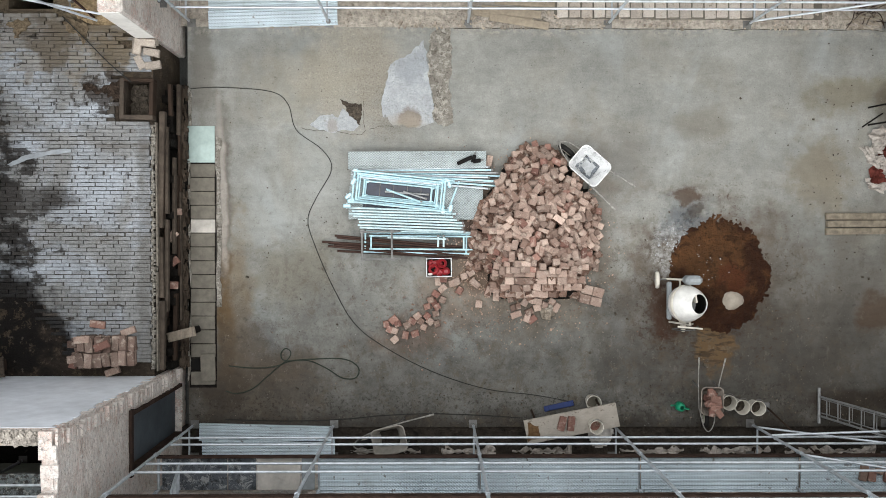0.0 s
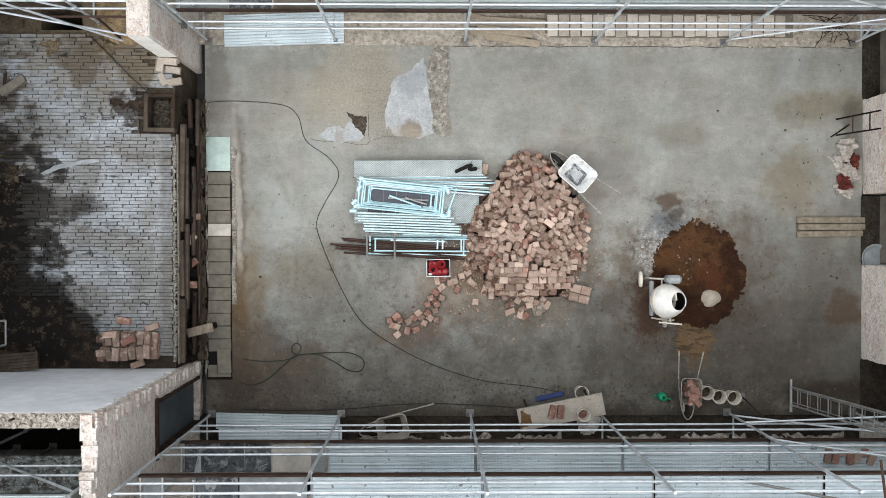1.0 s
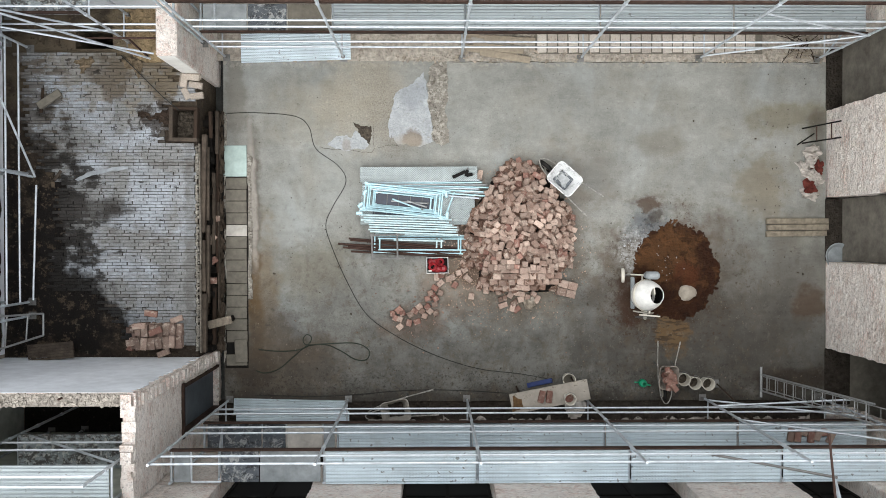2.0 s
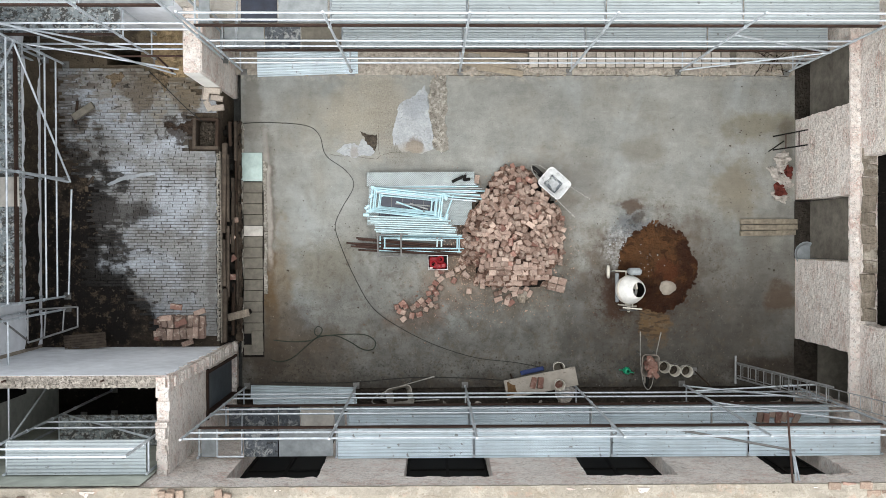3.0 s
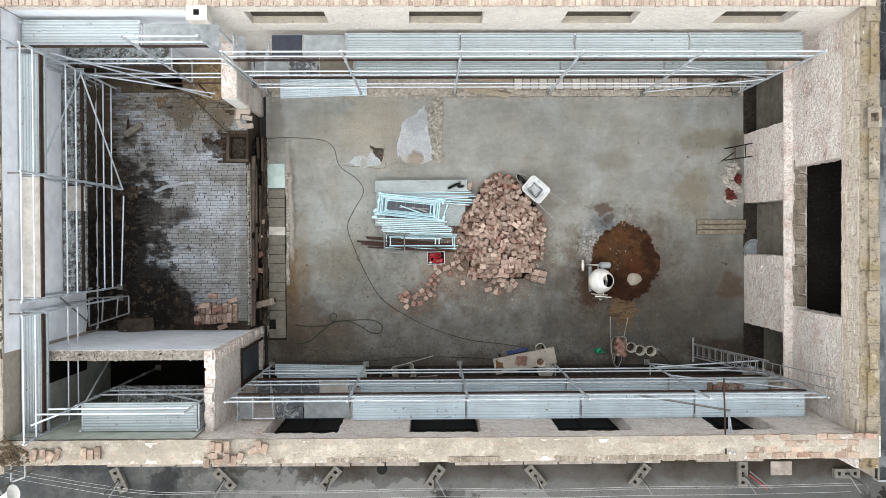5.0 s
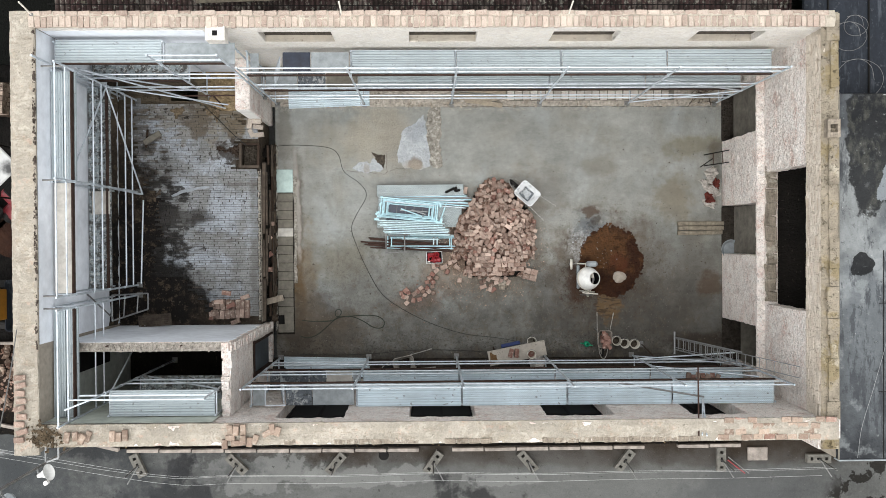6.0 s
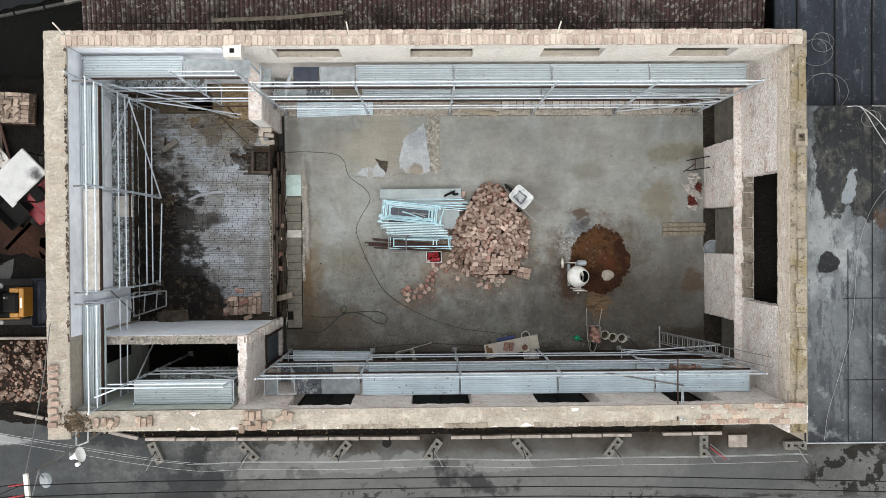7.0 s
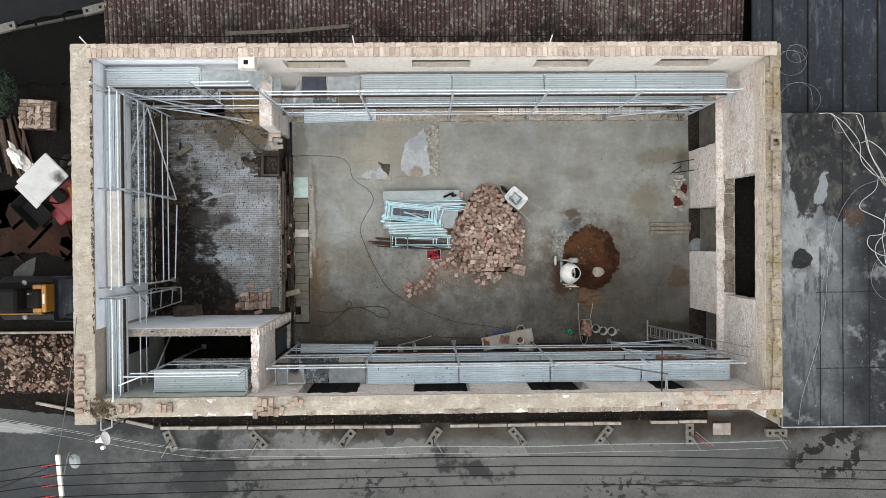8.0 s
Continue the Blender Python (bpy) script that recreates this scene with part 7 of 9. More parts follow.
part("blade", box_bm(-0.16, 0.06, -0.09, 0.09, 0.0, 0.04, 0.015), STEEL_DULL, sh)


RAG_RED = plain("red_brown_rag", (92, 46, 39), 0.9, grain=10, lo=0.5, hi=1.3)
RAG_WHITE = plain("dirty_white_rag", (176, 170, 162), 0.9, grain=8, lo=0.5, hi=1.15)
for i, (x, y, s, mat, col) in enumerate([(8.22, 1.98, 0.14, RAG_WHITE, "dirty white"), (8.16, 1.78, 0.13, RAG_WHITE, "dirty white"), (8.3, 1.66, 0.14, RAG_RED, "red-brown"), (8.2, 1.5, 0.15, RAG_WHITE, "dirty white"), (8.26, 1.36, 0.13, RAG_WHITE, "dirty white"), (8.12, 1.22, 0.15, RAG_RED, "red-brown"), (8.0, 1.68, 0.1, RAG_WHITE, "dirty white"), (8.15, 1.06, 0.13, RAG_WHITE, "greyish white")]):
    g = thing("rubbish_bag", (x, y, 0), col + " crumpled sack dumped by the end wall", "sack", "sacks by the wall", rz=i * 50)
    part("sack", lump_bm(s * 1.25, s * 0.8, s * 0.9, i * 3.1, 0.95), mat, g)
    part("knot", lump_bm(s * 0.35, s * 0.2, s * 0.3, i + 20, 0.8), mat, g).location = (s * 0.5, s * 0.2, s * 0.5)
tr = thing("sawhorse", (8.2, 2.35, 0), "dark rusty steel trestle leaning by the end wall", "trestle")
part("leg", tube_bm(((-0.2, 0.16, 0.0), (0.2, 0.2, 0.9)), r=0.016), BLACK, tr)
part("leg", tube_bm(((-0.2, -0.16, 0.0), (0.2, -0.14, 0.9)), r=0.016), BLACK, tr)
part("bar", tube_bm(((-0.05, 0.17, 0.35), (-0.05, -0.15, 0.35)), r=0.014), RUST, tr)
part("bar", tube_bm(((0.1, 0.18, 0.7), (0.1, -0.15, 0.7)), r=0.014), RUST, tr)
part("foot_rail", tube_bm(((-0.32, -0.2, 0.02), (0.05, 0.05, 0.03)), r=0.014), BLACK, tr)
tb = thing("tub", (8.75, -0.27, 0.05), "grey plastic tub lying in the doorway", "tub")
part("shell", lathe_bm([(0.001, 0.0), (0.2, 0.0), (0.27, 0.08), (0.29, 0.08), (0.22, -0.01)], 20), PLATE_GREY, tb)

# ---- cables on the floor ----
def cable(name, pts, r, mat, label, z=0.012):
    return tagged(finish(name, hose_bm([(x, y, z + (0.02 if i % 5 == 2 else 0)) for i, (x, y) in enumerate(pts)], r), mat, smooth=True), label, "cable")


cable("power_cable", [(-4.66, 2.79), (-4.4, 2.83), (-3.88, 2.84), (-3.05, 2.77), (-2.74, 2.54), (-2.59, 2.07), (-2.12, 1.71), (-1.94, 1.35), (-2.22, 0.83), (-2.38, 0.41), (-2.23, -0.11), (-1.91, -0.84), (-1.5, -1.52), (-0.87, -1.99), (-0.03, -2.41), (0.91, -2.71), (1.85, -2.83), (2.54, -2.96)], 0.0065, CABLE, "long black power cable snaking over the floor")
cable("hose", [(-3.84, -2.28), (-3.37, -2.32), (-2.95, -2.28), (-2.75, -2.15), (-2.7, -2.02), (-2.8, -1.96), (-2.88, -2.06), (-2.8, -2.18), (-2.4, -2.16), (-1.75, -2.15), (-1.46, -2.3), (-1.5, -2.5), (-1.75, -2.5), (-2.05, -2.32), (-2.4, -2.18), (-2.8, -2.22), (-3.1, -2.45), (-3.4, -2.7), (-3.7, -2.79), (-3.9, -2.74)], 0.0105, plain("dark_green_hose", (50, 58, 50), 0.6), "dark green hose looped on the floor")
cable("thin_cable", [(-3.9, -3.27), (-2.85, -3.3), (-1.81, -3.27), (-0.97, -3.2), (-0.14, -3.17), (0.8, -3.2), (1.54, -3.25)], 0.008, CABLE, "thin black cable along the street wall")
for x, y, z, rz in ((-3.15, -3.52, 0.0, -1.5), (-3.1, -3.8, 0.0, 0.5)):
    d = thing("deck_plank", (x, y, z), "galvanised scaffold plank lying on the ground", "scaffold plank", "planks on the ground", rz=rz)
    deck(d, 0, 0, 0.07, 2.44)
for y in (4.1, 4.4):
    d = thing("deck_plank", (-3.0, y, 0.02), "galvanised scaffold plank lying by the back wall", "scaffold plank", "planks by the back wall", rz=2)
    deck(d, 0, 0, 0.07, 2.35)
b = thing("brick_stack", (7.2, -3.68, 2.06), "red and yellow bricks lying on a scaffold deck", "brick stack")
for k in range(7):
    share("brick", (RED if k % 2 else PALE)[k % 3], pose(-0.35 + 0.13 * k, 0.05 * math.sin(k * 4), 0.002, 0, 0, 80 + 20 * math.sin(k * 3)), b)
for i, (x0, x1) in enumerate(((-1.6, -0.3), (0.0, 1.1), (1.4, 2.5), (3.4, 4.6), (4.9, 6.2), (6.5, 8.2))):
    g = thing("plastic_sheet", ((x0 + x1) / 2, -3.88, 0.0), "pale crumpled plastic sheeting at the foot of the wall", "sheeting", "plastic scraps")
    h = (x1 - x0) / 2
    bm = grid_bm(-h, h, -0.08, 0.1, 60, 8, lambda x, y: 0.04 - 0.4 * abs(y) - 0.06 * (abs(x) / h) ** 4 + 0.14 * noise.noise(Vector((x * 4, y * 9, i * 3.3))) + 0.07 * noise.noise(Vector((x * 15, y * 15, i))))
    for v in bm.verts:
        v.co.y *= 0.2 + 2.2 * abs(noise.noise(Vector((v.co.x * 3.5, i * 5.3, 1))))
    part("sheeting", bm, RAG_WHITE, g)
cons = thing("scaffold_bracket", (6.2, -3.7, 4.05), "steel bracket pole laid over the street wall", "bracket")
part("pole", tube_bm(((-0.06, 0.75, 1.0), (-0.36, -0.62, 1.95)), r=0.019), RUST, cons)
part("arm", tube_bm(((0.08, 0.05, 0.9), (-0.18, -0.62, 1.95)), ((0.08, 0.05, 0.9), (-0.28, -0.6, 1.95)), r=0.018), STEEL, cons)
part("strut", tube_bm(((-1.8, 0.3, 0.4), (0.1, 0.05, 0.95)), r=0.022), STEEL_DULL, cons)

tw = thing("twig_heap", (7.85, 4.2, 0.02), "tangled heap of dark twigs and straw by the back wall", "twig heap")
rnd = random.Random(61)
for k in range(34):
    a, b = Vector((rnd.gauss(0, 0.22), rnd.gauss(0, 0.16), rnd.uniform(0.02, 0.25))), Vector((rnd.gauss(0, 0.3), rnd.gauss(0, 0.2), rnd.uniform(0.02, 0.4)))
    part("twig", hose_bm([a, a.lerp(b, 0.5) + Vector((rnd.uniform(-0.06, 0.06), rnd.uniform(-0.06, 0.06), 0.04)), b], 0.008, 5, 3), WOOD_DARK if k % 3 else WOOD_RAW, tw)

# ---- raised wing: loose things ----
WOOD_GREY_EDGE = plain("pale_grey_batten", (124, 118, 108), 0.9, grain=14, lo=0.4, hi=1.2)
WOOD_EDGE = plain("grey_brown_old_timber", (76, 68, 60), 0.9, grain=7, lo=0.45, hi=1.2)
rnd = random.Random(41)
GRIMY = bricks(make_brick("grimy_brick", (102, 84, 76), (144, 126, 115)), 141, ((0.25, 0.12, 0.065), (0.24, 0.12, 0.065)))
b = thing("brick_stack", (-5.64, -1.8, WING), "untidy stack of reddish bricks on the raised floor", "brick stack")
for lay in range(5):
    for i in range(7 if lay < 3 else 5):
        for j in range(2):
            if lay == 4 and rnd.random() < 0.55:
                continue
            turn = 90 + rnd.choice((0, 0, 8, -12, 90 if lay > 2 else 0))
            share("brick", rnd.choice(GRIMY), pose(-0.4 + 0.128 * i + (0.12 if lay < 2 else 0) + rnd.uniform(-0.012, 0.012), -0.14 + 0.255 * j + rnd.uniform(-0.02, 0.02), 0.067 * lay, rnd.uniform(-4, 4), rnd.uniform(-4, 4), turn + rnd.uniform(-7, 7)), b)
for x, y, z, rz in ((0.42, 0.3, 0.0, 20), (-0.1, 0.42, 0.0, -8), (0.1, 0.1, 0.34, 22), (-0.22, 0.2, 0.34, 4), (-0.5, -0.2, 0.0, 75), (0.15, -0.38, 0.0, 20)):
    share("brick", rnd.choice((PALE[0], RED[0])), pose(x, y, z, 0, 0, rz), b)
b = thing("brick_stack", (-4.93, 3.12, WING - 0.06), "few pale bricks stacked at the end of the wall stub", "brick stack")
CREAM = bricks(make_brick("cream_brick", (138, 129, 119), (166, 157, 146), spread=0.14), 181, ((0.27, 0.13, 0.075), (0.25, 0.125, 0.07)))
for i, (x, y, z, rx, rz) in enumerate(((-0.16, 0.2, 0.0, 0, 84), (0.08, 0.27, 0.0, 0, 4), (0.1, 0.1, 0.0, 6, -10), (-0.1, -0.08, 0.02, 10, 118), (0.12, -0.12, 0.0, 0, 8), (0.07, 0.24, 0.075, 0, -6), (-0.12, 0.18, 0.075, 12, 80))):
    share("brick", CREAM[i % 2], pose(x, y, z, rx, 0, rz), b)
pt = thing("pit_frame", (-5.07, 2.44, WING - 0.06), "dark timber lining round a rubble-filled pit", "timber frame")
for x0, x1, y0, y1 in ((-0.24, 0.27, -0.36, -0.28), (-0.24, 0.27, 0.28, 0.34), (-0.3, -0.22, -0.36, 0.34), (0.2, 0.27, -0.28, 0.28)):
    part("beam", box_bm(x0, x1, y0, y1, -0.1, 0.08, 0.01), WOOD_DARK if y0 > -0.3 else WOOD_EDGE, pt).matrix_basis = pose(0, 0, 0, 0, 0, 2.5 * math.sin(x0 * 40 + y0 * 9))
bm = bmesh.new()
for k in range(160):
    s = rnd.uniform(0.015, 0.045)
    add_box(bm, -s, s, -s, s * 0.8, -s, s, pose(-5.07 + rnd.uniform(-0.2, 0.2), 2.44 + rnd.uniform(-0.27, 0.27), 0.86 + rnd.uniform(-0.02, 0.03), rnd.uniform(0, 90), rnd.uniform(0, 90), rnd.uniform(0, 90)))
add_box(bm, -5.28, -4.86, 2.15, 2.73, 0.5, 0.84)
tagged(finish("pit_rubble", bm, BROKEN_DARK), "mixed rubble and stones in the pit", "rubble", kind="stuff")
for i, (y0, y1, x, z, w) in enumerate(((2.1, 0.4, -4.72, 0.95, 0.07), (2.75, 2.2, -4.64, 0.8, 0.06), (0.3, -1.3, -4.73, 0.78, 0.08), (1.2, -0.6, -4.63, 0.4, 0.05), (-0.9, -2.1, -4.66, 0.5, 0.07), (2.0, 0.9, -4.62, 0.3, 0.04), (2.25, 0.25, -4.735, 0.98, 0.1), (0.1, -0.95, -4.75, 0.96, 0.08), (-1.0, -2.2, -4.745, 0.95, 0.1), (1.5, -0.2, -4.64, 0.6, 0.06), (2.8, 1.9, -4.59, 0.5, 0.06))):
    w_ = thing("timber_beam", (x, (y0 + y1) / 2, z), "old dark timber beam at the edge of the raised floor", "beam", "edge beams", rz=rnd.uniform(-1.5, 1.5))
    part("beam", box_bm(-w / 2, w / 2, -(y0 - y1) / 2, (y0 - y1) / 2, -0.06, 0.06, 0.012), (WOOD_EDGE if i > 5 else WOOD_DARK), w_)
bm = bmesh.new()
for k in range(900):
    e = rnd.uniform(0.006, 0.026) * (1.8 if rnd.random() < 0.05 else 1)
    add_box(bm, -e, e, -e * rnd.uniform(1.0, 4.0), e * 2, -e * 0.6, e * 0.6, pose(-4.63 + rnd.uniform(-0.08, 0.08), rnd.uniform(-2.25, 2.85), rnd.uniform(0.05, 0.3), rnd.uniform(-20, 20), rnd.uniform(-30, 30), rnd.uniform(-14, 14)))
tagged(finish("step_rubble", bm, plain("sooty_rubble", (74, 65, 56), 0.95, grain=3, lo=0.35, hi=1.5, local=False)), "dark broken rubble and splinters along the step", "rubble", kind="stuff")
bm = bmesh.new()
for k in range(150):
    y = -2.15 + 4.15 * k / 150
    add_box(bm, -4.86, -4.815 + rnd.uniform(-0.015, 0.03), y, y + 0.026, WING - 0.2, WING - 0.012 - rnd.uniform(0, 0.05), pose(0, 0, 0))
setting("floor_edge", bm, BROKEN, "ragged mortar fringe at the edge of the brick floor", "floor edge")
for i, (y0, y1, x, z, w) in enumerate(((2.05, -0.4, -4.79, 1.06, 0.03), (-0.5, -2.2, -4.79, 1.05, 0.028), (2.0, 0.5, -4.68, 0.9, 0.07), (0.4, -1.2, -4.685, 0.86, 0.06), (2.8, 1.2, -4.6, 0.42, 0.04), (0.9, -1.4, -4.6, 0.36, 0.035))):
    w_ = thing("timber_beam", (x, (y0 + y1) / 2, z), "long weathered timber at the edge of the raised floor", "beam", "edge beams", rz=rnd.uniform(-0.6, 0.6))
    part("beam", box_bm(-w / 2, w / 2, -(y0 - y1) / 2, (y0 - y1) / 2, -0.05, 0.05, 0.006), (WOOD_GREY_EDGE, WOOD_GREY_EDGE, WOOD_EDGE, WOOD_EDGE, WOOD_DARK, WOOD_EDGE)[i], w_)
for x, y, z, s in ((-4.66, 0.55, 0.5, 0.07), (-4.68, 0.1, 0.55, 0.07), (-4.67, -0.35, 0.5, 0.07), (-4.68, -0.75, 0.55, 0.07)):
    g = thing("brick", (x, y, z), "loose brick wedged at the step edge", "brick", "bricks in the step")
    share("body", rnd.choice(RED + PALE), pose(0, 0, 0, rnd.uniform(-20, 20), 10, rnd.uniform(0, 90)), g)
bm = bmesh.new()
for k in range(1100):
    x, y = (rnd.uniform(-8.55, -7.2), rnd.uniform(-2.1, 4.6)) if k % 3 else (rnd.uniform(-8.5, -5.0), rnd.uniform(3.0, 4.6))
    e = rnd.uniform(0.006, 0.02) * (2.4 if rnd.random() < 0.07 else 1)
    if y > 0.3 and noise.noise(Vector((x * 1.6, y * 1.6, 8))) > -0.15 and not (-7.3 < x < -6.45 and 3.9 < y < 4.45):
        add_box(bm, -e * rnd.uniform(0.8, 1.8), e, -e * 0.7, e * 0.7, 0, e, pose(x, y, WING - 0.062, rnd.uniform(-20, 20), rnd.uniform(-20, 20), rnd.uniform(0, 180)))
tagged(finish("wing_litter", bm, plain("mixed_rubble_chips", (84, 74, 62), 0.95, grain=5, lo=0.3, hi=1.6, local=False)), "chips and splinters strewn over the wet earth", "litter", kind="stuff")
for i, (x, y, ln, rz) in enumerate(((-7.6, 1.4, 0.24, 55), (-7.9, 2.9, 0.5, 85))):
    p = thing("timber_offcut", (x, y, WING - 0.02), "short splintered timber offcut on the wet floor", "offcut", "offcuts", rz=rz)
    part("stick", box_bm(-ln / 2, ln / 2, -0.03, 0.03, 0, 0.035, 0.006), (WOOD_EDGE, WOOD_DARK)[i % 2], p)
p = thing("fallen_block", (-7.74, 2.92, WING - 0.03), "grey weathered block lying on the brick floor", "block", rz=33)
part("block", box_bm(-0.26, 0.26, -0.075, 0.075, 0, 0.1, 0.012), SLAB, p)
p = thing("hatch_board", (-7.62, -2.1, WING + 0.3), "dark worn board propped by the plastered partition", "board", rz=5)
part("prop", box_bm(-0.3, 0.3, -0.1, 0.1, -0.37, -0.06, 0.01), WOOD_DARK, p)
for k in range(6):
    part("board", box_bm(-0.45, 0.45, -0.165 + 0.056 * k, -0.115 + 0.056 * k, 0, 0.03, 0.004), WOOD_EDGE, p)
part("batten", box_bm(-0.4, -0.34, -0.16, 0.16, -0.06, 0.0, 0.004), WOOD_DARK, p)
part("batten", box_bm(0.34, 0.4, -0.16, 0.16, -0.06, 0.0, 0.004), WOOD_DARK, p)
p = thing("rusty_pole", (-5.7, 3.9, 1.5), "rusty pole spanning the corner of the wing", "pole")
part("pole", tube_bm(((-0.95, 0.0, 0.75), (0.95, 0.0, 0.75)), ((-0.1, 0, 0.75), (-0.1, -0.1, -0.33)), r=0.02), RUST, p)
cable("wall_cable", [(-6.3, 3.8), (-5.9, 3.4), (-5.5, 3.0), (-5.15, 2.7)], 0.01, CABLE, "thin black cable over the brick floor", WING + 0.05)
MUD_SMEAR = plain("brown_mud_smear", (104, 92, 75), 0.95, grain=9, lo=0.55, hi=1.3, bump=0.03, local=False)
spread("mud_smear", [(-7.29, 3.69), (-7.11, 3.76), (-6.89, 3.79), (-6.87, 3.71), (-6.99, 3.56), (-7.01, 3.44), (-7.07, 3.44), (-7.15, 3.59)], WING + 0.004, MUD_SMEAR, "dried brown mud smeared over the brick floor", 0.03, 0.012, seed=41, category="mud")
spread("mud_smear", [(-6.30, 3.73), (-6.18, 3.82), (-6.05, 3.78), (-5.91, 3.63), (-5.89, 3.39), (-5.96, 3.33), (-6.05, 3.52), (-6.18, 3.59)], WING + 0.004, MUD_SMEAR, "dried brown mud trodden over the brick floor", 0.03, 0.012, seed=42, category="mud")
spread("mud_smear", [(-6.10, 2.64), (-5.91, 2.68), (-5.71, 2.65), (-5.29, 2.71), (-5.29, 2.49), (-5.57, 2.50), (-5.78, 2.52), (-5.91, 2.56), (-6.05, 2.58)], WING + 0.004, plain("dark_pit_mud", (52, 43, 36), 0.9, grain=9, lo=0.4, hi=1.5, bump=0.04, local=False), "dark crumbly mud spilling from the pit", 0.05, 0.014, seed=43, category="mud")
p = thing("plastic_strip", (0, 0, WING + 0.004), "pale dusty plastic strip lying on the brick floor", "plastic strip")
part("strip", sheet_bm([(-7.24, 1.32), (-7.00, 1.45), (-6.67, 1.54), (-6.34, 1.59), (-6.19, 1.57), (-6.20, 1.52), (-6.57, 1.48), (-6.91, 1.39), (-7.19, 1.28)], 0.0, 0.008, 0.01, 6, 5), plain("dusty_clear_plastic", (132, 138, 142), 0.5, grain=6, lo=0.7, hi=1.15), p)
p = thing("partition_anchor", (-8.0, -2.4, 4.95), "short rusty bolts in the partition crown", "bolts")
for x in (0.45, 2.15):
    part("bolt", tube_bm(((x, 0.05, 0), (x, 0.05, 0.14)), r=0.018, n=6), RUST, p)

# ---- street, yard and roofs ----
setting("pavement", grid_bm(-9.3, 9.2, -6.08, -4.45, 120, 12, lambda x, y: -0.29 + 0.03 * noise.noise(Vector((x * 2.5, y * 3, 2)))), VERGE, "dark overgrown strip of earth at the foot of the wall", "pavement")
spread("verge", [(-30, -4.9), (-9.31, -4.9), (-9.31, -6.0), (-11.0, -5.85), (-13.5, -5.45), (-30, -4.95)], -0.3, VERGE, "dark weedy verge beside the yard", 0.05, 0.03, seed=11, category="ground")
kerb = tagged(new("kerb"), "broken line of pale kerb stones beside the street", "kerb", kind="structure")
km = [brick_mesh("kerb_stone", KERB, 0.92, 0.1, 0.16, 60 + i, 0.012) for i in range(2)]
for k in range(19):
    if k not in (9, 16):
        share("kerb_stone", km[k % 2], pose(-8.6 + 0.96 * k, -6.12 - 0.05 * math.sin(k / 6), -0.33, 0, 0, math.sin(k * 7) * 0.8), kerb)
for k in range(4):
    share("kerb_stone", km[k % 2], pose(-9.75 - 0.98 * k, -5.98 + 0.22 * k, -0.33, 0, 0, -13 + 2 * math.sin(k * 5)), kerb)
for i, (x, a) in enumerate(((-8.74, -65), (-5.84, -45), (-2.92, 50), (-0.03, 55), (2.78, -50), (5.68, 52), (8.57, 90), (11.5, 0))):
    f = thing("fence_foot", (x, -6.55, -0.32), "concrete fence block with two slots beside the kerb", "fence block", "fence blocks", rz=a)
    bm = slab_bm(-0.36, 0.36, -0.13, 0.13, 0, 0.15, [(-0.26, -0.18, -0.05, 0.05), (0.18, 0.26, -0.05, 0.05)])
    part("block", bm, CONC_BLOCK, f)
    # middle slot is a black patch on top, its depth only in colour
    part("slot_patch", box_bm(-0.07, 0.07, -0.03, 0.03, 0.15, 0.153), BLACK, f)
    q = pose(0, 0, 0, 0, 0, -a)
    part("post", tube_bm((q @ Vector((0, 0, 0.1)), q @ Vector((0.0, -0.05, 1.2))), r=0.02), STEEL_DULL, f)
    part("strut", tube_bm((q @ Vector((0.02, 0, 0.15)), q @ Vector((-0.25 if i in (0, 1, 2) else 0.3, -0.5, 0.3))), r=0.018), STEEL_DULL, f)
for y, z in ((-6.6, 0.85), (-6.75, 0.2), (-7.05, 0.0)):
    tagged(finish("barrier_tape", hose_bm([(-20, y + 2.1, z), (-14.1, y + 1.1, z), (-8.2, y + 0.05, z), (-5.84, y, z), (-2.92, y - 0.03, z), (0, y + 0.02, z), (2.8, y - 0.04, z), (5.7, y, z), (8.6, y, z), (11.5, y + 0.05, z)], 0.0035, 5, 4), CABLE_W), "thin white line strung between the fence blocks", "line")
p = thing("kerb_plate", (9.68, -6.4, -0.31), "pale square concrete cover by the kerb", "cover")
part("plate", box_bm(-0.3, 0.3, -0.2, 0.2, 0, 0.07, 0.015), KERB, p)
p = thing("barrier_pole", (9.0, -6.75, -0.25), "red and white barrier pole beside a fence block", "pole", rz=-38)
part("pole", tube_bm(((-0.3, 0, 0.05), (0.35, 0, 0.05)), r=0.018), PLASTIC_RED, p)
part("rod", tube_bm(((-0.35, 0.08, 0.04), (0.45, 0.07, 0.04)), r=0.014), STEEL_DULL, p)
p = thing("drain_cover", (-1.5, -6.35, -0.31), "round rusty drain cover in the street", "drain cover")
part("lid", lathe_bm([(0.001, 0.02), (0.13, 0.02), (0.15, 0.0)], 16), BLACK, p)
pole = thing("power_pole", (-8.65, -4.85, -0.32), "tall slim street pole with white crossarm and four wires", "power pole")
part("mast", tube_bm(((0, 0, 0), (0, 0, 8.5)), r=0.03, n=10), STEEL_DULL, pole)
part("crossarm", box_bm(-0.05, 0.045, -0.92, 0.06, 8.48, 8.56, 0.01, pose(0, 0, 0, 0, 0, 5)), PLASTIC_W, pole)
part("brace", tube_bm(((0.02, 0.0, 8.0), (0.09, -0.5, 8.48)), r=0.014, n=6), STEEL_MID, pole)
YW = (-0.18, -0.42, -0.65, -0.9)
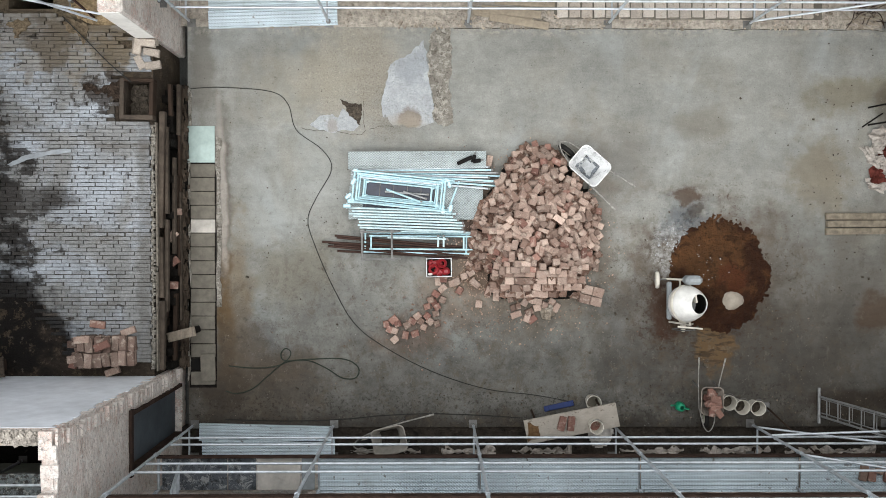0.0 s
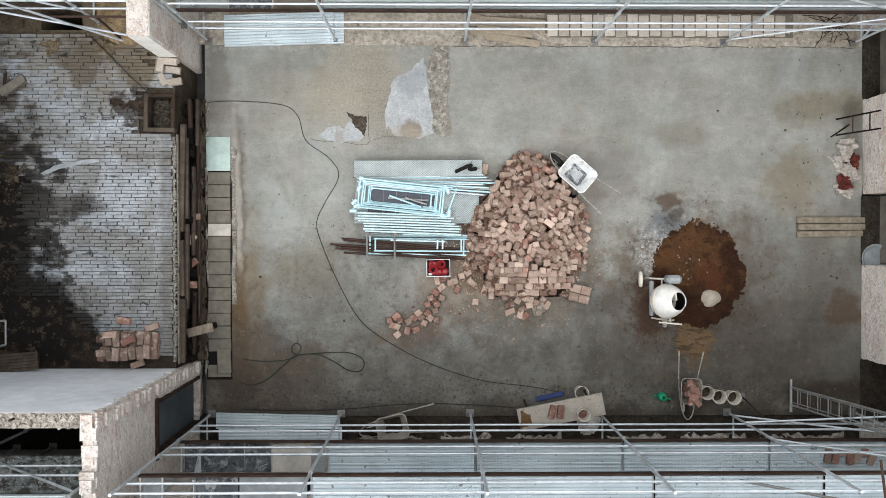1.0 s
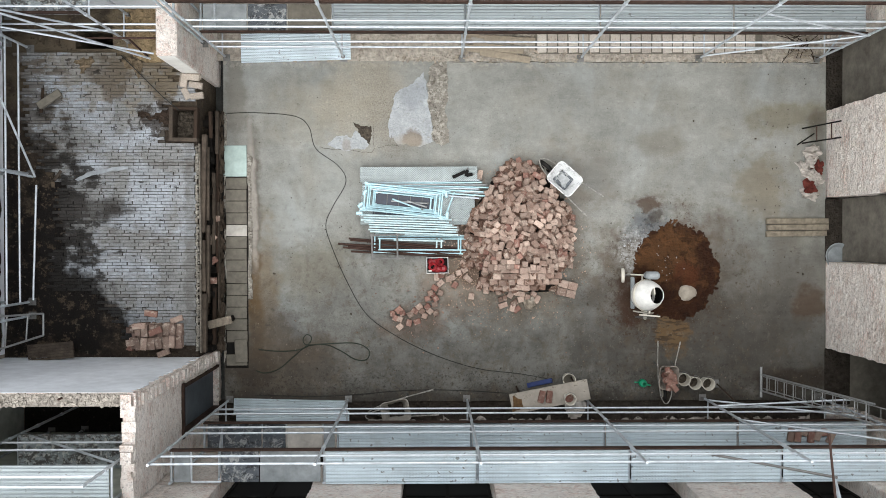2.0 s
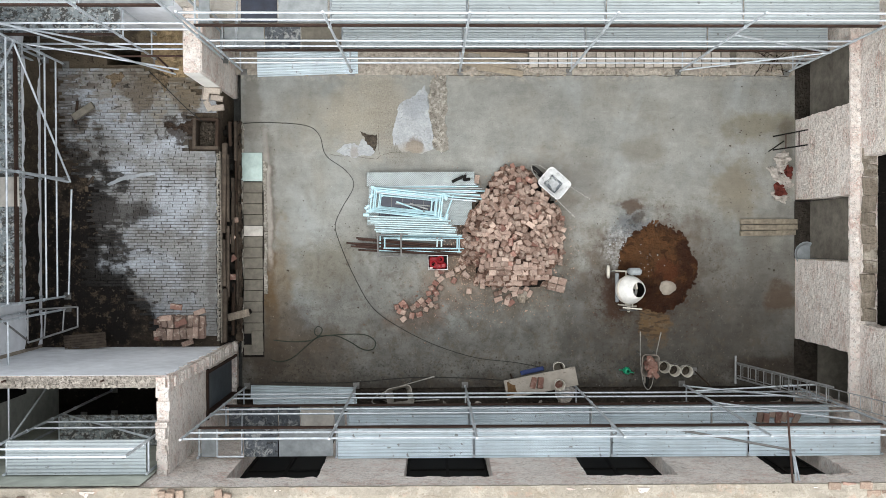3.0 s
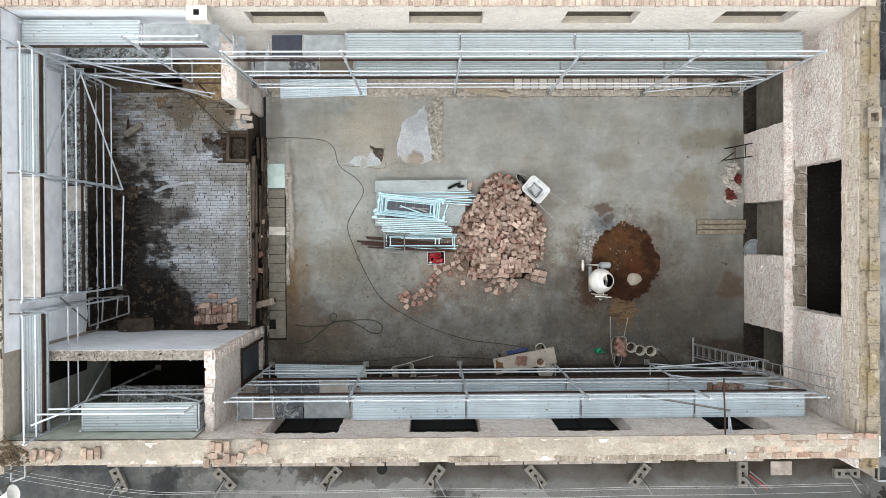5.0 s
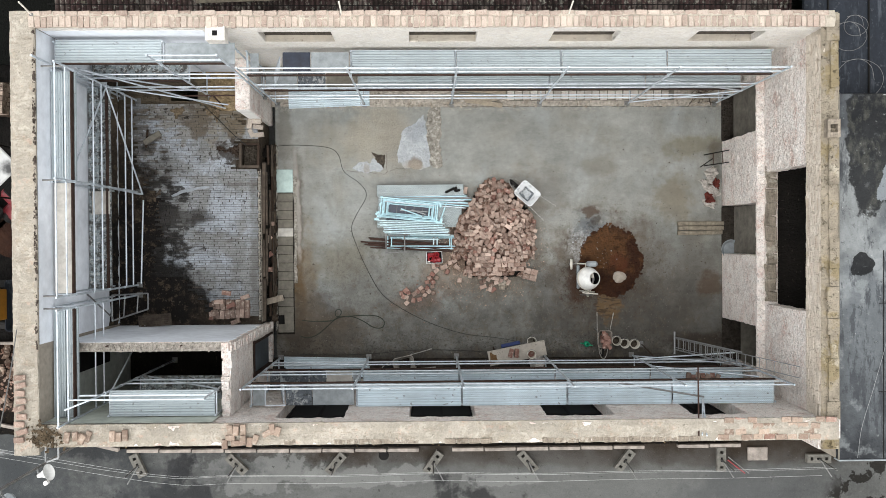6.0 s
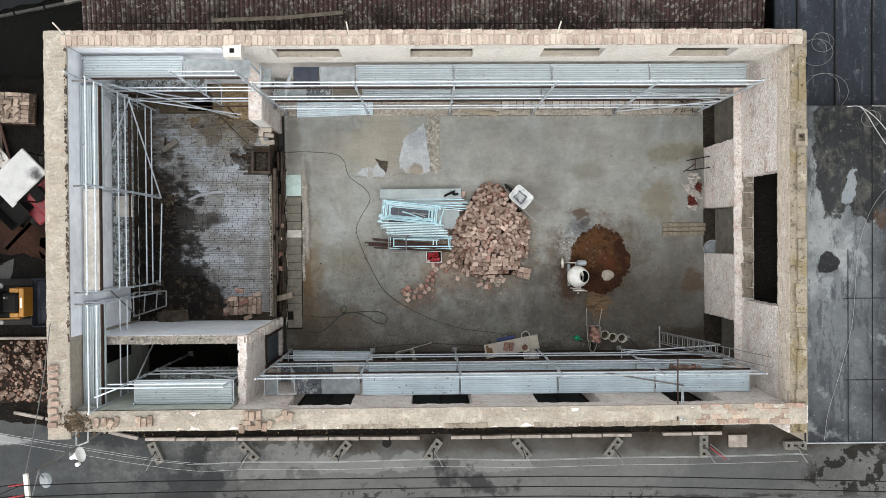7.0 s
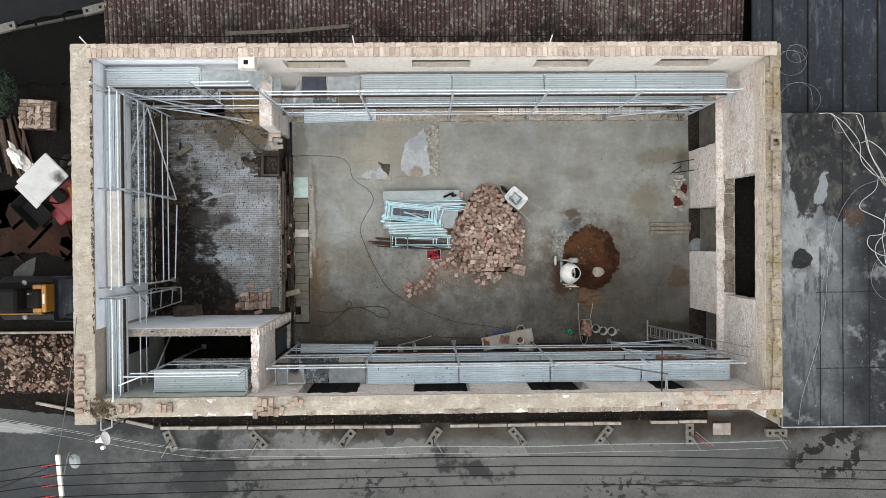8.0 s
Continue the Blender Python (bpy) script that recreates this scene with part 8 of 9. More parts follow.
for y in YW:
    ins = part("insulator", lathe_bm([(0.008, -0.17), (0.022, -0.15), (0.012, -0.1), (0.022, -0.05), (0.012, 0.0), (0.022, 0.05), (0.012, 0.1), (0.022, 0.15), (0.008, 0.17)], 10, pose(-0.2, y, 8.54, 0, 90, 8)), PLASTIC_RED, pole, "red insulator")
for i, y in enumerate(YW):
    part("wire", hose_bm([(0.0, y, 8.56), (2.85, y, 8.38), (9.4, y - 0.01 + 0.02 * i, 8.33), (12.5, y - 0.01 + 0.02 * i, 8.42), (18.9, y - 0.12 + 0.02 * i, 8.72), (60, y - 1.0, 10.5)], 0.012, 5, 8), BLACK, pole)
    part("wire", hose_bm([(0.0, y, 8.56), (-0.35, y - 0.04, 8.52), (-1.32, y - 0.13, 8.5), (-12, y - 1.6, 8.4), (-45, y - 6.0, 8.6)], 0.012, 5, 8), BLACK, pole)
part("stay_cable", hose_bm([(-0.05, -0.2, 8.4), (-1.3, -0.7, 8.3), (-12, -5.2, 7.9)], 0.01, 5, 6), BLACK, pole)
part("drop_cable", hose_bm([(-0.02, 0.05, 8.5), (-0.1, 0.9, 7.9), (-0.3, 2.0, 7.0), (-0.48, 3.0, 6.3)], 0.013, 6, 6), STEEL_DULL, pole)
part("lamp_head", lathe_bm([(0.001, 0.1), (0.1, 0.08), (0.15, 0.02), (0.13, -0.06), (0.09, -0.1)], 18, pose(0.04, -0.31, 7.72, 8, 0, 0) @ Matrix.Diagonal((0.9, 1.2, 1.0, 1))), PLATE_GREY, pole, "round grey lamp head")
part("lamp_arm", tube_bm(((0, 0.0, 7.95), (0.0, -0.1, 7.95)), ((0.0, -0.1, 7.95), (0.04, -0.25, 7.8)), r=0.015), STEEL_DULL, pole)
part("speaker", lathe_bm([(0.04, 0.0), (0.06, 0.1), (0.12, 0.22), (0.18, 0.28), (0.165, 0.27), (0.1, 0.2)], 18, pose(0.1, -0.12, 6.62, 0, 80, 20)), ENAMEL, pole, "white horn loudspeaker")
part("speaker_driver", lathe_bm([(0.001, -0.06), (0.05, -0.05), (0.05, 0.05), (0.001, 0.06)], 12, pose(0.22, -0.3, 6.5)), ENAMEL, pole)
part("wall_bracket", tube_bm(((0, 0.02, 6.05), (0, 0.45, 6.05)), ((0.28, 0.12, 6.05), (0.28, 0.42, 6.05)), ((0.0, 0.02, 6.05), (0.28, 0.12, 6.05)), r=0.022), STEEL_MID, pole)
part("speaker_bracket", tube_bm(((0.02, 0.0, 6.5), (0.12, -0.12, 6.6)), r=0.022), STEEL_MID, pole)

# white cables coiled on the flat roof
def roof_cable(i, *pts):
    line = [(x, y, 5.775 + 0.012 * i + 0.01 * math.sin(k * 2 + i)) for k, (x, y) in enumerate(pts)]
    tagged(finish("roof_cable", hose_bm(line, 0.0075, 5, 8), CABLE_W, smooth=True), "white cable trailing over the flat roof", "cable", "roof cables")


roof_cable(0, (10.09, 3.25), (10.44, 3.21), (10.83, 2.65), (11.08, 2.28), (11.33, 1.98), (11.63, 1.63), (11.85, 1.34), (12.4, 0.8))
roof_cable(1, (10.69, 3.26), (11.18, 3.22), (11.28, 2.92), (11.33, 2.47), (11.48, 2.08), (11.68, 1.73), (11.85, 1.38), (12.4, 0.9))
roof_cable(2, (10.39, 3.26), (10.78, 2.97), (11.13, 2.52), (11.18, 2.03), (11.43, 1.73), (11.68, 1.58), (12.3, 1.5))
roof_cable(3, (11.05, 3.2), (11.2, 2.9), (11.32, 2.6), (11.42, 2.2), (11.66, 1.8), (11.95, 1.3), (12.5, 0.7))
roof_cable(4, (11.18, 2.47), (11.38, 2.52), (11.68, 2.32), (11.85, 2.12), (12.4, 1.5))
roof_cable(5, (11.63, 1.58), (11.53, 1.24), (11.18, 0.95), (11.15, 0.75), (11.42, 0.6), (11.72, 0.45), (11.84, 0.3), (12.4, 0.1))
roof_cable(6, (12.2, 0.95), (11.82, 0.65), (11.77, 0.25), (11.72, -0.04), (11.77, -0.39), (11.84, -0.74), (12.3, -1.2))
roof_cable(7, (12.4, 0.3), (11.67, 0.08), (11.37, 0.03), (11.32, -0.19), (11.52, -0.39), (11.84, -0.49), (12.4, -0.4))
roof_cable(8, (12.4, 0.1), (11.84, 0.08), (11.57, -0.14), (11.52, -0.44), (11.84, -0.81), (12.4, -0.9))
for i, (cx, cy, r) in enumerate(((9.6, 4.7, 0.28), (9.75, 4.95, 0.2), (10.64, 2.95, 0.17), (9.8, 3.7, 0.4), (12.2, -1.0, 0.6))):
    pts = [(cx + r * math.cos(a * 0.7) * (1 + 0.06 * a), cy + r * math.sin(a * 0.7) * 1.2, 5.8 if cy < 3.4 else 5.2) for a in range(13)]
    tagged(finish("roof_cable", hose_bm(pts, 0.005, 5, 6), STEEL_DULL, smooth=True), "loop of thin white cable on the roof", "cable", "roof cables")
tagged(finish("roof_cable", hose_bm([(9.5, -4.9, 5.79), (9.6, -4.2, 5.79), (9.9, -3.2, 5.79), (10.2, -2.0, 5.79), (10.4, 0.0, 5.79), (11.0, 1.2, 5.79), (12.0, 1.6, 5.79)], 0.004, 5, 8), STEEL_MID, smooth=True), "thin cable along the flat roof", "cable", "roof cables")
d = thing("satellite_dish", (12.15, -2.45, 5.75), "white satellite dish on the flat roof", "satellite dish")
part("bowl", lathe_bm([(0.001, 0.0), (0.15, 0.02), (0.28, 0.1), (0.29, 0.1), (0.15, 0.0)], 20, pose(0, 0, 0.3, 35, 20, 0)), ENAMEL, d, smooth=True)
part("mast", tube_bm(((0, 0, 0), (0, 0, 0.3)), r=0.02), STEEL, d)
ch2 = thing("chimney_stub", (8.86, 2.48, TOP - 0.17), "pale square chimney stub with a dark flue in the end wall", "chimney")
bm = bmesh.new()
for x0, x1, y0, y1 in ((-0.14, 0.14, -0.2, -0.09), (-0.14, 0.14, 0.09, 0.2), (-0.14, -0.08, -0.09, 0.09), (0.08, 0.14, -0.09, 0.09)):
    add_box(bm, x0, x1, y0, y1, 0, 0.24)
part("rim", bm, TRIM_GREY, ch2)
part("flue", box_bm(-0.08, 0.08, -0.09, 0.09, 0, 0.02), BLACK, ch2)
ch3 = thing("chimney_stub", (-4.78, 4.62, TOP - 0.14), "small limewashed flue with a square opening on the back wall", "chimney")
bm = bmesh.new()
for x0, x1, y0, y1 in ((-0.2, 0.22, -0.16, -0.06), (-0.2, 0.22, 0.06, 0.15), (-0.2, -0.06, -0.06, 0.06), (0.06, 0.22, -0.06, 0.06)):
    add_box(bm, x0, x1, y0, y1, -0.22, 0.13)
part("rim", bm, WALL_PALE, ch3)
part("flue", box_bm(-0.06, 0.06, -0.06, 0.06, 0, 0.1), BLACK, ch3)

# litter and leaves on the corrugated roof
bm = bmesh.new()
rr = random.Random(9)
for k in range(1300):
    x, y = rr.uniform(-8.7, 8.5), 5.55 + abs(rr.gauss(0, 0.8))
    if noise.noise(Vector((x * 0.7, y * 0.7, 5))) < -0.15:
        continue
    s = rr.uniform(0.005, 0.02) * (2.4 if rr.random() < 0.03 else 1)
    add_box(bm, -s, s, -s * 0.6, s * 0.6, 0, 0.01, pose(x, y, 4.5 + (y - 5.45) * 0.11 + 0.03, rr.uniform(-15, 15), rr.uniform(-15, 15), rr.uniform(0, 180)))
tagged(finish("roof_litter", bm, plain("dry_leaves", (96, 92, 80), 0.9, grain=3, lo=0.3, hi=1.4, local=False)), "dry leaves and scraps on the corrugated roof", "litter", kind="stuff")

tagged(finish("eave_cable", hose_bm([(-9.0, 5.62, 4.66), (-5.0, 5.6, 4.62), (0.0, 5.58, 4.64), (4.0, 5.6, 4.62), (8.6, 5.6, 4.66)], 0.012, 5, 8), BLACK, smooth=True), "black cable along the eave of the corrugated roof", "cable")
for x in (-8.75, -2.0, 3.0):
    st = thing("roof_stay", (x, 5.02, TOP - 0.01), "short pale upright rod beside the eave", "rod", "eave rods")
    part("rod", tube_bm(((0, 0, 0), (0, 0.12, 0.55)), r=0.018, n=6), PLASTIC_W, st)
    part("foot", box_bm(-0.04, 0.04, -0.03, 0.03, 0, 0.02, 0.004), STEEL_DULL, st)
for i, (x, y, ln, rz) in enumerate(((-4.6, 5.72, 1.9, 2), (-3.1, 5.8, 1.7, 5))):
    b = thing("plank", (x, y, 4.62 + 0.02 * i), "dark grey weathered plank lying along the eave of the corrugated roof", "plank", "planks on the roof", rz=rz)
    part("board", box_bm(-ln / 2, ln / 2, -0.05, 0.05, 0, 0.03, 0.004), OLD_PLANK, b)

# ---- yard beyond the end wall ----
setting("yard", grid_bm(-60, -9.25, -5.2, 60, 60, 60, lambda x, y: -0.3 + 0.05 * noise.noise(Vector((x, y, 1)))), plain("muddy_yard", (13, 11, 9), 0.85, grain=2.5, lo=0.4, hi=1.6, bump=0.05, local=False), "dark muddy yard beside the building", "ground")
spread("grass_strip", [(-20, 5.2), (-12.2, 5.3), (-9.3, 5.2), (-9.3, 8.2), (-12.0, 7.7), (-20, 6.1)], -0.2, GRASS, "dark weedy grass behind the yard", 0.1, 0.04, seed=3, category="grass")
spread("back_lane", [(-20, 6.0), (-14.3, 7.1), (-10.8, 7.85), (-9.5, 8.1), (-9.5, 16), (-20, 16)], -0.14, ASPHALT, "grey concrete lane behind the yard", 0.05, 0.04, seed=4, category="road")
spread("mud_patch", [(-14.6, 1.6), (-13.2, 1.5), (-12.4, 0.7), (-11.6, -0.3), (-14.6, -0.4)], -0.22, plain("orange_mud", (42, 24, 15), 0.8, grain=1.6, lo=0.3, hi=1.5, bump=0.04, local=False), "wet orange mud patch in the yard", 0.3, 0.05, seed=8, category="mud")
PALLET = brick_mesh("brick", make_brick("weathered_pallet_brick", (110, 96, 86), (158, 142, 128)), 0.245, 0.12, 0.065, 95)
pal = thing("brick_pallet", (-12.85, 4.25, -0.28), "pallet stacked with pale reclaimed bricks", "brick pallet", rz=-3)
for z in range(7):
    for i in range(4):
        for j in range(7):
            if z < 6 or (i < 3 and j < 5 and rnd.random() < 0.8):
                turn = rnd.uniform(-5, 5) + (rnd.choice((0, 70, 40)) if z == 6 else 0)
                share("brick", PALLET, pose(-0.37 + 0.252 * i, -0.4 + 0.13 * j, 0.12 + 0.067 * z, rnd.uniform(-8, 8) if z == 6 else 0, 0, turn), pal)
for x in (-0.45, 0.0, 0.45):
    part("bearer", box_bm(x - 0.05, x + 0.05, -0.5, 0.5, 0, 0.09, 0.006), WOOD_DARK, pal)
part("pallet", box_bm(-0.55, 0.55, -0.5, 0.5, 0.09, 0.12, 0.005), WOOD_DARK, pal)
for k in range(12):
    t = thing("timber", (-14.5 + 0.11 * k, 3.3 + 0.08 * math.sin(k * 2.3), -0.27 + 0.05 * (k % 3)), "weathered timber lying in the yard", "timber", "yard timbers", rz=98 + rnd.uniform(-7, 7))
    part("beam", box_bm(-1.0, 0.9, -0.04, 0.04, 0, 0.07, 0.008), (WOOD_DARK, WOOD_EDGE, RUST)[k % 3], t)
for x, y, ln, rz in ((-13.55, 0.75, 0.7, 42), (-12.85, 0.35, 1.3, 46), (-13.9, 3.0, 1.8, 118)):
    t = thing("timber", (x, y, -0.22), "grey plank lying on the mud", "timber", "yard planks", rz=rz)
    part("board", box_bm(-ln / 2, ln / 2, -0.06, 0.06, 0, 0.05, 0.005), WOOD_EDGE, t)
g = thing("tarp_bundle", (-13.55, 2.85, -0.2), "crumpled pale plastic bundle on the timbers", "bundle", rz=-50)
part("bundle", lump_bm(0.5, 0.2, 0.25, 8.0, 0.7), CLOTH, g)
part("loose_end", lump_bm(0.2, 0.14, 0.12, 3.0, 0.7), CLOTH, g).location = (0.45, 0.1, 0)
YARD = bricks(make_brick("muddy_brick", (78, 63, 54), (134, 115, 101)), 91, ((0.24, 0.13, 0.08), (0.2, 0.13, 0.1), (0.17, 0.14, 0.1), (0.25, 0.15, 0.08)))
heap3 = thing("brick_heap", (0, 0, 0), "long heap of broken pale bricks in the yard", "brick heap", "yard heap")
HEAP_DIRT = plain("dirty_brick_earth", (44, 35, 29), 0.95, grain=6, lo=0.5, hi=1.4, bump=0.05, local=False)


def yard_height(x, y):
    return -0.3 + 0.5 * max(0, 1 - ((y + 3.95) / 1.05) ** 2) * min(1, max(0, (x + 14.6) / 1.0)) + 0.1 * noise.noise(Vector((x * 1.7, y * 1.7, 6)))


for k in range(190):
    x, y = rnd.uniform(-14.3, -11.3), rnd.uniform(-4.85, -3.0)
    if noise.noise(Vector((x * 1.3, y * 1.3, 4))) > 0.0:
        share("brick", rnd.choice(YARD), pose(x, y, yard_height(x, y) - 0.02, rnd.uniform(-40, 40), rnd.uniform(-40, 40), rnd.uniform(0, 180)), heap3)
part("rubble_core", grid_bm(-14.7, -11.2, -4.95, -2.95, 40, 26, lambda x, y: yard_height(x, y) - 0.03), HEAP_DIRT, heap3)
bm = bmesh.new()
for k in range(420):
    x, y, s = rnd.uniform(-14.5, -11.3), rnd.uniform(-4.9, -3.0), rnd.uniform(0.015, 0.05)
    add_box(bm, -s, s, -s * 0.7, s * 0.7, -s * 0.5, s * 0.5, pose(x, y, yard_height(x, y) + 0.01, rnd.uniform(-40, 40), rnd.uniform(-40, 40), rnd.uniform(0, 180)))
tagged(part("brick_rubble", bm, BRICK_BED, heap3, "broken brick bits"), kind="stuff")
setting("yard_kerb", box_bm(-16.0, -9.4, -2.94, -2.86, -0.3, -0.12, 0.01), KERB, "thin concrete edging between yard and brick heap", "kerb")


def dumper():
    d = thing("site_dumper", (-11.85, 2.0, -0.3), "small red site dumper with a white canopy in the yard", "dumper", rz=-46)
    part("canopy", box_bm(-0.5, 0.5, -0.63, 0.63, 2.16, 2.22, 0.03), CANOPY, d, "white canopy roof")
    part("visor", box_bm(-0.47, 0.47, -0.82, -0.64, 2.02, 2.05, 0.01), CANOPY, d, "white visor under the canopy")
    for x in (-0.44, 0.44):
        for y in (-0.55, 0.55):
            part("post", tube_bm(((x, y, 0.7), (x, y, 2.16)), r=0.025), BLACK, d)
    part("body", box_bm(0.05, 1.1, -0.75, 0.25, 0.45, 0.9, 0.1), RED_PAINT, d, "dull red engine cover")
    part("mudguard", box_bm(0.35, 0.9, -1.1, -0.7, 0.5, 0.62, 0.05), RED_PAINT, d)
    part("seat", box_bm(0.15, 0.55, -0.5, -0.1, 0.95, 1.15, 0.06), BLACK, d)
    part("yellow_sheet", lump_bm(0.28, 0.16, 0.12, 4.0, 0.7), YELLOW, d, "crumpled yellow sheet").location = (0.62, 0.05, 0.9)
    part("blue_sheet", lump_bm(0.12, 0.1, 0.08, 6.0, 0.6), PLASTIC_BLUE, d).location = (0.7, 0.28, 0.9)
    part("chassis", box_bm(-0.35, 0.5, -1.3, 0.8, 0.3, 0.45, 0.02), BLACK, d)
    part("tipping_skip", tray_bm(0.8, 0.5, 1.15, 0.75, 0.5, 0.85), BLACK, d, "black tipping skip").matrix_basis = pose(-0.05, -1.35, 0)
    for x, y in ((-0.5, -1.0), (0.62, -1.0), (-0.5, 0.5), (0.62, 0.5)):
        w = part("wheel", lathe_bm([(0.12, -0.1), (0.28, -0.09), (0.32, 0.0), (0.28, 0.09), (0.12, 0.1)], 18, pose(x, y, 0.32, 0, 70, 0)), RUBBER, d, smooth=True)
        part("rim", lathe_bm([(0.001, -0.05), (0.13, -0.06), (0.13, 0.09), (0.001, 0.1)], 12, pose(x, y, 0.32, 0, 70, 0)), PLASTIC_W, w)


dumper()


def excavator():
    e = thing("mini_excavator", (-13.2, -1.75, -0.3), "mini excavator with a dark cab and yellow counterweight", "excavator")
    for y in (-0.55, 0.55):
        part("track", box_bm(-0.95, 0.95, y - 0.16, y + 0.16, 0.0, 0.42, 0.12), RUBBER, e)
    part("platform", box_bm(-1.3, 0.6, -0.45, 0.5, 0.45, 0.7, 0.03), BLACK, e)
    part("side_stripe", box_bm(-1.4, 0.6, -0.5, -0.46, 0.62, 0.74, 0.01), YELLOW, e, "yellow side panel")
    bm = bmesh.new()
    add_box(bm, 0.8, 0.95, -0.4, 0.47, 0.6, 1.2)
    for s in (-1, 1):
        add_box(bm, 0.52, 0.8, 0.035 + s * 0.37 - 0.07, 0.035 + s * 0.37 + 0.07, 0.6, 1.2)
    bmesh.ops.bevel(bm, geom=bm.edges[:], offset=0.02, segments=1, affect="EDGES")
    part("counterweight", bm, YELLOW, e, "yellow rounded counterweight")
    part("badge", box_bm(0.84, 0.9, -0.12, 0.18, 1.2, 1.204), PLASTIC_W, e, "pale badge plate")
    part("engine_cover", box_bm(0.3, 0.78, -0.25, 0.32, 0.7, 1.25, 0.06), BLACK, e)
    part("cab", box_bm(-1.1, 0.3, -0.36, 0.38, 0.7, 1.8, 0.08), BLACK, e, "dark cab")
    part("roof_hatch", box_bm(-0.95, -0.2, -0.3, 0.32, 1.8, 1.83, 0.02), PLATE_DARK, e, "grey glass roof hatch")
    for y in (-0.54, 0.55):
        part("mirror", lathe_bm([(0.001, 0.04), (0.07, 0.03), (0.09, 0.0), (0.06, -0.03)], 14, pose(0.28, y, 1.2, 10, 0, 0)), STEEL_DULL, e, smooth=True)
    part("exhaust", tube_bm(((0.5, 0.2, 1.2), (0.5, 0.2, 1.45)), r=0.03), STEEL_DULL, e)
    part("boom", box_bm(-1.9, -1.1, -0.1, 0.1, 0.7, 1.3, 0.05), YELLOW, e)


excavator()
k = thing("trailer", (-11.75, -1.76, -0.3), "empty dark steel trailer bed behind the excavator", "trailer")
part("bed", tray_bm(0.95, 1.3, 1.05, 1.45, 0.4, 0.65), METAL_ROOF, k)
for y in (-0.6, 0.6):
    part("wheel", lathe_bm([(0.05, -0.07), (0.25, -0.07), (0.29, 0.0), (0.25, 0.07), (0.05, 0.07)], 16, pose(0, y, 0.29, 90, 0, 0)), RUBBER, k, smooth=True)
bush = thing("shrub", (-14.0, 4.9, -0.3), "small grey-green leafy shrub at the yard edge", "shrub")
part("trunk", tube_bm(((0, 0, 0), (0.1, 0.05, 1.0)), ((0.05, 0, 0.4), (-0.3, 0.2, 1.1)), ((0.05, 0, 0.5), (0.35, -0.3, 1.1)), r=0.03), WOOD_DARK, bush)
bm = bmesh.new()
for k in range(1400):
    a, r, z = rr.uniform(0, 6.283), 0.75 * math.sqrt(rr.random()), rr.uniform(0.5, 1.5)
    if noise.noise(Vector((r * math.cos(a) * 3, r * math.sin(a) * 3, z * 3))) < -0.1:
        continue
    q = pose(r * math.cos(a), r * math.sin(a), z, rr.uniform(-50, 50), rr.uniform(-50, 50), rr.uniform(0, 360))
    v = [bm.verts.new(q @ Vector(p)) for p in ((-0.06, 0, 0), (0, -0.025, 0.008), (0.06, 0, 0), (0, 0.025, 0.008))]
    bm.faces.new(v)
part("crown", bm, LEAF, bush)

# kerb of the back lane
lane = tagged(new("lane_kerb"), "low grey kerb stones along the back lane", "kerb", kind="structure")
lane_stone = brick_mesh("kerb_stone", plain("dark_wet_kerb", (64, 64, 62), 0.9, grain=6, lo=0.5, hi=1.3), 0.9, 0.08, 0.14, 66, 0.012)
for k in range(8):
    share("kerb_stone", lane_stone, pose(-14.3 + 0.93 * k, 6.92 + 0.185 * k, -0.2, 0, 0, 11), lane)
for k in range(2):
    p = thing("fence_foot", (-13.9 + 2.9 * k, 7.08 + 0.6 * k, -0.14), "pale concrete fence block beside the back lane", "fence block", "fence blocks", rz=15)
    part("block", slab_bm(-0.36, 0.36, -0.13, 0.13, 0, 0.15, [(-0.26, -0.18, -0.05, 0.05), (0.18, 0.26, -0.05, 0.05)]), CONC_BLOCK, p)
bm = bmesh.new()
for k in range(900):
    x, y, e = rnd.uniform(-9.2, 9.1), rnd.uniform(-6.05, -4.6), rnd.uniform(0.006, 0.022)
    if noise.noise(Vector((x * 1.1, y * 1.5, 3))) > -0.2:
        add_box(bm, -e * rnd.uniform(0.8, 2.2), e, -e * 0.6, e * 0.6, 0, 0.008, pose(x, y, -0.265, rnd.uniform(-25, 25), rnd.uniform(-25, 25), rnd.uniform(0, 180)))
tagged(finish("verge_litter", bm, plain("mixed_leaf_litter", (92, 80, 60), 0.95, grain=4, lo=0.3, hi=1.7, local=False)), "dry leaves and chips on the dark soil by the wall", "litter", kind="stuff")

# crumbs and a ragged edge along the back strip
bm = bmesh.new()
strip_rnd = random.Random(93)
for k in range(1100):
    x, y, e = strip_rnd.uniform(-4.6, 8.45), 3.94 + 0.78 * strip_rnd.random() ** 1.6, strip_rnd.uniform(0.006, 0.022) * (1.9 if strip_rnd.random() < 0.06 else 1)
    if noise.noise(Vector((x * 1.3, y * 2.0, 6))) > -0.12:
        add_box(bm, -e * strip_rnd.uniform(0.7, 1.6), e, -e * 0.7, e * 0.7, -0.01, e, pose(x, y, 0.03, strip_rnd.uniform(-20, 20), strip_rnd.uniform(-20, 20), strip_rnd.uniform(0, 180)))
tagged(finish("strip_rubble", bm, plain("pale_mortar_crumbs", (166, 156, 142), 0.95, grain=3, lo=0.35, hi=1.25, local=False)), "pale mortar crumbs and grit along the back wall", "rubble", kind="stuff")
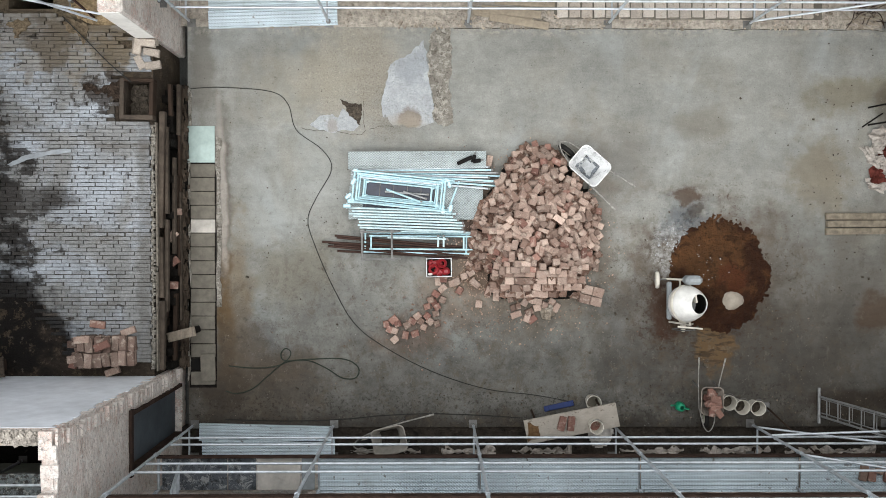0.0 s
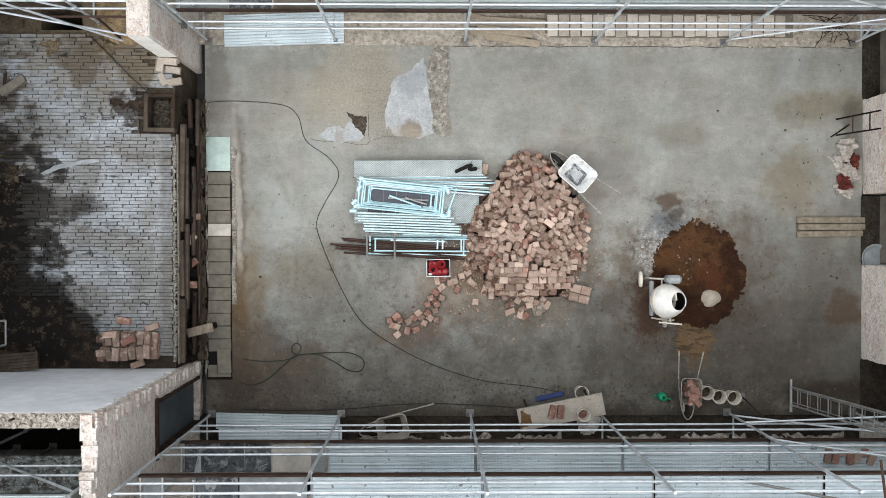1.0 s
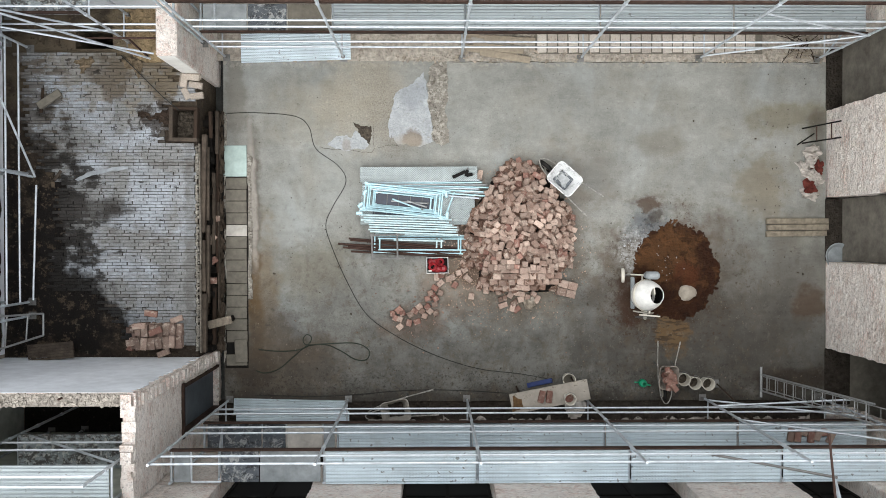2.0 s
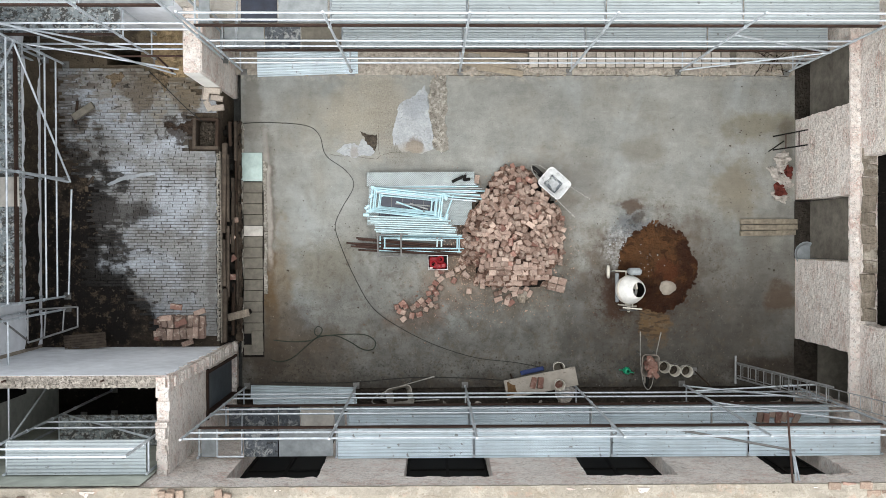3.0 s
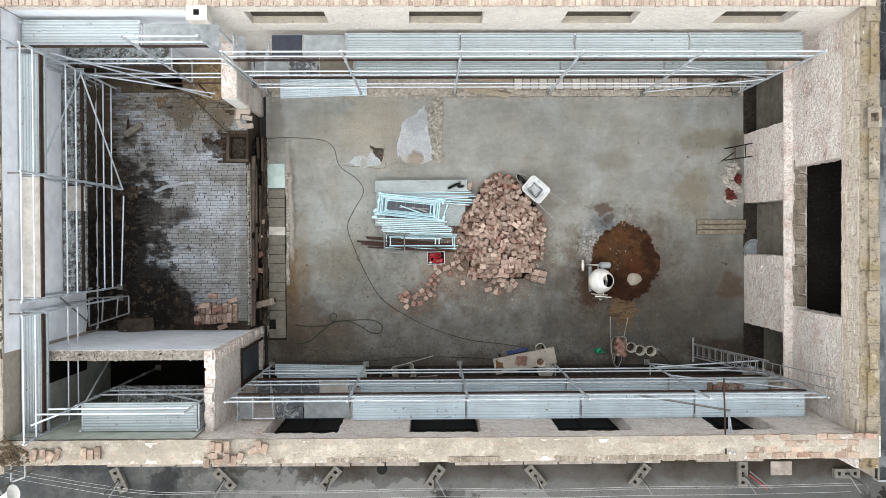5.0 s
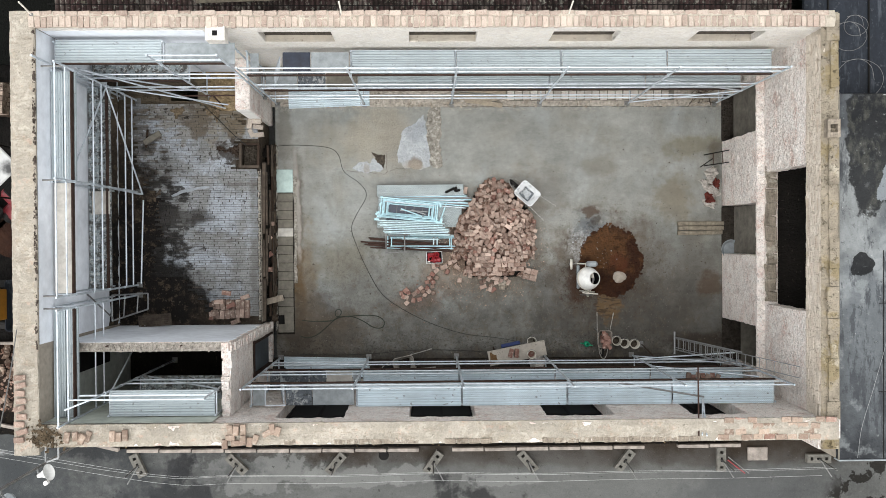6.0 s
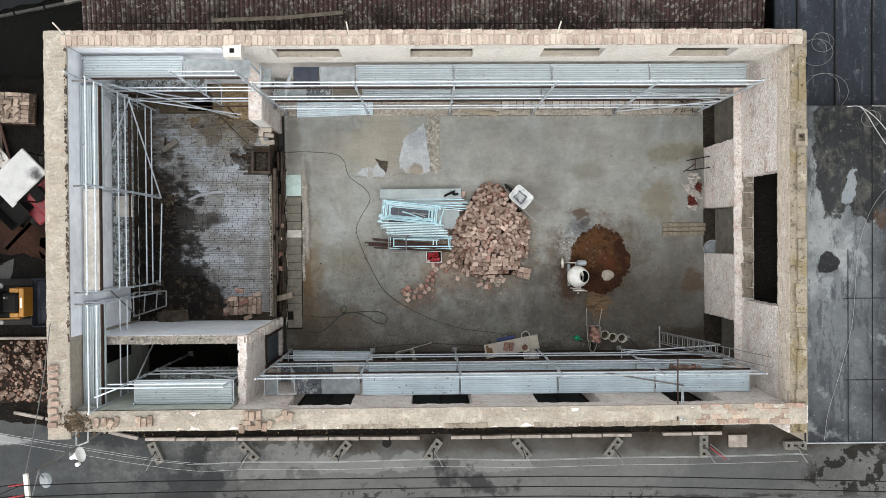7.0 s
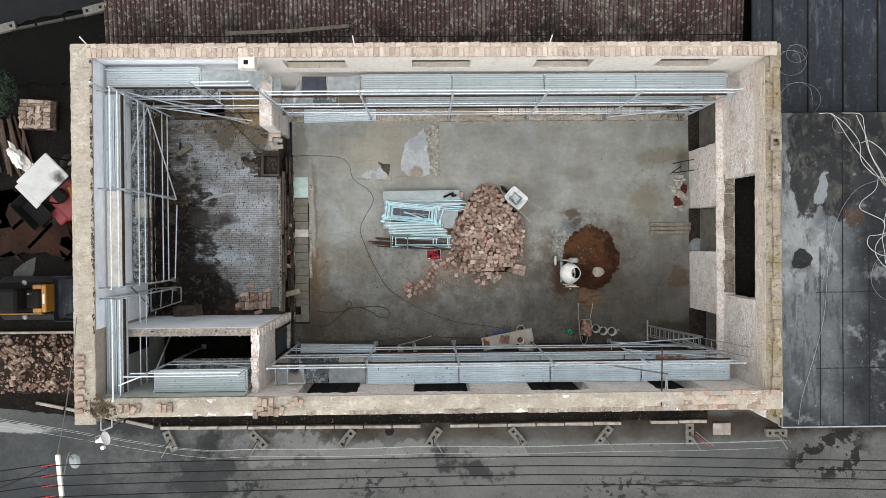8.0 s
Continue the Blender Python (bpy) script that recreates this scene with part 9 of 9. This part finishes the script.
line = [Vector((0.3 + 0.12 * k, 3.945 + 0.03 * noise.noise(Vector((k * 0.31, 2, 0))) + 0.012 * noise.noise(Vector((k * 1.7, 5, 0))), 0.001)) for k in range(68)]
tagged(finish("floor_crack", hose_bm(line, 0.006, 4, 2), BROKEN_DARK), "dark ragged joint along the edge of the concrete floor", "crack", kind="structure")

# brick crumbs and grit trodden over the hall floor
crumb_rnd = random.Random(88)
for label, mat, spots in (("reddish brick crumbs strewn on the concrete floor", BRICK_BED, ((-0.3, -1.6, 0.5, 0.3, 150), (1.3, -1.2, 0.9, 0.4, 170), (2.6, -0.6, 0.3, 0.7, 70), (0.3, 0.4, 0.25, 0.7, 60))), ("dark grit and chips strewn on the concrete floor", BROKEN_DARK, ((4.6, -1.2, 0.9, 0.8, 130), (1.5, -2.8, 3.4, 0.35, 150), (7.6, 1.4, 0.5, 1.3, 60), (2.0, 0.5, 4.0, 2.0, 110), (-2.8, 0.0, 0.9, 1.8, 60)))):
    bm = bmesh.new()
    for x, y, rx, ry, n in spots:
        for k in range(n):
            px, py, e = crumb_rnd.gauss(x, rx), crumb_rnd.gauss(y, ry), crumb_rnd.uniform(0.004, 0.014) * (1.8 if crumb_rnd.random() < 0.08 else 1)
            if -3.9 < px < 8.3 and -3.3 < py < 3.8:
                add_box(bm, -e, e * crumb_rnd.uniform(0.6, 1.5), -e * 0.7, e * 0.7, -0.002, e * 0.9, pose(px, py, 0.002, 0, crumb_rnd.uniform(-8, 8), crumb_rnd.uniform(0, 180)))
    tagged(finish("floor_crumbs", bm, mat), label, "crumbs", kind="stuff")

# ---- bricks on the crowns of the walls ----
rnd = random.Random(19)
head = brick_mesh("brick", COPING_BRICK, 0.118, 0.24, 0.1, 201, 0.012)
head2 = brick_mesh("brick", COPING_BRICK, 0.112, 0.23, 0.1, 205, 0.02)
stretch = brick_mesh("brick", COPING_BRICK, 0.245, 0.11, 0.1, 202, 0.012)
x = -8.75
while x < 8.75:
    share("brick", rnd.choice((head, head2)), pose(x, 4.86 + rnd.uniform(-0.012, 0.012), TOP - 0.084 + rnd.uniform(-0.008, 0.012), rnd.uniform(-2, 2), rnd.uniform(-2, 2), rnd.uniform(-2.5, 2.5)), wall_back)
    x += 0.127 + rnd.uniform(0, 0.014)
x = -8.7
while x < 8.75:
    share("brick", stretch, pose(x, 5.045 + rnd.uniform(-0.012, 0.012), TOP - 0.1 + rnd.uniform(-0.006, 0.016), 0, 0, rnd.uniform(-3, 3)), wall_back)
    x += 0.26 + rnd.uniform(0, 0.02)
CROWN = bricks(make_brick("sooty_crown_brick", (132, 114, 101), (166, 148, 132), spread=0.16), 131, ((0.25, 0.12, 0.065), (0.2, 0.12, 0.065))) + bricks(make_brick("faded_red_brick", (132, 104, 92), (160, 134, 121), spread=0.15), 137, ((0.24, 0.115, 0.06),))
for j in range(4):
    for i in range(10):
        if rnd.random() < 0.82:
            share("brick", rnd.choice(CROWN[:2] * 2 + CROWN[2:]), pose(6.42 + 0.255 * i + (0.127 if j % 2 else 0) + rnd.uniform(-0.015, 0.015), -4.37 + 0.124 * j + rnd.uniform(-0.01, 0.01), TOP - 0.066 + rnd.uniform(-0.014, 0.016), rnd.uniform(-3, 3), 0, rnd.uniform(-5, 5)), wall_front)


# projecting courses of the end wall's frieze
frieze_rnd = random.Random(71)
course = [brick_mesh("brick", FRIEZE.m, 0.06, ln, 0.08, 220 + k, 0.014) for k, ln in enumerate((0.27, 0.285, 0.15))]
for k in range(9):
    y = YF + 0.14
    while y < YB - 0.14:
        pick = frieze_rnd.choice((0, 0, 1, 1, 2))
        ln = (0.27, 0.285, 0.15)[pick]
        if frieze_rnd.random() > 0.06:
            share("brick", course[pick], pose(XU + 0.016 - 0.007 * k + frieze_rnd.uniform(-0.012, 0.012), y + ln / 2 - 0.14, 4.965 + 0.092 * k, 0, 0, frieze_rnd.uniform(-2, 2)), frieze)
        y += ln + 0.014

# stretchers showing along the outer edge of the street wall's crown
edge_brick = brick_mesh("brick", TRIM_GREY, 0.245, 0.11, 0.1, 209, 0.03)
x = -3.2
while x < 6.3:
    if noise.noise(Vector((x * 0.9, 3.3, 0))) > -0.1:
        share("brick", edge_brick, pose(x, -4.39 + rnd.uniform(-0.015, 0.015), TOP - 0.088 + rnd.uniform(-0.012, 0.008), 0, 0, rnd.uniform(-3, 3)), wall_front)
    x += 0.262 + rnd.uniform(0, 0.02)


PINKISH = bricks(make_brick("pinkish_brick", (136, 114, 102), (170, 150, 136), spread=0.15), 171, ((0.25, 0.12, 0.065), (0.22, 0.12, 0.065)))


def crown_bricks(label, places, kinds=CROWN[:2]):
    b = thing("brick_stack", (places[0][0], places[0][1], TOP + 0.02), label, "brick stack", "bricks on the wall")
    for x, y, z, rz in places:
        share("brick", rnd.choice(kinds), pose(x - places[0][0], y - places[0][1], z, 0, 0, rz), b)


crown_bricks("loose pale bricks lying on the street wall", [(-8.06, -4.22, 0, 80), (-7.87, -4.2, 0, 95), (-7.75, -4.25, 0, 85), (-7.6, -4.2, 0, 70), (-7.7, -4.24, 0.068, 60)])
crown_bricks("three loose pale bricks on the street wall", [(-7.07, -4.2, 0, 90), (-6.93, -4.22, 0, 88), (-6.79, -4.18, 0, 92)])
crown_bricks("small stack of pale bricks on the street wall", [(-4.5, -4.08, 0, 90), (-4.36, -4.07, 0, 88), (-4.22, -4.09, 0, 92), (-4.5, -4.26, 0, 3), (-4.22, -4.24, 0, 85), (-4.62, -4.4, 0, 90), (-4.36, -4.38, 0, 4), (-4.08, -4.36, 0, 88), (-3.95, -4.3, 0, 70), (-4.36, -4.09, 0.068, 86), (-4.2, -4.3, 0.068, 92)])
crown_bricks("few loose bricks on the street wall", [(-3.7, -4.17, 0, 30), (-3.58, -4.08, 0, 100), (-3.46, -4.13, 0, 75)])
crown_bricks("row of pinkish bricks set on the end wall", [(-9.06 + 0.04 * math.sin(k * 3), -2.9 - 0.17 * k, 0, 5 + 12 * math.sin(k * 2)) for k in range(9)], PINKISH)

bm = bmesh.new()
for k in range(170):
    x, y, s = rnd.gauss(-8.55, 0.16), rnd.gauss(-4.2, 0.14), rnd.uniform(0.01, 0.04)
    add_box(bm, -s, s, -s * 0.6, s * 0.6, -s * 0.5, s * 0.5, pose(x, y, TOP + 0.01 + rnd.uniform(0, 0.03), rnd.uniform(-40, 40), rnd.uniform(-40, 40), rnd.uniform(0, 180)))
tagged(finish("crown_rubble", bm, plain("brown_crown_dirt", (92, 80, 64), 0.95, grain=6, lo=0.5, hi=1.3, local=False)), "dark earthy rubble on the corner of the wall", "rubble", kind="stuff")

# ---- brick floor of the wing, laid on edge ----
FLOOR_BRICK = Mat("grey_worn_floor_brick", rgb(121, 122, 121), 0.65)
FLOOR_BRICK.tint(FLOOR_BRICK.math("FRACT", FLOOR_BRICK.math("ADD", FLOOR_BRICK.random(), FLOOR_BRICK.island())), 0.92, 1.05)
# pale bluish overlay: wet sheen on the bricks painted as colour
FLOOR_BRICK.mix(FLOOR_BRICK.ramp(FLOOR_BRICK.noise(0.8, 7, 0.68, dist=0.6), 0.4, 0.8), rgb(162, 170, 178), amount=0.65)
FLOOR_BRICK.tint(FLOOR_BRICK.noise(3.0, 8, 0.72), 0.74, 1.15).tint(FLOOR_BRICK.noise(28, 5, 0.7), 0.8, 1.18)
def mud(x, y, rx, ry, colour, amount, size=2.4):
    """Mud that covers whole bricks here and leaves others bare there."""
    f = FLOOR_BRICK
    each = f.math("MULTIPLY", f.math("SUBTRACT", f.math("FRACT", f.math("ADD", f.random(), f.island())), 0.5), 0.55)
    grain = f.math("MULTIPLY", f.math("SUBTRACT", f.noise(9, 8, 0.78, (0.6, 1.6, 1)), 0.5), 0.9)
    f.mix(f.ramp(f.math("ADD", f.math("ADD", f.blotch(x, y, rx, ry, 0, 0.5, 0.7, size), each), grain), 0.45, 0.68), rgb(*colour), amount=amount)


mud(-6.6, 3.6, 1.5, 0.7, (112, 103, 88), 0.55)
mud(-8.3, 0.4, 1.4, 1.8, (34, 31, 28), 0.85)
mud(-8.5, 2.9, 0.9, 1.5, (78, 70, 60), 0.7)
FLOOR_BRICK.mix(FLOOR_BRICK.blotch(-7.75, -1.55, 1.75, 1.15, -25, 0.25, 0.12, 1.6), rgb(22, 20, 18), amount=0.95)
FLOOR_BRICK.mix(FLOOR_BRICK.blotch(-6.5, 3.4, 0.35, 0.4, 20, 0.6, 0.3), rgb(84, 76, 64), amount=0.85)
FLOOR_BRICK.mix(FLOOR_BRICK.blotch(-5.5, 3.3, 0.3, 0.5, 30, 0.8, 0.3), rgb(92, 82, 66), amount=0.85)
FLOOR_BRICK.mix(FLOOR_BRICK.ramp(FLOOR_BRICK.noise(2.1, 8, 0.74, (0.6, 1.5, 1)), 0.62, 0.84), rgb(78, 71, 63), amount=0.5)
FLOOR_BRICK.mix(FLOOR_BRICK.ramp(FLOOR_BRICK.noise(5.5, 5, 0.6, (0.5, 1.6, 1)), 0.88, 0.94), rgb(36, 32, 28), amount=0.8)
FLOOR_BRICK.mix(FLOOR_BRICK.blotch(-4.95, 0.0, 0.12, 3.0, 0, 0.5, 0.3, 6.0), rgb(70, 66, 60), amount=0.4)
FLOOR_BRICK.mix(FLOOR_BRICK.blotch(-5.45, 2.5, 0.5, 0.3, 0, 0.9, 0.3, 5.0), rgb(46, 39, 33), amount=0.85)
FLOOR_BRICK.mix(FLOOR_BRICK.ramp(FLOOR_BRICK.math("FRACT", FLOOR_BRICK.math("MULTIPLY", FLOOR_BRICK.math("ADD", FLOOR_BRICK.random(), FLOOR_BRICK.island()), 9.7)), 0.93, 0.97), rgb(74, 68, 62), amount=0.35)
FLOOR_BRICK.mix(FLOOR_BRICK.blotch(-8.2, -0.1, 1.15, 2.3, 0, 0.6, 0.4, 2.4), rgb(30, 28, 26), amount=0.88)
FLOOR_BRICK.mix(FLOOR_BRICK.blotch(-6.9, 0.72, 0.75, 0.22, 4, 0.4, 0.3, 2.4), rgb(56, 54, 52), amount=0.75)
FLOOR_BRICK.bump(FLOOR_BRICK.noise(40, 4), 0.006)
FLOOR_BRICK = FLOOR_BRICK.m
spread("brick_bed", [(-7.3, 3.4), (-7.6, 2.6), (-7.4, 1.2), (-7.2, 0.2), (-6.7, -1.0), (-5.9, -1.9), (-4.9, -1.95), (-4.9, 1.95), (-5.5, 2.0), (-5.5, 2.9), (-5.4, 3.3), (-6.2, 3.5)], WING - 0.06, plain("dark_joint_mortar", (66, 62, 57), 0.95, grain=7, lo=0.4, hi=1.5, local=False), "dark mortar bed showing in the joints of the brick floor", 0.05, 0.034, seed=31, category="floor bed")
laid = tagged(new("brick_floor"), "worn grey bricks laid on edge in courses, dark open joints", "brick floor", kind="structure")
one = [brick_mesh("brick", FLOOR_BRICK, ln, 0.0555, 0.06, 300 + i, 0.004, 0.001) for i, ln in enumerate((0.282, 0.288, 0.276, 0.284))]
rest = bmesh.new()
rnd = random.Random(50)
count = 0
row = 0
y = -2.0
while y < 3.9:
    x = -8.6 + (0.148 if row % 2 else 0.0) + rnd.uniform(-0.06, 0.06)
    edge = -7.75 - 0.6 * min(1.0, max(0.0, (y - 1.2) / 1.2)) + 0.4 * noise.noise(Vector((0.3, y * 1.1, 0))) + 0.2 * noise.noise(Vector((4, y * 6, 0)))
    if y < -0.9:
        edge = -6.9 + (-0.9 - y) * 0.7 + 0.25 * noise.noise(Vector((9, y * 6, 0)))
    while x < -4.985:
        free = not (-5.45 < x < -4.7 and 2.02 < y < 2.86) and not (x < -6.2 and y > 3.85) and not (x > -5.25 and y > 3.3) and not (x > -6.4 and y > 3.7)
        if x > edge and free:
            m = pose(x, y, WING - 0.062 + rnd.uniform(-0.006, 0.006), rnd.uniform(-2, 2), rnd.uniform(-1, 1), rnd.uniform(-0.8, 0.8))
            if -6.6 < x < -5.25 and count < 300 and -1.6 < y < 2.0:
                share("brick", rnd.choice(one), m, laid)
                count += 1
            else:
                add_box(rest, -rnd.uniform(0.136, 0.146), (rnd.uniform(0.136, 0.146) if x < -5.29 else -4.845 - x + rnd.uniform(-0.04, 0.01)), -0.028 + rnd.uniform(-0.002, 0.001), 0.028, 0, 0.06, m)
        x += 0.296 + rnd.uniform(-0.008, 0.008)
    y += 0.0648
    row += 1
tagged(part("outer_bricks", rest, FLOOR_BRICK, laid, "outlying bricks of the same floor"), kind="stuff")
